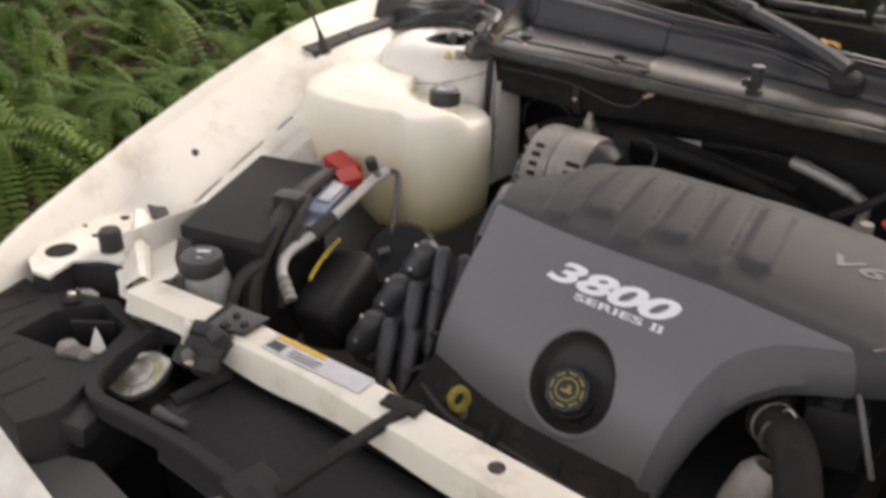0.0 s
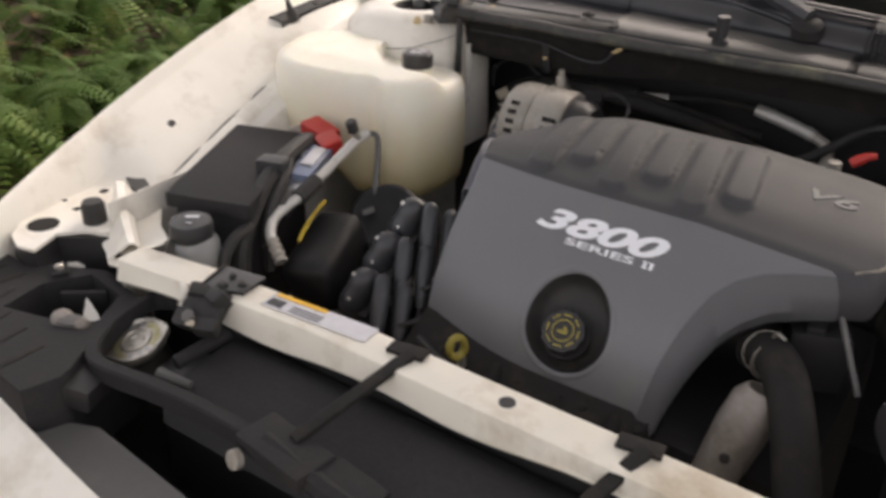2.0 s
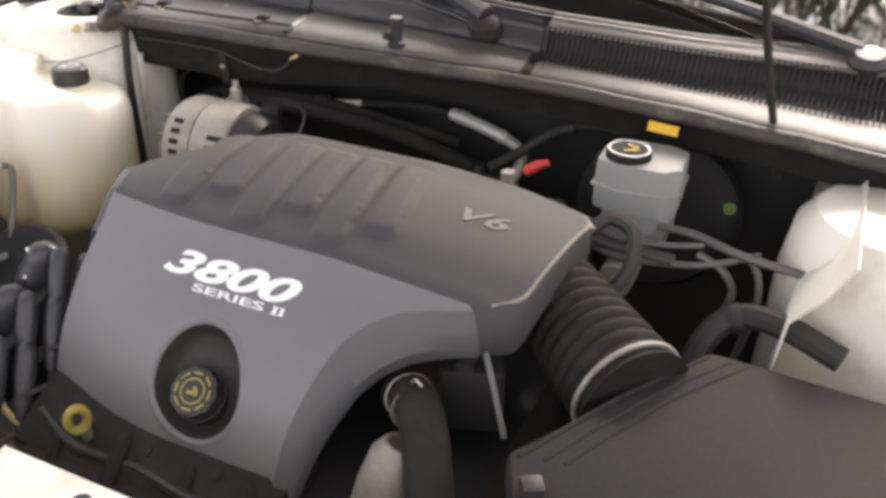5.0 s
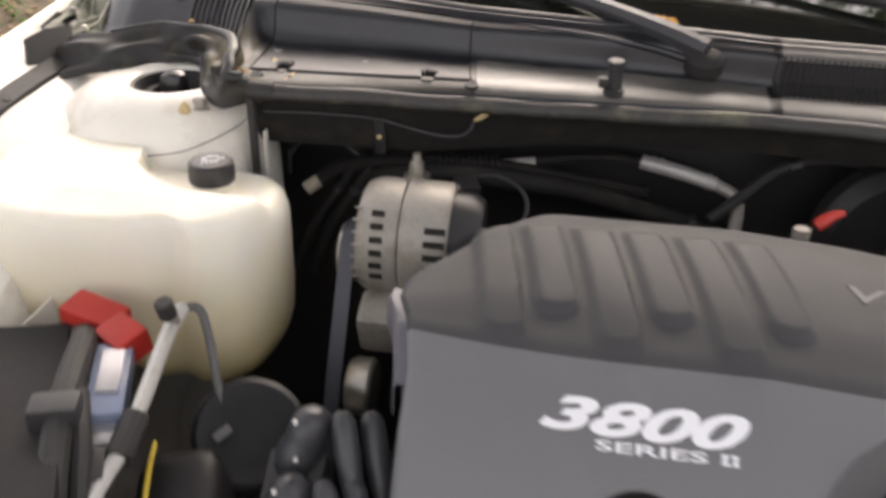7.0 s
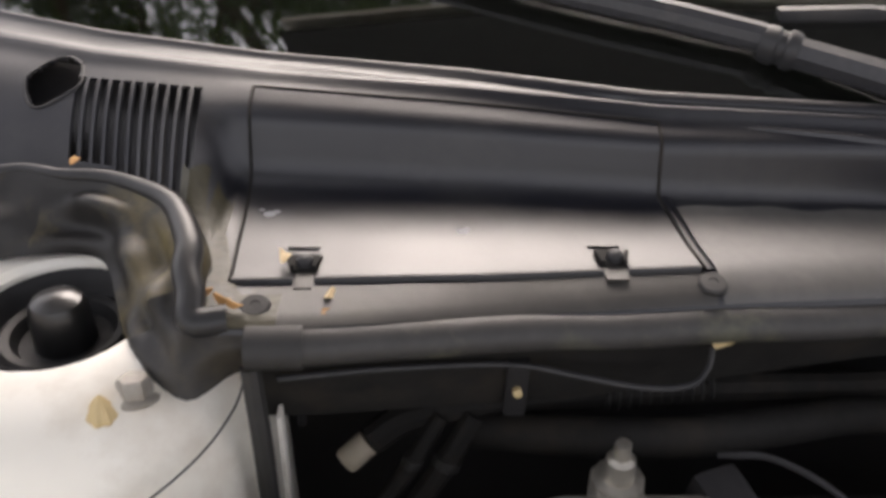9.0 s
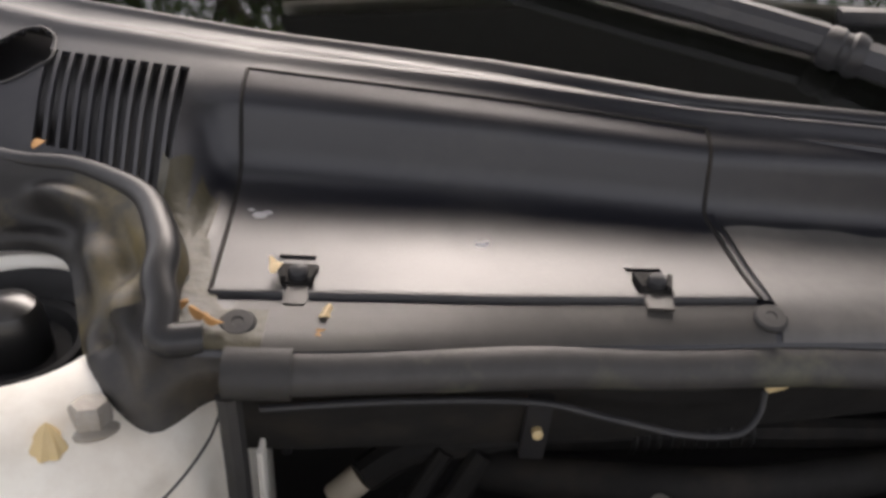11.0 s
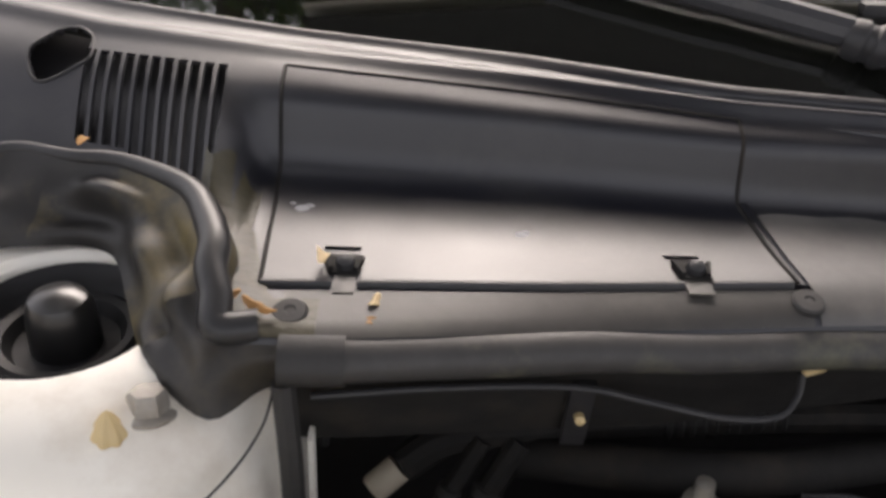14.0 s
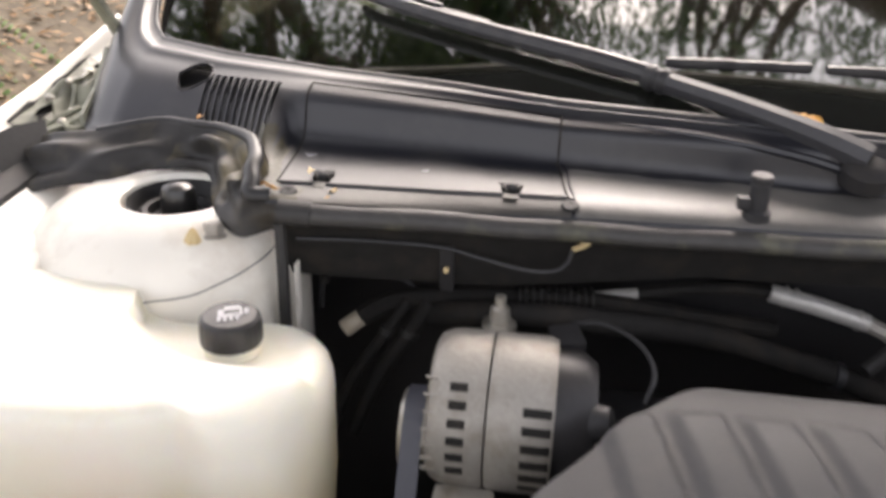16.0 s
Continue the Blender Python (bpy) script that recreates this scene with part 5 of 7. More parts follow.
def pressing(u, v):
    """The folded hinge pressing: u runs back along the fender, v from its outer to its inner side."""
    y = 1.015 + 0.215 * u
    x = -0.925 - 0.012 * u + (0.085 - 0.03 * u) * v
    fold = 0.010 * math.exp(-((v - 0.25 - 0.35 * u) / 0.10) ** 2) + 0.012 * math.exp(-((u - 0.35 - 0.3 * v) / 0.07) ** 2) - 0.006 * math.exp(-((u - 0.60 + 0.2 * v) / 0.09) ** 2) + 0.011 * math.exp(-((v - 0.85 + 0.3 * u) / 0.09) ** 2) * (u < 0.8)
    rim = min(1.0, 8 * u, 8 * (1 - u), 9 * v + 0.15)
    return Vector((x, y, flange_z(x, y) + 0.002 + (0.005 + fold) * rim))


HOLLOWS = ((0.16, 0.30, 0.10, 0.14), (0.34, 0.80, 0.11, 0.12), (0.62, 0.28, 0.12, 0.10), (0.70, 0.70, 0.13, 0.15), (0.90, 0.45, 0.06, 0.22))
bm = bmesh.new()
grid = [[bm.verts.new(pressing(i / 50, j / 34)) for j in range(35)] for i in range(51)]
for i in range(50):
    for j in range(34):
        u, v = (i + 0.5) / 50, (j + 0.5) / 34
        if not any(((u - a) / c) ** 2 + ((v - b + 0.6 * (u - a)) / d) ** 2 < 1 for a, b, c, d in HOLLOWS):
            bm.faces.new((grid[i][j], grid[i + 1][j], grid[i + 1][j + 1], grid[i][j + 1]))
for v in [v for v in bm.verts if not v.link_faces]:
    bm.verts.remove(v)
part("folded_pressing", thick_down(bm, 0.0012), HINGE, hinge, "pale olive folded pressing", 60)
# black sheet over the white flange stands in for the hollows' shade
bm = skin([[Vector((p.x, p.y, flange_z(p.x, p.y) + 0.0022)) for p in [pressing(i / 20, -0.04 + 1.04 * j / 12) for j in range(13)]] for i in range(21)])
part("hollow_liner", thick(bm, 0.0006), GREASE, hinge, "black sheet that darkens the hollows of the pressing")
for path, r in ((((0.30, 0.22), (0.42, 0.38), (0.40, 0.60), (0.22, 0.66)), 0.0042), (((0.42, 0.40), (0.56, 0.46), (0.68, 0.44)), 0.0036), (((0.40, 0.58), (0.52, 0.78), (0.60, 0.95)), 0.0036), (((0.10, 0.62), (0.05, 0.80), (0.14, 0.96)), 0.0040)):
    part("link", tube([pressing(u, v) + Vector((0, 0, 0.006)) for u, v in path], r, 8), HINGE, hinge)
    for u, v in (path[0], path[-1]):
        part("rivet", lathe([(0.0055, -0.004), (0.0055, 0.002), (0.003, 0.004), (0, 0.0045)], 12, axis(pressing(u, v) + Vector((0, 0, 0.006)), (0.3, -0.2, 1))), STEEL, hinge)
part("panel_gap", tube([pressing(u, -0.05) + Vector((0, 0, -0.001)) for u in (0.0, 0.12, 0.25, 0.30, 0.4, 0.55, 0.7, 0.85, 1.0)], [0.003, 0.004, 0.007, 0.004, 0.004, 0.0055, 0.004, 0.0055, 0.003], 6, 3), GREASE, hinge, "dark gap along the fender")
m, length = between((-0.872, 1.205, 1.015), (-0.912, 1.145, 1.14))
part("lift_arm", box(0.030, 0.008, length, m, 0.003), HINGE, hinge)
part("pivot", lathe([(0.010, 0), (0.010, 0.008), (0.006, 0.011), (0, 0.012)], 16, axis((-0.856, 1.092, 0.972), (1, -0.4, 0.3))), STEEL, hinge)
part("hinge_well", prism([(-0.90, 1.0), (-0.84, 0.985), (-0.80, 1.05), (-0.82, 1.22), (-0.90, 1.24)], 0.905, 0.915, 0.002), BLACK, hinge)
# ---- engine cover ----
PROFILE = spline([(0, 0.340, 0.645), (0, 0.350, 0.690), (0, 0.372, 0.745), (0, 0.412, 0.800), (0, 0.460, 0.843), (0, 0.500, 0.865), (0, 0.520, 0.872), (0, 0.57, 0.883), (0, 0.65, 0.888), (0, 0.72, 0.882), (0, 0.755, 0.872), (0, 0.772, 0.855), (0, 0.775, 0.82)], 10)
LEFTX = [(0.34, -0.282), (0.46, -0.284), (0.52, -0.294), (0.56, -0.306), (0.592, -0.307), (0.612, -0.297), (0.668, -0.251), (0.708, -0.219), (0.74, -0.19), (0.775, -0.15)]
RIGHTX = [(0.34, 0.022), (0.375, 0.033), (0.41, 0.047), (0.435, 0.060), (0.455, 0.078), (0.472, 0.104), (0.486, 0.138), (0.500, 0.180), (0.510, 0.208), (0.53, 0.222), (0.69, 0.240), (0.715, 0.225), (0.74, 0.15), (0.775, 0.06)]
ARC = [0.0]
for a, b in zip(PROFILE, PROFILE[1:]):
    ARC.append(ARC[-1] + (b - a).length)


def cover_point(x, s, lift=0.0):
    """A point of the cover's face at x and at the length s up its section, lifted along the face's normal."""
    i = min(max(int(np.searchsorted(ARC, s)) - 1, 0), len(PROFILE) - 2)
    a, b = PROFILE[i], PROFILE[i + 1]
    p = a.lerp(b, (s - ARC[i]) / (ARC[i + 1] - ARC[i]))
    d = (b - a).normalized()
    q = Vector((x, p.y, p.z - 0.016 * max(0, (x - 0.02) / 0.2) * (1 if p.y > 0.4 else 0.5) - 0.020 * max(0, (-x - 0.15) / 0.14) ** 2 * max(0.0, min(1.0, (p.y - 0.50) / 0.15))))
    q.y += 0.75 * min(0.0, x + 0.10) ** 2 * max(0.0, min(1.0, (0.56 - p.y) / 0.1))
    return q + lift * Vector((0, -d.z, d.y))


def arc_of(y):
    return float(np.interp(y, [p.y for p in PROFILE], ARC))


OIL = (-0.080, arc_of(0.378) - 0.012)
RIB0, RIBW = -0.208, 0.0517


def relief(x, s, y):
    """Raised ribs, the filler's hollow and the drop towards the arch."""
    h = 0.0
    for i in range(6):
        c = RIB0 + RIBW * i - 0.175 * (y - 0.51)
        u = (x - c) / 0.0222
        end = (0.506 if i % 2 == 0 else 0.54) + 0.010 * u * u
        if abs(u) < 1.1 and y > end:
            side = min(1, max(0, (1.0 - u) / 0.16 if u > 0 else (1.0 + u) / 0.45))
            front = min(1, (y - end) / 0.010)
            back = min(1, max(0, (0.706 - y) / 0.020))
            h += 0.0065 * side * side * (3 - 2 * side) * front * back
    return h


cover = thing("engine_cover", (0, 0.55, 0.62), "dark grey plastic engine cover with ribs and white print", "engine cover")
NX, NS = 150, 150
rows, skirt = [], []
for j in range(NS + 1):
    s = ARC[-1] * j / NS
    y = cover_point(0, s).y
    xl, xr = curve_at(LEFTX, y), curve_at(RIGHTX, y)
    row = []
    for i in range(NX + 1):
        x = xl + (xr - xl) * i / NX
        row.append(cover_point(x, s, relief(x, s, y)))
    # rounded left edge and right edge
    l, r = row[0], row[-1]
    row = [l + Vector((-0.004, 0.004, -0.16)), l + Vector((-0.006, 0.001, -0.012)), l + Vector((-0.004, 0, -0.004))] + row
    drop = curve_at([(0.34, 0.055), (0.42, 0.052), (0.46, 0.046), (0.50, 0.038), (0.53, 0.032), (0.6, 0.024)], y)
    out = curve_at([(0.34, 0.02), (0.46, 0.024), (0.505, 0.016), (0.53, 0.005)], y)
    row += [r + Vector((out * 0.35, -0.2 * out, -0.003)), r + Vector((out * 0.8, -0.5 * out, -drop * 0.55)), r + Vector((out, -0.6 * out, -drop)), r + Vector((out * 0.9, 0.0, -drop - 0.02))]
    rows.append(row)
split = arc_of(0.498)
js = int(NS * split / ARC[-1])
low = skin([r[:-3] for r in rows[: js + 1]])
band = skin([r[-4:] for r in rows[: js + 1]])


def well_radius(f):
    c = [sum(v.co[i] for v in f.verts) / len(f.verts) for i in range(3)]
    s = float(np.interp(c[2], [p.z for p in PROFILE[:50]], ARC[:50]))
    return math.hypot((c[0] - OIL[0]) / 0.054, (s - OIL[1]) / (0.070 if s > OIL[1] else 0.055))


bmesh.ops.delete(low, geom=[f for f in low.faces if well_radius(f) < 1.04], context="FACES")


def well_rows(steps):
    return [[cover_point(OIL[0] + r * 0.054 * math.cos(a), OIL[1] + r * (0.070 if a < math.pi else 0.055) * math.sin(a), h) for a in [2 * math.pi * k / 72 for k in range(72)]] for r, h in steps]


part("lower_shell", low, COVER, cover, "", 40)
part("arch_lip", thick(band, 0.0015), LIP_SHADE, cover, "rolled lip of the arch, darkened for its shade", 40)
part("well_rim", skin(well_rows(((1.17, -0.0015), (1.13, 0.0004), (1.05, 0.0007), (1.01, 0.0), (0.985, -0.003))), None, True), COVER, cover, "", 60)
# the hollow's shade is given by a black material instead of the cover's grey
part("filler_well", skin(well_rows(((0.985, -0.003), (0.95, -0.012), (0.88, -0.022), (0.76, -0.028), (0.4, -0.030), (0.02, -0.030))), None, True), RUBBER, cover, "oil filler well, blackened for its shade", 60)
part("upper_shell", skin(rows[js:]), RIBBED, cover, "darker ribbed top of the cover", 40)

rows = []
for j in range(int(NS * arc_of(0.45) / ARC[-1]), int(NS * arc_of(0.585) / ARC[-1]), 2):
    s = ARC[-1] * j / NS
    p = cover_point(curve_at(LEFTX, cover_point(0, s).y), s)
    rows.append([p + Vector((-0.003, 0, -0.005)), p + Vector((-0.012, 0, -0.004)), p + Vector((-0.016, 0, -0.009)), p + Vector((-0.017, 0, -0.04))])
part("side_flange", thick(skin(rows), 0.0015), SIDE, cover, "pale grey side flange")

edge = []
for j in range(js + 2, NS - 6, 4):
    s = ARC[-1] * j / NS
    y = cover_point(0, s).y
    edge.append(cover_point(curve_at(RIGHTX, y), s, 0.0) + Vector((0.001, 0, -0.0015)))
part("dusty_edge", tube([p for p in edge if p.x > 0.19], 0.0022, 6, 2), EDGE_DUST, cover, "dusty worn edge")


def print_on(text, x0, x1, s0, s1, mat, name, shear=0.25, bold=0.0, lift=0.0012):
    bm, w, h = writing(text, 1.0, 0.02, shear, bold)
    for v in bm.verts:
        x = x0 + (x1 - x0) * v.co.x / w
        s = s0 + (s1 - s0) * v.co.y / h
        v.co = cover_point(x, s, lift if v.co.z > 0 else 0.0)
    return part(name, bm, mat, cover, "", 30)


print_on("3800", -0.168, 0.003, arc_of(0.4418), arc_of(0.4660), MARK, "print_number", 0.35, 0.034)
print_on("SERIES II", -0.120, -0.006, arc_of(0.4330), arc_of(0.4395), MARK, "print_series", 0.0, 0.012)
for s0 in (0.4330, 0.4389):
    bm = skin([[cover_point(-0.120 + 0.114 * u, arc_of(s0 + ds), 0.0012) for u in (0.876, 0.90, 0.93, 0.96, 1.008)] for ds in (0.0, 0.0007)])
    part("print_serif", thick(bm, 0.0004), MARK, cover, "", 30)
print_on("V6", 0.108, 0.166, arc_of(0.612), arc_of(0.640), EMBLEM, "emblem", 0.2, 0.02, 0.0015)
filler = thing("oil_filler_cap", (-0.08, 0.37, 0.70), "black oil filler cap with a yellow ring print", "cap")
fm = axis(cover_point(OIL[0] - 0.004, OIL[1] - 0.012, -0.024), (0.05, -0.66, 0.75))
part("neck", lathe([(0.030, -0.01), (0.030, 0.004), (0.0, 0.004)], 28, fm), RUBBER, filler)
bm = bmesh.new()
rows = [[fm @ Vector((r * (1 + 0.03 * math.cos(10 * a)) * math.cos(a), r * (1 + 0.03 * math.cos(10 * a)) * math.sin(a), z)) for a in [2 * math.pi * k / 60 for k in range(60)]] for r, z in ((0.027, 0.0), (0.0275, 0.016), (0.026, 0.021), (0.022, 0.0225), (0.0, 0.0225))]
part("grip", skin(rows, bm, True), BLACK, filler)
for k in range(8):
    part("ring_print", box(0.0022, 0.0105, 0.0006, fm @ pose(0, 0, 0.0229, 0, 0, 45 * k) @ pose(0.0195, 0, 0)), DIMYELLOW, filler)
bm = box(0.013, 0.004, 0.0006, fm @ pose(0, -0.002, 0.0229))
bm = box(0.004, 0.009, 0.0006, fm @ pose(0.003, 0.001, 0.0230, 0, 0, 30), bm=bm)
part("symbol_print", bm, DIMYELLOW, filler)
part("inner_ring_print", ring(0.0125, 0.0142, 0.0226, 0.0006, fm), DIMYELLOW, filler)

# engine below and around the cover
engine = thing("engine_block", (0, 0.5, 0.25), "dark greasy engine block under the cover", "engine")
part("block", box(0.50, 0.40, 0.42, pose(-0.03, 0.56, 0.44), 0.03), BLACK, engine)
part("valve_cover", box(0.34, 0.10, 0.08, pose(-0.12, 0.36, 0.645, 30), 0.02), GREASE, engine)
part("manifold", box(0.30, 0.05, 0.05, pose(-0.12, 0.312, 0.63, 15), 0.012), GREASE, engine, "greasy dark manifold")
bm = lathe([(0.026, 0), (0.027, 0.04), (0.030, 0.10), (0.028, 0.135), (0.019, 0.15), (0.015, 0.15), (0.013, 0.14), (0, 0.14)], 24, axis((0.117, 0.357, 0.60), (0.24, 0.30, 1)))
part("thermostat_housing", bm, OLDCAST, engine, "dull cast thermostat housing")
part("sensor_plug", lathe([(0.006, 0), (0.006, 0.004), (0, 0.004)], 10, axis((0.136, 0.350, 0.672), (0.0, -1, 0.4))), BLACK, engine)
dip = thing("dipstick", (-0.199, 0.32, 0.60), "yellow ring handle of the oil dipstick", "dipstick")
bm = bmesh.new()
dm = axis((-0.199, 0.320, 0.698), (0.85, -0.5, 0.1))
rows = [[dm @ Vector(((0.0105 + 0.0050 * math.cos(b)) * math.cos(a), (0.0135 + 0.0050 * math.cos(b)) * math.sin(a), 0.006 * math.sin(b))) for b in [2 * math.pi * k / 10 for k in range(10)]] for a in [2 * math.pi * k / 24 for k in range(25)]]
part("ring", skin(rows, bm, True), DIMYELLOW, dip)
part("tube", tube([(-0.196, 0.325, 0.688), (-0.192, 0.33, 0.60), (-0.185, 0.35, 0.45)], 0.006, 8), STEEL, dip)

for i, (x, r) in enumerate(((-0.24, 0.007), (-0.16, 0.010), (-0.07, 0.006), (0.0, 0.009))):
    part("runner", tube([(x, 0.37, 0.66), (x + 0.01, 0.335, 0.672), (x + 0.015, 0.30, 0.65), (x + 0.01, 0.28, 0.58)], r, 10), GREASE, engine)
    part("bolt", lathe([(0.006, 0), (0.006, 0.006), (0, 0.007)], 6, axis((x + 0.04, 0.335, 0.672), (0, -0.5, 1))), GREASE, engine)
part("harness", tube([(-0.27, 0.335, 0.675), (-0.20, 0.312, 0.668), (-0.12, 0.318, 0.662), (-0.04, 0.305, 0.665), (0.04, 0.32, 0.655), (0.09, 0.33, 0.62)], 0.006, 8), RUBBER, engine, "black cable harness")

# ---- coolant tank ----
tank = thing("coolant_tank", (-0.63, 0.7, 0.70), "cream translucent coolant tank with yellowed lower edge", "tank")
OUT = spline([(-0.842, 0.78, 0), (-0.822, 0.70, 0), (-0.795, 0.63, 0), (-0.745, 0.596, 0), (-0.66, 0.592, 0), (-0.60, 0.600, 0), (-0.565, 0.612, 0), (-0.53, 0.602, 0), (-0.497, 0.622, 0), (-0.482, 0.66, 0), (-0.478, 0.72, 0), (-0.488, 0.765, 0), (-0.53, 0.79, 0), (-0.60, 0.775, 0), (-0.68, 0.788, 0), (-0.77, 0.812, 0), (-0.842, 0.78, 0)], 9)[:-1]
cen = Vector((-0.64, 0.69, 0))


STEP = [(-0.672, 0.86), (-0.657, 0.745), (-0.632, 0.72), (-0.606, 0.702), (-0.585, 0.691), (-0.47, 0.685)]


def tank_top(x, y):
    """The top is higher towards the fender and steps down to the filler."""
    t = 1 / (1 + math.exp(-max(-30, min(30, (y - curve_at(STEP, x)) / 0.0055))))
    slope = -0.10 * max(0, 0.66 - y)
    return 0.902 - 0.024 * t + slope


rows = []
for sc, z in ((0.90, 0.695), (0.955, 0.70), (0.985, 0.72), (1.0, 0.76), (1.0, 0.80), (1.0, 0.84)):
    low = lambda p: 0.055 * max(0, min(1, (-p.x - 0.60) / 0.06)) * max(0, min(1, (0.84 - z) / 0.14))
    rows.append([(cen.x + (p.x - cen.x) * sc, cen.y + (p.y - cen.y) * sc, z + low(p)) for p in OUT])
for sc, dz in ((0.995, -0.024), (0.975, -0.011), (0.945, -0.004), (0.90, -0.0012), *[(0.86 - 0.03 * k, 0) for k in range(29)]):
    rows.append([(cen.x + (p.x - cen.x) * sc, cen.y + (p.y - cen.y) * sc, tank_top(cen.x + (p.x - cen.x) * sc, cen.y + (p.y - cen.y) * sc) + dz) for p in OUT])
part("tank_body", skin(rows, None, True, True), TANK, tank, "", 60)
cm = pose(-0.564, 0.731, 0.888)
bm = bmesh.new()
rows = [[cm @ Vector((r * (1 + (0.012 * math.cos(24 * a) if z < 0.02 else 0)) * math.cos(a), r * (1 + (0.012 * math.cos(24 * a) if z < 0.02 else 0)) * math.sin(a), z)) for a in [2 * math.pi * k / 72 for k in range(72)]] for r, z in ((0.0255, 0.0), (0.026, 0.003), (0.0258, 0.016), (0.0248, 0.0215), (0.022, 0.0242), (0.0, 0.025))]
lid = part("cap", skin(rows, bm, True), BLACK, tank, "black ribbed filler cap")
bm = box(0.020, 0.012, 0.0008, cm @ pose(0, 0.001, 0.0252, 0, 0, 24))
bm = box(0.014, 0.005, 0.0008, cm @ pose(-0.001, 0.0095, 0.0252, 0, 0, 24), bm=bm)
bm = box(0.004, 0.008, 0.0008, cm @ pose(0.012, 0.007, 0.0252, 0, 0, 24), bm=bm)
for k in range(4):
    bm = box(0.003, 0.005, 0.0008, cm @ pose(-0.001, -0.001, 0.0252, 0, 0, 24) @ pose(-0.008 + 0.005 * k, -0.008, 0), bm=bm)
part("symbol_print", bm, MARK_CAP, lid)
part("symbol_print", box(0.013, 0.005, 0.0008, cm @ pose(0.001, 0.002, 0.0256, 0, 0, 24)), BLACK, lid)
part("neck", lathe([(0.0235, -0.016), (0.0235, 0.001), (0.0, 0.001)], 28, cm), TANK, tank)
part("foot", box(0.008, 0.01, 0.03, pose(-0.523, 0.625, 0.69), 0.002), TAN, tank)

# ---- battery corner ----
battery = thing("battery", (-0.67, 0.42, 0.58), "black battery case with a dusty flat lid", "battery")
part("case", prism([(-0.640, 0.265), (-0.530, 0.300), (-0.648, 0.530), (-0.756, 0.495)], 0.58, 0.792, 0.008), DULL, battery)
part("lid", prism([(-0.648, 0.256), (-0.522, 0.294), (-0.645, 0.538), (-0.764, 0.502)], 0.788, 0.81, 0.005), DULL, battery, "dusty black battery lid")
pos = thing("terminal_cover", (-0.60, 0.54, 0.79), "red plastic cover over the battery terminal", "terminal cover")
part("hood_cap", box(0.062, 0.036, 0.022, pose(-0.622, 0.548, 0.815, 6, 8, -12), 0.006), RED, pos)
part("side_cap", box(0.042, 0.036, 0.032, pose(-0.580, 0.522, 0.808, 12, 6, -28), 0.006), RED, pos)
fuse = thing("fuse_link", (-0.57, 0.46, 0.77), "blue-grey fuse link box beside the battery", "fuse box")
part("case", box(0.034, 0.10, 0.028, pose(-0.565, 0.462, 0.797, 4, 5, 20), 0.004), BLUE, fuse)
part("foot", box(0.030, 0.03, 0.022, pose(-0.548, 0.405, 0.785, 4, 0, 20), 0.004), LABEL, fuse)
part("ridge", box(0.020, 0.06, 0.004, pose(-0.565, 0.468, 0.8125, 4, 5, 20), 0.001), LABEL, fuse)
small = thing("washer_bottle", (-0.568, 0.231, 0.62), "white washer bottle with a grey screw cap", "bottle")
part("bottle", lathe([(0.030, 0.58), (0.032, 0.74), (0.030, 0.768), (0.024, 0.78), (0.0, 0.78)], 24, pose(-0.563, 0.234, 0)), CLEAR, small)
sc = part("cap", lathe([(0.027, 0.776), (0.029, 0.780), (0.029, 0.796), (0.027, 0.801), (0.0, 0.803)], 28, pose(-0.568, 0.231, 0)), SATIN, small, "grey screw cap")
part("grip_tab", box(0.016, 0.012, 0.008, pose(-0.586, 0.253, 0.792, 0, 0, 40), 0.002), SATIN, sc)
part("symbol_print", box(0.018, 0.008, 0.001, pose(-0.570, 0.237, 0.8032, 0, 0, 35), 0), LABEL, sc)
part("symbol_print", box(0.007, 0.003, 0.001, pose(-0.560, 0.222, 0.803, 0, 0, 35), 0), LABEL, sc)
loom = thing("wiring_loom", (-0.55, 0.3, 0.65), "black corrugated wiring loom beside the battery", "cable")
part("trunk", tube([(-0.64, 0.545, 0.79), (-0.608, 0.50, 0.818), (-0.588, 0.44, 0.82), (-0.570, 0.385, 0.812), (-0.552, 0.335, 0.79), (-0.540, 0.295, 0.755), (-0.530, 0.275, 0.70), (-0.52, 0.27, 0.58)], 0.013, 10), RUBBER, loom)
part("branch", tube([(-0.53, 0.30, 0.775), (-0.525, 0.262, 0.77), (-0.522, 0.24, 0.74), (-0.520, 0.235, 0.66)], 0.008, 8), RUBBER, loom)
part("branch", tube([(-0.575, 0.43, 0.815), (-0.548, 0.38, 0.80), (-0.53, 0.335, 0.77), (-0.52, 0.32, 0.70)], 0.009, 8), RUBBER, loom)
part("clamp", box(0.042, 0.03, 0.032, pose(-0.578, 0.398, 0.815, 0, 0, 18), 0.006), SATIN, loom)
part("plug", box(0.03, 0.035, 0.03, pose(-0.540, 0.372, 0.778, 10, 0, 20), 0.006), BLACK, loom)

# air-conditioning line, pod and pulley disc
drum = thing("compressor_pod", (-0.48, 0.40, 0.60), "black compressor pod with a painted yellow stripe", "compressor")
part("shell", box(0.078, 0.14, 0.09, pose(-0.472, 0.388, 0.700, 14, -8, 14), 0.036, 5), PIT, drum)
part("yellow_stripe", tube([(-0.509, 0.428, 0.769), (-0.502, 0.40, 0.765), (-0.492, 0.368, 0.757), (-0.482, 0.342, 0.748)], 0.0026, 6), YELLOW, drum)
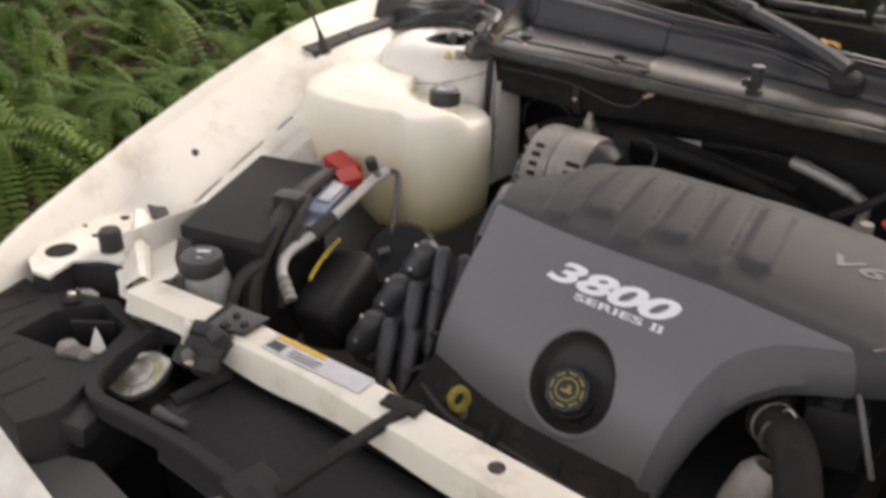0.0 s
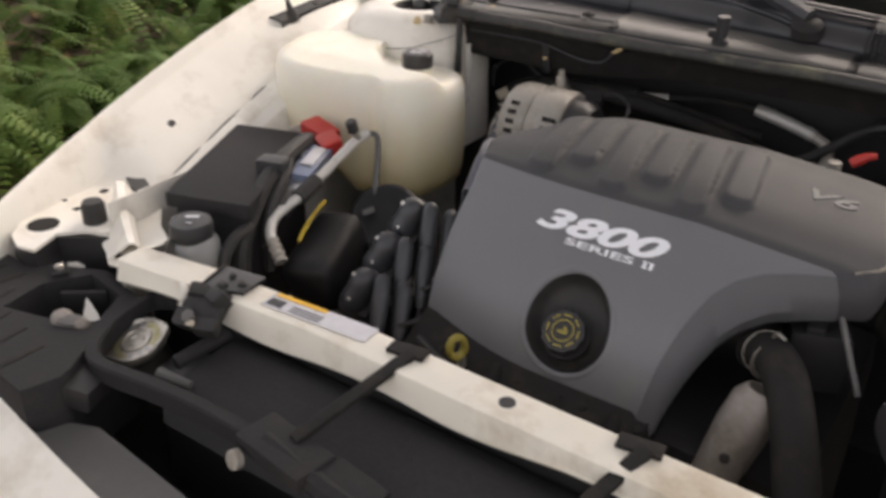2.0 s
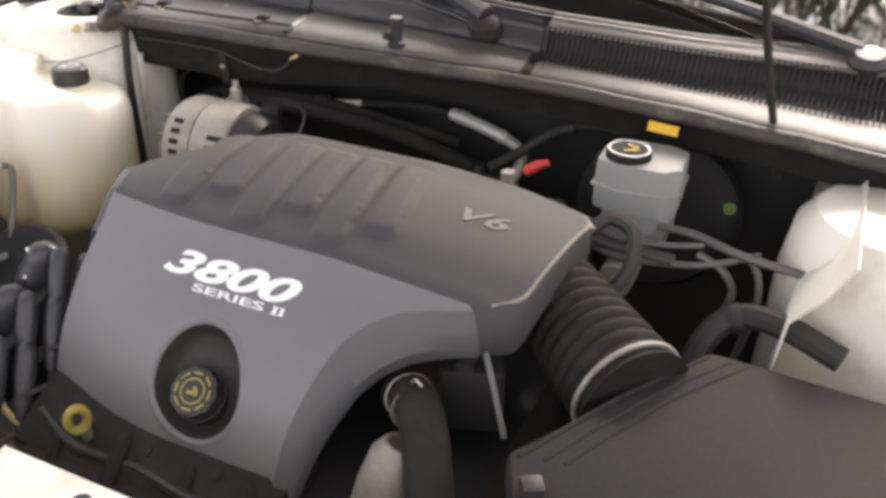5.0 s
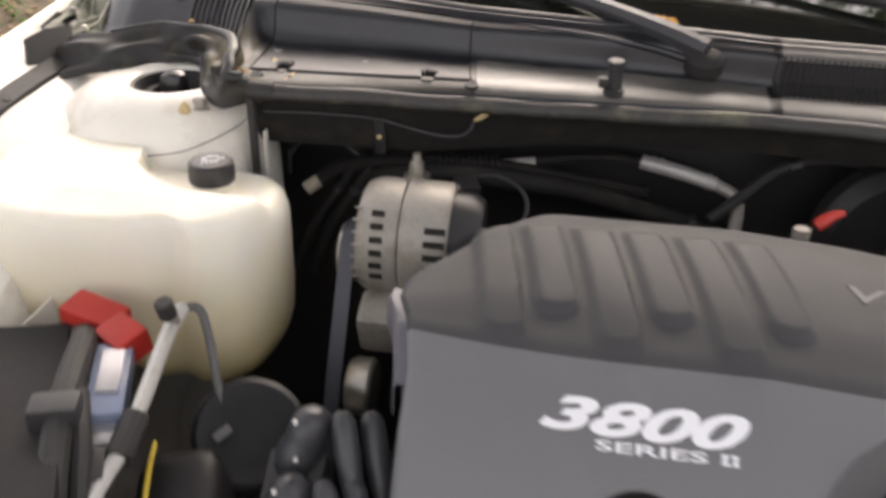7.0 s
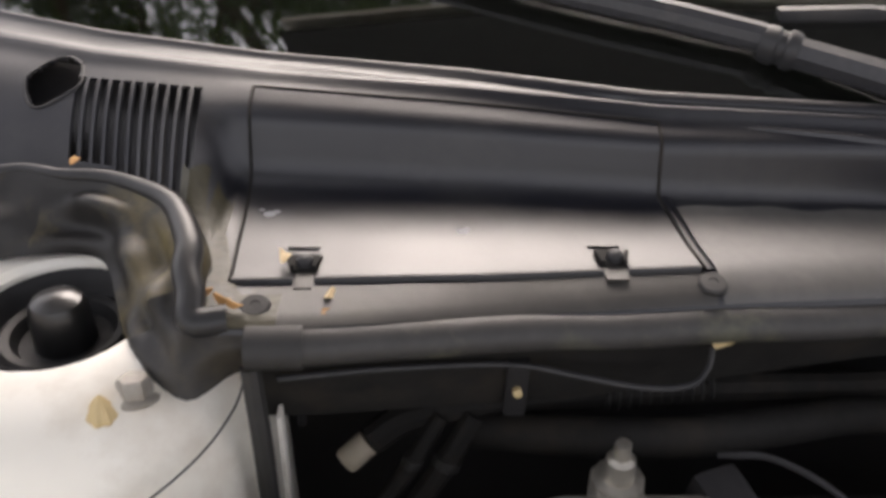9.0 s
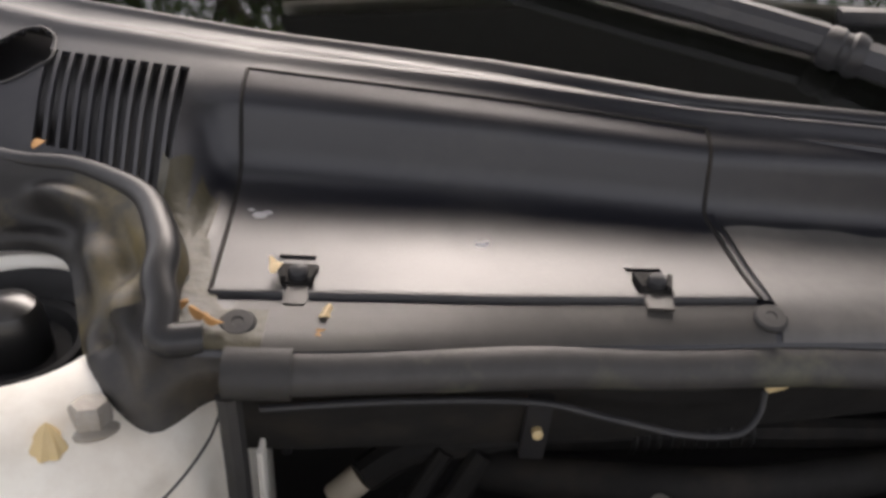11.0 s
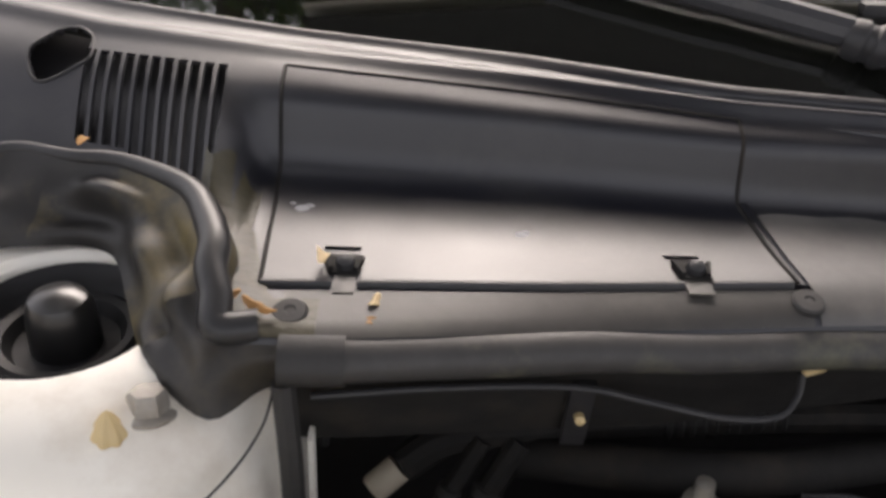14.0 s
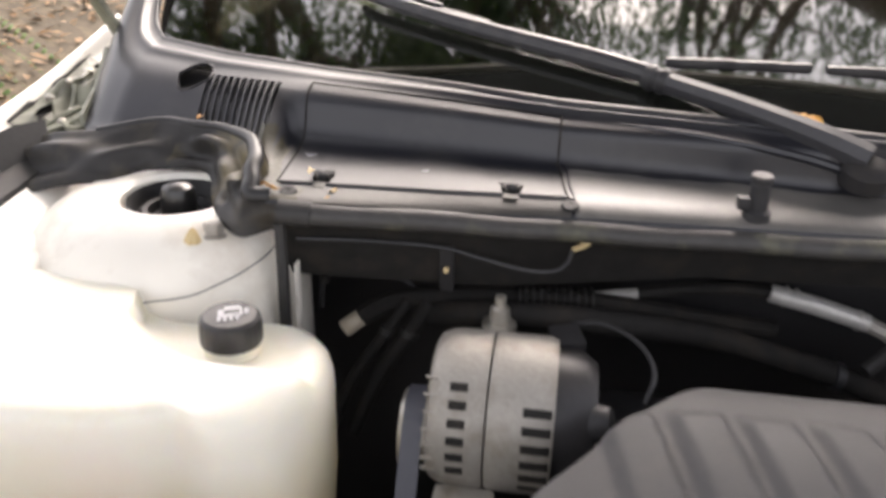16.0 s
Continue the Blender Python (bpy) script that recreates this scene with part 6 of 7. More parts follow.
part("pulley_disc", lathe([(0.0, -0.02), (0.05, -0.02), (0.056, -0.012), (0.056, 0.004), (0.05, 0.008), (0.03, 0.003), (0.014, 0.006), (0, 0.006)], 36, axis((-0.446, 0.492, 0.735), (0.25, -0.55, 0.8))), PIT, drum, "black pulley disc")
part("disc_label", box(0.018, 0.009, 0.0008, axis((-0.466, 0.475, 0.7475), (0.25, -0.55, 0.8), 30)), GREY, drum)
line = thing("coolant_line", (-0.53, 0.4, 0.74), "dull aluminium air-conditioning line", "pipe")
part("pipe", tube([(-0.529, 0.553, 0.832), (-0.530, 0.52, 0.825), (-0.524, 0.46, 0.809), (-0.520, 0.42, 0.799)], 0.0075, 10), PIPE, line)
part("lower_pipe", tube([(-0.519, 0.392, 0.790), (-0.524, 0.36, 0.780), (-0.524, 0.338, 0.772), (-0.516, 0.323, 0.763), (-0.507, 0.315, 0.754)], 0.0075, 10), PIPE, line)
part("sleeve", tube([(-0.520, 0.425, 0.801), (-0.519, 0.385, 0.788)], 0.0125, 10, 0), RUBBER, line)
fit_a, fit_b = Vector((-0.510, 0.317, 0.757)), Vector((-0.478, 0.304, 0.731))
part("fitting", lathe([(0.0, 0.0)] + [(0.0075 + 0.0022 * (k % 4 in (1, 2)), 0.004 + 0.0026 * k) for k in range(15)] + [(0.0, 0.041)], 14, axis(fit_a, fit_b - fit_a)), CAST, line, "ribbed end fitting")
part("fitting", lathe([(0.0, 0.0)] + [(0.0075 + 0.0022 * (k % 4 in (1, 2)), 0.003 + 0.0026 * k) for k in range(12)] + [(0.0, 0.034)], 14, axis((-0.560, 0.352, 0.742), (0.022, -0.012, -0.022))), PIPE, line)
part("valve_stub", tube([(-0.527, 0.530, 0.832), (-0.527, 0.520, 0.848)], 0.006, 8, 0), CAST, line)
part("valve_cap", lathe([(0.009, 0), (0.009, 0.017), (0.007, 0.019), (0, 0.019)], 14, axis((-0.527, 0.519, 0.846), (-0.05, -0.3, 1))), RUBBER, line, "black service cap")
part("return_pipe", tube([(-0.529, 0.553, 0.832), (-0.514, 0.557, 0.830), (-0.500, 0.542, 0.808), (-0.480, 0.508, 0.760), (-0.462, 0.476, 0.70)], 0.0045, 8), LINE, line)

# ---- ignition coils and leads ----
for i, (x, y, z) in enumerate(((-0.378, 0.462, 0.768), (-0.382, 0.408, 0.735), (-0.378, 0.352, 0.705))):
    coil = thing("ignition_coil", (x, y, z - 0.05), "dark grey ignition coil with two lead boots", "coil", "ignition coils")
    m = pose(x, y, z, -28, 12, -24)
    m = m @ pose(0, 0, -0.006)
    part("case", lathe([(0.0, -0.036), (0.010, -0.035), (0.017, -0.028), (0.020, -0.018), (0.0205, -0.006), (0.0190, 0.001), (0.0195, 0.008), (0.0195, 0.020), (0.017, 0.029), (0.010, 0.035), (0.0, 0.036)], 20, m @ Matrix.Diagonal((0.95, 1.15, 1.0, 1.0))), COIL, coil, "", 60)
    # bright metal dots put in for the two glints on each case
    for dx, dy, dz in ((-0.006, -0.0212, 0.022), (0.009, -0.0195, -0.008)):
        part("rivet", lathe([(0.0030, 0), (0.0023, 0.0016), (0, 0.0018)], 8, m @ pose(dx, dy, dz, 78)), ALU, coil)
    lead = thing("ignition_lead", (x + 0.04, y - 0.03, z - 0.06), "black ignition lead with a thick rubber boot", "cable", "ignition leads")
    for k, (ox, oy) in enumerate(((0.036, -0.012), (0.058, 0.006))):
        a = Vector((x + ox, y + oy + 0.012, z + 0.022 - 0.012 * k))
        b = Vector((x + ox + 0.020, y + oy - 0.030, z - 0.042 - 0.01 * k))
        part("boot", tube([a + Vector((-0.006, 0.006, -0.004)), a, a.lerp(b, 0.35), a.lerp(b, 0.75), b], [0.007, 0.0115, 0.0125, 0.0105, 0.007], 12, 4), COIL, lead, "moulded rubber boot")
        part("cable", tube([b, b + Vector((0.010, -0.02, -0.018)), b + Vector((0.025, -0.028, -0.012)), Vector((-0.285, y - 0.045 + 0.03 * k, z - 0.05))], 0.0036, 8), RUBBER, lead)
base = thing("coil_base", (-0.39, 0.40, 0.5), "black ignition module under the coils", "module")
part("module", box(0.055, 0.15, 0.05, pose(-0.385, 0.41, 0.692, 32, 0, 0), 0.008), BLACK, base)
part("bracket", box(0.05, 0.10, 0.4, pose(-0.36, 0.42, 0.48), 0.01), BLACK, base)
part("hose_lead", tube([(-0.33, 0.33, 0.66), (-0.30, 0.325, 0.65), (-0.27, 0.332, 0.645)], 0.004, 8), TAN, base)

# ---- alternator and belt ----
alt = thing("alternator", (-0.345, 0.775, 0.73), "weathered cast aluminium alternator with vent slots", "alternator")
am = axis((-0.398, 0.778, 0.812), (1, 0, 0))
part("front_housing", lathe([(0.0, 0.0), (0.058, 0.0), (0.064, 0.003), (0.0685, 0.012), (0.070, 0.020), (0.070, 0.046), (0.0685, 0.050), (0.0, 0.050)], 48, am), CAST, alt)
part("rear_housing", lathe([(0.0, 0.052), (0.0685, 0.052), (0.070, 0.056), (0.070, 0.100), (0.067, 0.107), (0.0, 0.108)], 48, am), CAST, alt)
part("rear_cover", lathe([(0.0, 0.107), (0.061, 0.107), (0.060, 0.128), (0.05, 0.142), (0.0, 0.143)], 36, am), BLACK, alt, "black plastic rear cover")
for k in range(0, 7):
    for x, w in ((-0.371, 0.015), (-0.305, 0.024)):
        if (k > 5 and x < -0.35) or (k < 1 and x > -0.35):
            continue
        tilt = radians(48 - 12.5 * k)
        d = Vector((0, -math.cos(tilt), math.sin(tilt)))
        p = Vector((x, 0.778, 0.812)) + 0.0695 * d
        turned = Matrix(((1, 0, 0), (0, -d.z, d.y), (0, d.y, d.z))).to_4x4()
        part("vent_slot", box(w, 0.0075, 0.003, Matrix.Translation(p) @ turned, 0.0008), GREASE, alt)
for k in range(7):
    tilt = radians(54 - 12.5 * k)
    d = Vector((0, -math.cos(tilt), math.sin(tilt)))
    part("cooling_fin", box(0.020, 0.0022, 0.003, Matrix.Translation(Vector((-0.390, 0.778, 0.812)) + 0.066 * d) @ Matrix(((1, 0, 0), (0, -d.z, d.y), (0, d.y, d.z))).to_4x4(), 0.0006), CAST, alt)
part("stud_nut", lathe([(0.016, 0), (0.016, 0.006), (0.010, 0.008), (0.009, 0.022), (0.0055, 0.024), (0.005, 0.034), (0, 0.035)], 12, pose(-0.347, 0.835, 0.862)), STEEL, alt, "plated mounting stud and nut")
part("mount_ear", box(0.03, 0.03, 0.05, pose(-0.347, 0.832, 0.842), 0.006), CAST, alt)
part("lower_bracket", box(0.055, 0.05, 0.06, pose(-0.362, 0.712, 0.732, 20), 0.010), CAST, alt, "cast lower bracket")
part("tensioner", lathe([(0.0, 0), (0.03, 0), (0.034, 0.006), (0.034, 0.026), (0.03, 0.03), (0, 0.03)], 28, axis((-0.392, 0.66, 0.675), (1, 0, 0))), STEEL, alt, "steel idler pulley")
part("terminal_boot", lathe([(0.016, 0), (0.017, 0.008), (0.012, 0.020), (0, 0.021)], 14, axis((-0.262, 0.745, 0.832), (1, -0.2, 0.3))), SATIN, alt)
part("cable", tube([(-0.28, 0.86, 0.86), (-0.25, 0.85, 0.868), (-0.22, 0.82, 0.868), (-0.208, 0.79, 0.858), (-0.215, 0.77, 0.84)], 0.0024, 8), BLACK, alt)
part("plug", box(0.03, 0.03, 0.026, pose(-0.285, 0.83, 0.855, 10, 0, 20), 0.006), BLACK, alt)
belt = thing("drive_belt", (-0.415, 0.68, 0.6), "grey ribbed drive belt on its pulley", "belt")
bm = skin([[(x, y, z) for x in (-0.421, -0.403)] for y, z in ((0.790, 0.822), (0.772, 0.826), (0.755, 0.822), (0.742, 0.810), (0.728, 0.785), (0.66, 0.675), (0.60, 0.56))])
part("belt", thick(bm, 0.004), PULLEY, belt)
part("pulley", lathe([(0.0, 0), (0.034, 0), (0.036, 0.004), (0.036, 0.022), (0.034, 0.026), (0, 0.026)], 28, axis((-0.425, 0.772, 0.788), (1, 0, 0))), STEEL, belt)

# ---- hoses on the firewall ----
RING = [(-0.55, 0.95, 0.80), (-0.545, 0.95, 0.835), (-0.515, 0.95, 0.856), (-0.48, 0.95, 0.855), (-0.45, 0.95, 0.838), (-0.43, 0.95, 0.83)]
heat = thing("heater_hose", (-0.2, 0.95, 0.8), "black heater hose with a pale plug along the firewall", "hose")
part("hose", tube([(-0.498, 0.928, 0.806), (-0.47, 0.935, 0.822), (-0.42, 0.935, 0.834), (-0.34, 0.938, 0.840), (-0.25, 0.948, 0.836), (-0.12, 0.985, 0.806), (-0.06, 1.01, 0.79)], 0.0115, 10), GREASE, heat)
part("pale_plug", lathe([(0.0, 0), (0.0085, 0.0), (0.0098, 0.002), (0.0098, 0.022), (0.0, 0.023)], 16, axis((-0.517, 0.918, 0.793), (0.019, 0.010, 0.0135))), PLUG, heat, "pale plastic plug")
for k in range(11):
    part("corrugation", lathe([(0.012, -0.002), (0.014, 0), (0.012, 0.002)], 14, axis((-0.335 + 0.0075 * k, 0.9385 + 0.0009 * k, 0.840), (1, 0.1, 0))), RUBBER, heat)
wire = thing("cable_loop", (-0.5, 0.95, 0.82), "thin black cable looped behind the heater hose", "cable")
part("loop", tube(RING, 0.0032, 8), SATIN, wire)
part("tie", lathe([(0.005, -0.004), (0.006, 0), (0.005, 0.004)], 10, axis(RING[1], (0.3, 0, 1))), RUBBER, wire)
for dx, r in ((0.0, 0.0085), (-0.024, 0.006)):
    drop = thing("drain_hose", (-0.46, 0.9, 0.75), "black hose dropping beside the strut tower", "hose", "drain hoses")
    part("hose", tube([(-0.425 + dx, 0.925, 0.832), (-0.445 + dx, 0.912, 0.80), (-0.475 + dx, 0.895, 0.755), (-0.50 + dx, 0.88, 0.69)], r, 10), GREASE, drop)
    part("clip", lathe([(r + 0.0005, -0.004), (r + 0.002, -0.003), (r + 0.002, 0.003), (r + 0.0005, 0.004)], 14, axis((-0.445 + dx, 0.912, 0.80), (0.4, 0.3, 1))), RUBBER, drop)
pipe = thing("refrigerant_pipe", (0, 0.98, 0.8), "silver pipe joint along the firewall", "pipe")
part("joint", tube([(-0.070, 1.004, 0.838), (-0.02, 0.997, 0.830), (0.03, 0.988, 0.820)], [0.0102, 0.0106, 0.0098], 12), PIPE, pipe, "bright aluminium joint")
for p in ((-0.055, 1.003, 0.836), (-0.045, 1.002, 0.835), (0.02, 0.990, 0.822)):
    part("crimp_ring", lathe([(0.0104, -0.002), (0.0118, -0.001), (0.0118, 0.001), (0.0104, 0.002)], 14, axis(p, (1, -0.15, -0.18))), PIPE, pipe)
part("line", tube([(0.03, 0.988, 0.820), (0.058, 0.975, 0.805), (0.055, 0.94, 0.765)], 0.009, 8), CAST, pipe)
part("line", tube([(-0.07, 1.004, 0.838), (-0.11, 0.998, 0.842), (-0.16, 0.988, 0.842), (-0.212, 0.975, 0.838)], 0.007, 8), GREASE, pipe)
part("sleeve", tube([(-0.288, 0.955, 0.832), (-0.25, 0.965, 0.836), (-0.212, 0.975, 0.838)], [0.0055, 0.0062, 0.0062], 10), PIPE, pipe, "short bright crimped sleeve")
part("line", tube([(-0.288, 0.955, 0.832), (-0.33, 0.952, 0.824), (-0.40, 0.96, 0.805)], 0.006, 8), GREASE, pipe)
hose = thing("vacuum_hose", (0, 0.88, 0.8), "thick black hose crossing behind the engine cover", "hose")
part("hose", tube([(-0.43, 0.93, 0.815), (-0.37, 0.90, 0.838), (-0.30, 0.885, 0.850), (-0.22, 0.91, 0.836), (-0.14, 0.945, 0.812), (-0.06, 0.955, 0.788), (0.01, 0.955, 0.770), (0.08, 0.93, 0.75)], 0.0135, 12), GREASE, hose)
part("clamp", lathe([(0.014, -0.005), (0.0155, -0.004), (0.0155, 0.004), (0.014, 0.005)], 16, axis((0.0, 0.955, 0.772), (1, 0, -0.22))), SATIN, hose)
hose = thing("vacuum_hose", (0.05, 0.85, 0.78), "thin black hose rising to the firewall", "hose")
part("hose", tube([(0.02, 0.94, 0.79), (0.06, 0.965, 0.815), (0.10, 0.985, 0.845), (0.15, 0.99, 0.865), (0.22, 0.985, 0.868), (0.30, 0.975, 0.86)], 0.0075, 10), RUBBER, hose)
part("elbow", lathe([(0.008, -0.008), (0.0105, -0.007), (0.0105, 0.007), (0.008, 0.008)], 14, axis((0.125, 0.988, 0.856), (1, 0, 0.4))), BLACK, hose)
junk = thing("rear_valve_cover", (0, 0.85, 0.7), "dark rear bank of the engine", "engine part")
part("casting", box(0.45, 0.12, 0.10, pose(-0.02, 0.86, 0.72, -20), 0.02), BLACK, junk)
for k in range(4):
    part("boss", lathe([(0.014, 0), (0.014, 0.05), (0, 0.052)], 12, pose(-0.14 + 0.1 * k, 0.83, 0.765)), RUBBER, junk)
clip = thing("red_clip", (0.14, 0.82, 0.84), "red plastic clip on a hose", "clip")
bm = tube([(0.118, 0.814, 0.856), (0.126, 0.817, 0.862), (0.136, 0.821, 0.868), (0.147, 0.823, 0.871)], [0.007, 0.0078, 0.006, 0.004], 8)
part("clip", bm, RED, clip)
part("nut", lathe([(0.010, 0), (0.010, 0.014), (0, 0.015)], 6, pose(0.10, 0.80, 0.845)), CAST, clip)

# ---- brake fluid reservoir ----
brake = thing("brake_reservoir", (0.265, 0.835, 0.78), "cloudy white brake fluid reservoir with a black cap", "reservoir")
bm = prism([(0.213, 0.800), (0.245, 0.788), (0.300, 0.795), (0.316, 0.812), (0.314, 0.872), (0.290, 0.884), (0.235, 0.880), (0.213, 0.862)], 0.836, 0.902, 0.007)
part("bowl", bm, CLEAR, brake)
part("seam", prism([(0.210, 0.797), (0.245, 0.785), (0.302, 0.792), (0.319, 0.811), (0.317, 0.874), (0.291, 0.887), (0.234, 0.883), (0.210, 0.864)], 0.866, 0.870, 0.001), CLEAR, brake)
bm = box(0.085, 0.06, 0.040, pose(0.268, 0.83, 0.820), 0.008)
part("lower_bowl", bm, CLEAR, brake)
bc = part("cap", lathe([(0.025, 0.896), (0.028, 0.900), (0.028, 0.907), (0.026, 0.912), (0.0, 0.913)], 28, pose(0.247, 0.822, 0)), GREASE, brake, "black screw cap with yellow print")
bm = None
for k in range(3):
    bm = box(0.018, 0.004, 0.0006, pose(0.247, 0.822, 0.9135, 0, 0, 60 * k + 30) @ pose(0, -0.007, 0), bm=bm)
part("symbol_print", bm, YELLOW, bc)
part("cap_rim", ring(0.0235, 0.0262, 0.9115, 0.0012, pose(0.247, 0.822, 0)), LABEL, bc, "worn pale rim")
part("pale_label", box(0.03, 0.002, 0.014, pose(0.29, 0.772, 0.795, -20), 0.001), MARK_CAP, brake)
master = thing("brake_master_cylinder", (0.26, 0.85, 0.72), "cast brake master cylinder with steel lines", "cylinder")
part("body", tube([(0.265, 0.75, 0.765), (0.265, 0.95, 0.775)], 0.022, 14, 0), CAST, master)
part("booster", lathe([(0.0, 0), (0.10, 0.0), (0.115, 0.02), (0.115, 0.05), (0, 0.05)], 36, axis((0.27, 0.93, 0.77), (0, 1, 0))), BLACK, master, "black brake booster drum")
for p, r in (([(0.30, 0.80, 0.828), (0.345, 0.79, 0.832), (0.40, 0.765, 0.832), (0.46, 0.76, 0.828), (0.52, 0.77, 0.82)], 0.0055), ([(0.205, 0.785, 0.795), (0.26, 0.765, 0.793), (0.33, 0.765, 0.80), (0.375, 0.765, 0.812), (0.425, 0.775, 0.832)], 0.0048),
             ([(0.355, 0.77, 0.818), (0.385, 0.765, 0.808), (0.402, 0.762, 0.785), (0.398, 0.755, 0.755), (0.385, 0.745, 0.70), (0.37, 0.73, 0.64)], 0.0050), ([(0.41, 0.77, 0.832), (0.428, 0.76, 0.81), (0.432, 0.75, 0.77), (0.42, 0.735, 0.70)], 0.0045),
             ([(0.215, 0.79, 0.822), (0.25, 0.772, 0.816), (0.31, 0.772, 0.818), (0.36, 0.78, 0.826)], 0.0042)):
    part("brake_line", tube(p, r, 8), LINE, master, "grey plated brake line")
part("line_bracket", box(0.11, 0.018, 0.010, pose(0.275, 0.772, 0.803, 10, 0, -6), 0.003), LINE, master)
part("tag", box(0.040, 0.003, 0.013, pose(0.272, 0.892, 0.918, -20, 0, -8), 0.001), ORANGE, master, "amber warning tag")
part("green_plug", lathe([(0.008, 0), (0.008, 0.012), (0, 0.012)], 10, axis((0.376, 0.84, 0.851), (0, -1, 0.5))), FERN, master)

# ---- air intake ----
air = thing("air_filter_box", (0.42, 0.4, 0.6), "black plastic air filter box with a ribbed edge", "air box")
part("lower_case", prism([(0.285, 0.39), (0.36, 0.24), (0.78, 0.22), (0.78, 0.58), (0.42, 0.60)], 0.55, 0.755, 0.012), BLACK, air)
lid = part("lid", prism([(0.262, 0.385), (0.345, 0.20), (0.87, 0.20), (0.87, 0.60), (0.40, 0.625)], 0.745, 0.788, 0.014), DULL, air, "dull black lid")
for d in (0.0, 0.022, 0.04):
    part("lid_rib", tube([(0.275 + d, 0.382 + d * 0.2, 0.7865), (0.335 + d, 0.505 + d * 0.2, 0.7875), (0.402 + d, 0.612, 0.786)], 0.003, 8, 2), DULL, lid)
part("snap_tab", box(0.02, 0.02, 0.02, pose(0.30, 0.345, 0.79, 0, 0, 30), 0.004), BLACK, air)
duct = thing("intake_duct", (0.27, 0.58, 0.74), "black corrugated intake duct with a bright clamp", "duct")
a, b = Vector((0.215, 0.655, 0.785)), Vector((0.345, 0.535, 0.765))
prof = []
for k in range(91):
    prof.append((0.052 + 0.0055 * abs(math.sin(math.pi * 9.5 * k / 90)) + 0.006 * k / 90, (b - a).length * k / 90))
part("bellows", lathe([(0.0, 0.0), *prof, (0.0, (b - a).length)], 32, axis(a, b - a)), GREASE, duct)
part("clamp", lathe([(0.0635, 0), (0.0642, 0.001), (0.0642, 0.004), (0.0635, 0.005)], 36, axis(a.lerp(b, 0.90), b - a)), CAST, duct, "bright steel hose clamp")
part("elbow", tube([(0.215, 0.655, 0.785), (0.17, 0.69, 0.79), (0.14, 0.72, 0.78)], 0.05, 16, 4), BLACK, duct)
part("side_tube", tube([(0.235, 0.72, 0.845), (0.255, 0.735, 0.858), (0.285, 0.725, 0.85), (0.292, 0.69, 0.825), (0.28, 0.665, 0.80)], 0.009, 8), RUBBER, duct)
part("fitting", lathe([(0.010, 0), (0.010, 0.02), (0, 0.021)], 12, axis((0.225, 0.712, 0.838), (0.3, 0.2, 0.6))), STEEL, duct)
up = thing("radiator_hose", (0.17, 0.4, 0.6), "black upper radiator hose bending down to the radiator", "hose")
part("hose", tube([(0.118, 0.462, 0.745), (0.140, 0.445, 0.758), (0.165, 0.415, 0.755), (0.19, 0.375, 0.73), (0.215, 0.33, 0.69), (0.24, 0.27, 0.65), (0.26, 0.2, 0.60)], 0.024, 14), GREASE, up)
for k, tilt in ((0.0, 0.25), (0.35, -0.1)):
    part("clip", lathe([(0.0245, -0.001), (0.0262, -0.0008), (0.0262, 0.0008), (0.0245, 0.001)], 24, axis(Vector((0.132, 0.452, 0.753)).lerp(Vector((0.165, 0.415, 0.755)), k), (0.026, -0.026 - 0.03 * tilt, 0.004 + 0.03 * tilt))), STEEL, up, "spring hose clip")
part("clip_ear", tube([(0.140, 0.440, 0.783), (0.146, 0.436, 0.791), (0.155, 0.432, 0.789)], 0.0017, 6, 3), STEEL, up, "spring hose clip")
brk = thing("duct_bracket", (0.2, 0.48, 0.70), "grey steel brace beside the intake duct", "bracket")
m, length = between((0.193, 0.500, 0.803), (0.236, 0.455, 0.735))
part("brace", box(0.006, 0.004, length, m, 0.001), GREY, brk)
part("throttle_body", box(0.07, 0.07, 0.08, pose(0.17, 0.53, 0.73, 0, 0, 20), 0.012), BLACK, brk)
part("oily_flange", box(0.02, 0.04, 0.012, pose(0.17, 0.515, 0.775, 10, 0, 10), 0.004), RUBBER, brk)
side = thing("side_hose", (0.42, 0.68, 0.7), "black hose with a clamp beside the white tower", "hose")
part("hose", tube([(0.37, 0.64, 0.70), (0.39, 0.69, 0.76), (0.42, 0.71, 0.785), (0.47, 0.70, 0.79), (0.53, 0.68, 0.78)], 0.015, 10), RUBBER, side)
part("clamp", lathe([(0.017, 0), (0.018, 0.002), (0.018, 0.01), (0.017, 0.012)], 16, axis((0.41, 0.706, 0.78), (1, 0.3, 0.4))), RUBBER, side)
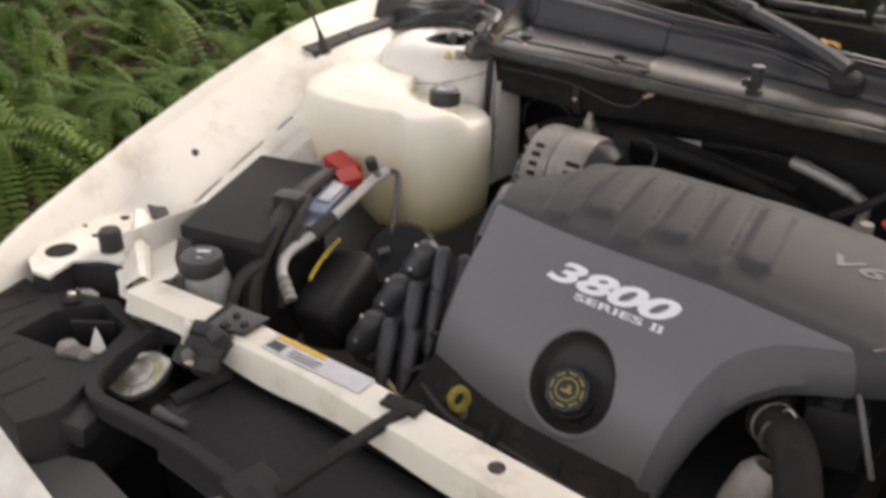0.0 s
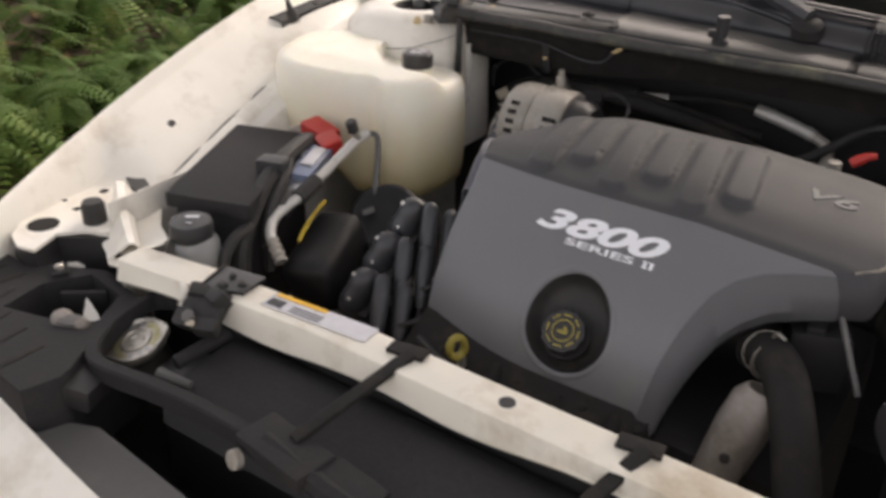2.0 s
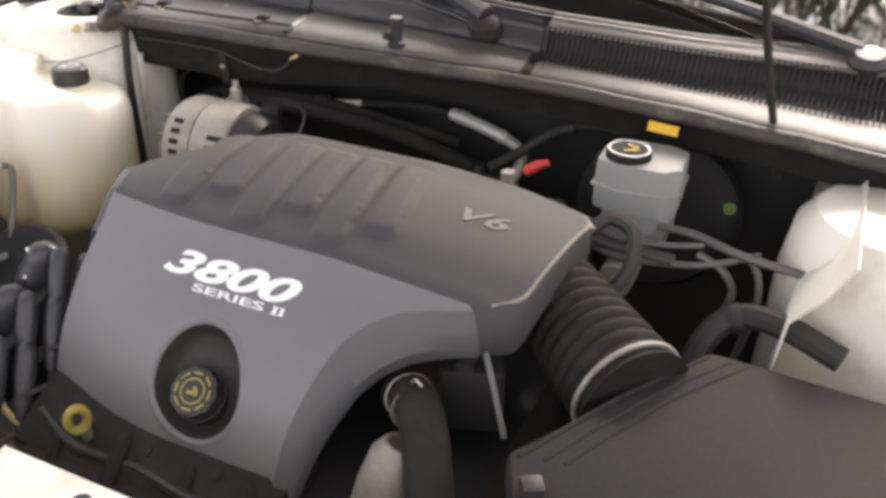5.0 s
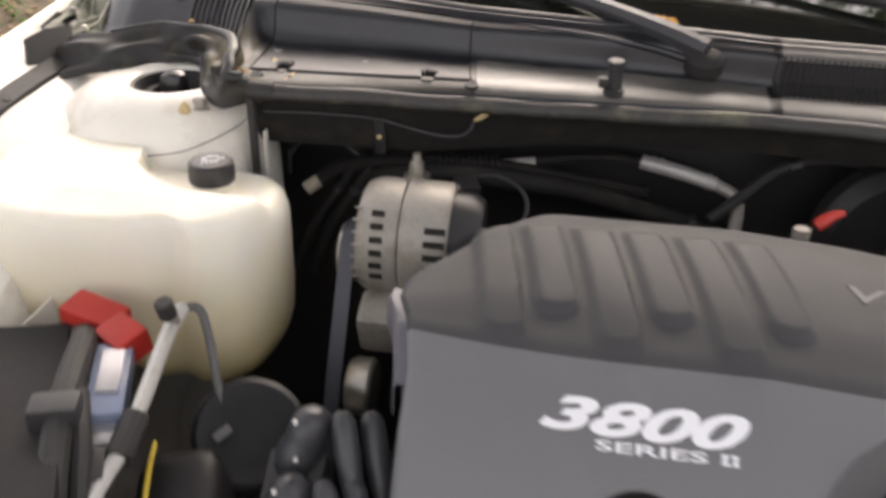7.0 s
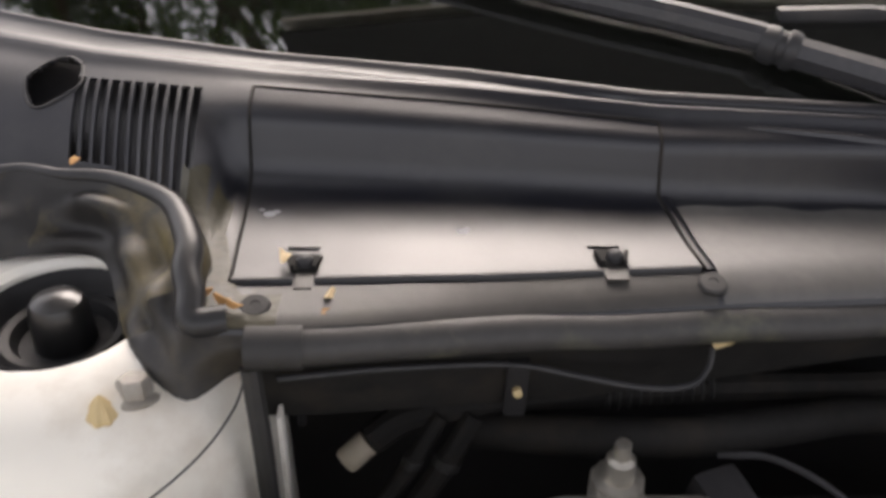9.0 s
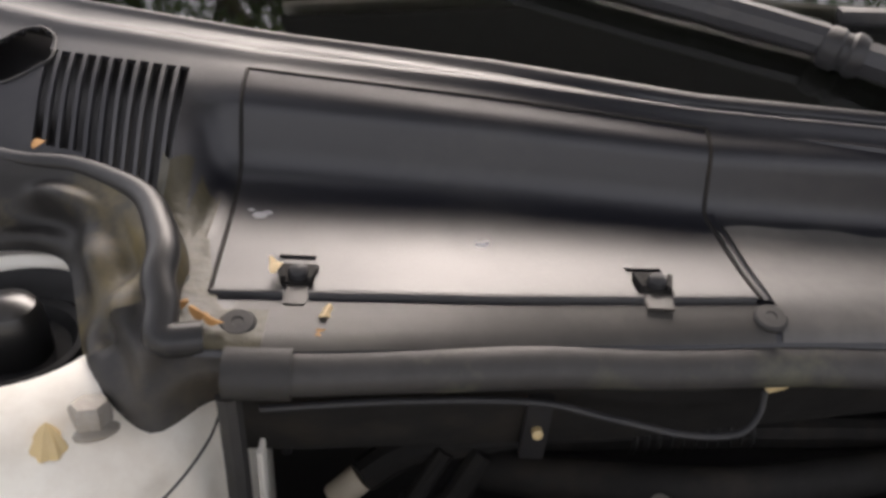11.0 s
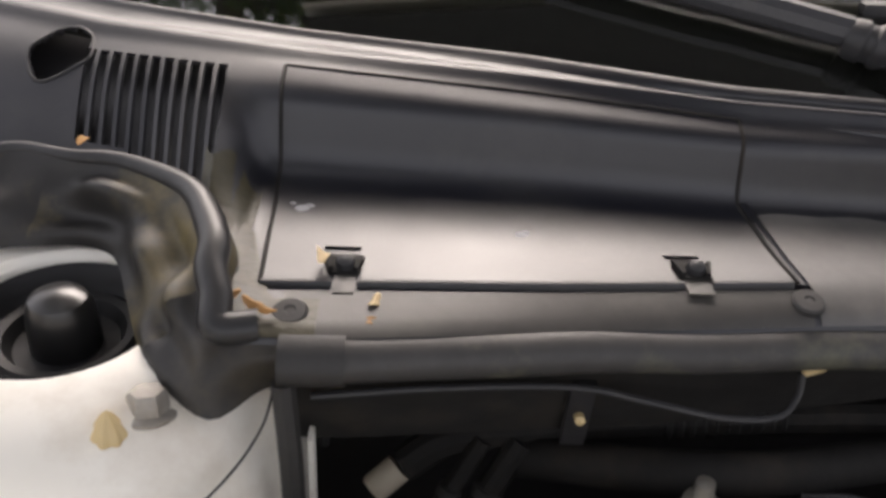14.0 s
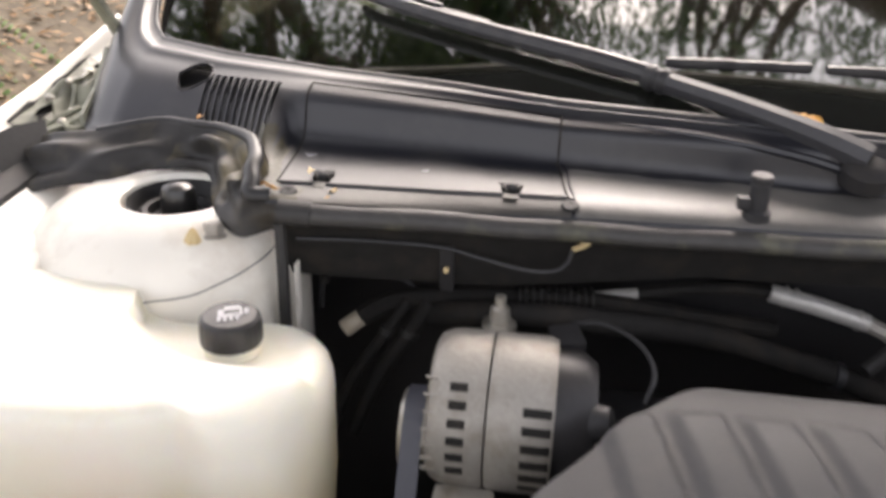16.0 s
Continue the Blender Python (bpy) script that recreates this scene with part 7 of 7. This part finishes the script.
# ---- ferns and trees ----
def frond(length, droop, lean, rng):
    """One arching sword-fern frond of paired leaflets, growing from the origin towards +x."""
    n = int(length / 0.020)
    up, out, sway = math.sin(lean), math.cos(lean), rng.random()
    spine = [Vector((length * (out * t + 0.38 * t * t), 0.05 * length * math.sin(2.2 * t + sway), length * (up * t - droop * t ** 2.2))) for t in [k / n for k in range(n + 1)]]
    verts, faces = [], []
    twist = 0.5 * rng.random() - 0.25
    for k in range(n):
        a, b = spine[k], spine[k + 1]
        t = k / n
        w = (0.034 + 0.010 * sway) * min(1, (1 - t) * 3.2) ** 0.7 * min(1, 0.35 + 4 * t)
        d = (b - a).normalized()
        s = d.cross(Vector((0, twist, 1))).normalized()
        nrm = s.cross(d)
        for g in (-1, 1):
            tip = a + s * g * w + d * w * 0.22 - nrm * w * (0.1 + 0.25 * rng.random())
            i = len(verts)
            verts += [a, a.lerp(b, 0.05) + s * g * w * 0.55, tip, a.lerp(b, 0.55) + s * g * w * 0.5, a.lerp(b, 0.5)]
            faces.append((i, i + 1, i + 2, i + 3, i + 4))
        i = len(verts)
        verts += [a + s * 0.0016, b + s * 0.0012, b - s * 0.0012, a - s * 0.0016]
        faces.append((i, i + 1, i + 2, i + 3))
    return verts, faces


def fern_mesh(seed):
    rng = random.Random(seed)
    verts, faces = [], []
    for k in range(11):
        v, f = frond(0.70 + 0.45 * rng.random(), 0.95 + 0.45 * rng.random(), radians(66 + 20 * rng.random()), rng)
        m = pose(0.05 * rng.random(), 0.05 * rng.random(), 0, 0, 0, 360 * k / 11 + 30 * rng.random())
        i = len(verts)
        verts += [tuple(m @ p) for p in v]
        faces += [tuple(i + q for q in face) for face in f]
    me = bpy.data.meshes.new("fern_fronds")
    me.from_pydata(verts, [], faces)
    me.materials.append(FERN)
    return me


def bank_height(x, y):
    """The soil rises from the driveway into a low bank."""
    u = max(0.0, min(1.0, (-2.55 - x) / 1.3))
    return -0.035 + 0.34 * u * u * (3 - 2 * u) + 0.02 * math.sin(3 * x) * math.sin(2.3 * y) * u


bm = skin([[(x, y, bank_height(x, y)) for x in [-2.4 - 0.2 * i for i in range(40)]] for y in [-4 + 0.25 * j for j in range(60)]])
solo("garden_bank", bm, SOIL, "low bank of brown soil and litter under the ferns", "ground", kind="structure", sharp=180)


fern_meshes = [fern_mesh(k) for k in range(6)]
rng = random.Random(4)
for i in range(320):
    y = -0.6 + 8.5 * rng.random()
    x = -2.48 - 0.30 * abs(math.sin(y * 1.3)) - (0.5 if y > 2.6 else 0.0) - 4.6 * rng.random() ** 1.9
    if y > 3.8 and x > -5.2:
        continue
    ob = tagged(new("fern", fern_meshes[i % 6]), "green sword fern growing in the leaf litter", "fern", "ferns in the garden bed")
    s = 0.9 + 0.4 * rng.random()
    ob.matrix_basis = pose(x, y, bank_height(x, y) - 0.01, 8 * rng.random() - 4, 8 * rng.random() - 4, 360 * rng.random()) @ Matrix.Scale(s, 4)

bm = bmesh.new()
rng = random.Random(9)
for i in range(2600):
    x, y = -2.42 - 1.9 * rng.random() ** 1.4, -0.6 + 8 * rng.random()
    s = 0.02 + 0.035 * rng.random()
    m = pose(x, y, bank_height(x, y) + 0.008 + 0.015 * rng.random(), 40 * rng.random() - 20, 40 * rng.random() - 20, 360 * rng.random())
    vs = [bm.verts.new(m @ Vector(p)) for p in ((-s, 0, 0), (-0.2 * s, 0.42 * s, 0.15 * s), (s, 0, 0), (-0.2 * s, -0.42 * s, 0.1 * s))]
    bm.faces.new(vs)
solo("leaf_litter", bm, LITTER, "scattered dry brown leaves on the soil", "leaves", kind="stuff", sharp=180)


def tree(x, y, height, spread, seed, lean=0.0, back=0.0, clumps=15):
    rng = random.Random(seed)
    t = thing("tree", (x, y, -0.03), "tall broadleaf tree out of view, arching over the driveway", "tree", "trees round the driveway")
    bm = tube([(x, y, -0.1), (x + 0.1, y, height * 0.3), (x + lean * 0.5, y + back * 0.5, height * 0.6), (x + lean, y + back, height * 0.9)], [0.24, 0.18, 0.13, 0.05], 10)
    twigs = []
    for k in range(22):
        a = 2 * math.pi * rng.random()
        h = height * (0.58 + 0.32 * rng.random())
        r = spread * (0.6 + 0.6 * rng.random())
        p0 = Vector((x + lean * h / height, y + back * h / height, h))
        p1 = p0 + Vector((r * 0.5 * math.cos(a), r * 0.5 * math.sin(a), 0.3 + 0.6 * rng.random()))
        p2 = p0 + Vector((r * math.cos(a + 0.3), r * math.sin(a + 0.3), 0.5 + 1.2 * rng.random()))
        tube([p0, p1, p2], [0.07, 0.045, 0.015], 6, 4, bm)
        twigs.append((p0, p1, p2))
    part("trunk", bm, BARK, t, "dark bark trunk and limbs")
    verts, faces = [], []
    for p0, p1, p2 in twigs:
        for c in range(clumps):
            q = p1.lerp(p2, 0.1 + 1.0 * rng.random()) + Vector((rng.gauss(0, 0.45), rng.gauss(0, 0.45), rng.gauss(0, 0.3)))
            for g in range(70):
                e = q + Vector((rng.gauss(0, 0.20), rng.gauss(0, 0.20), rng.gauss(0, 0.15)))
                s = 0.035 + 0.04 * rng.random()
                m = Matrix.Translation(e) @ Euler((rng.random() * 3, rng.random() * 3, rng.random() * 6)).to_matrix().to_4x4()
                i = len(verts)
                verts += [tuple(m @ Vector(v)) for v in ((-s, 0, 0), (0, 0.5 * s, 0.1 * s), (s, 0, 0), (0, -0.5 * s, 0.1 * s))]
                faces.append((i, i + 1, i + 2, i + 3))
    me = bpy.data.meshes.new("crown")
    me.from_pydata(verts, [], faces)
    me.materials.append(LEAF)
    ob = new("crown", me)
    ob.parent = t
    ob.matrix_parent_inverse = t.matrix_basis.inverted()
    tagged(ob, "green leaves with gaps of sky")


tree(4.2, 1.5, 9.5, 1.2, 2, -4.2, 3.9, 3)
tree(-4.5, 8.5, 9.8, 1.2, 7, 4.2, -5.8, 11)
tree(-6.0, 8.0, 9.6, 1.6, 3, 3.4, -6.0, 13)
tree(7.0, 7.6, 9.6, 1.7, 5, -3.6, -3.2, 12)
# unseen tree in front, added to darken what the cowl's steep face reflects
tree(-5.5, -3.5, 8.5, 2.6, 1, 6.0, 0.6)
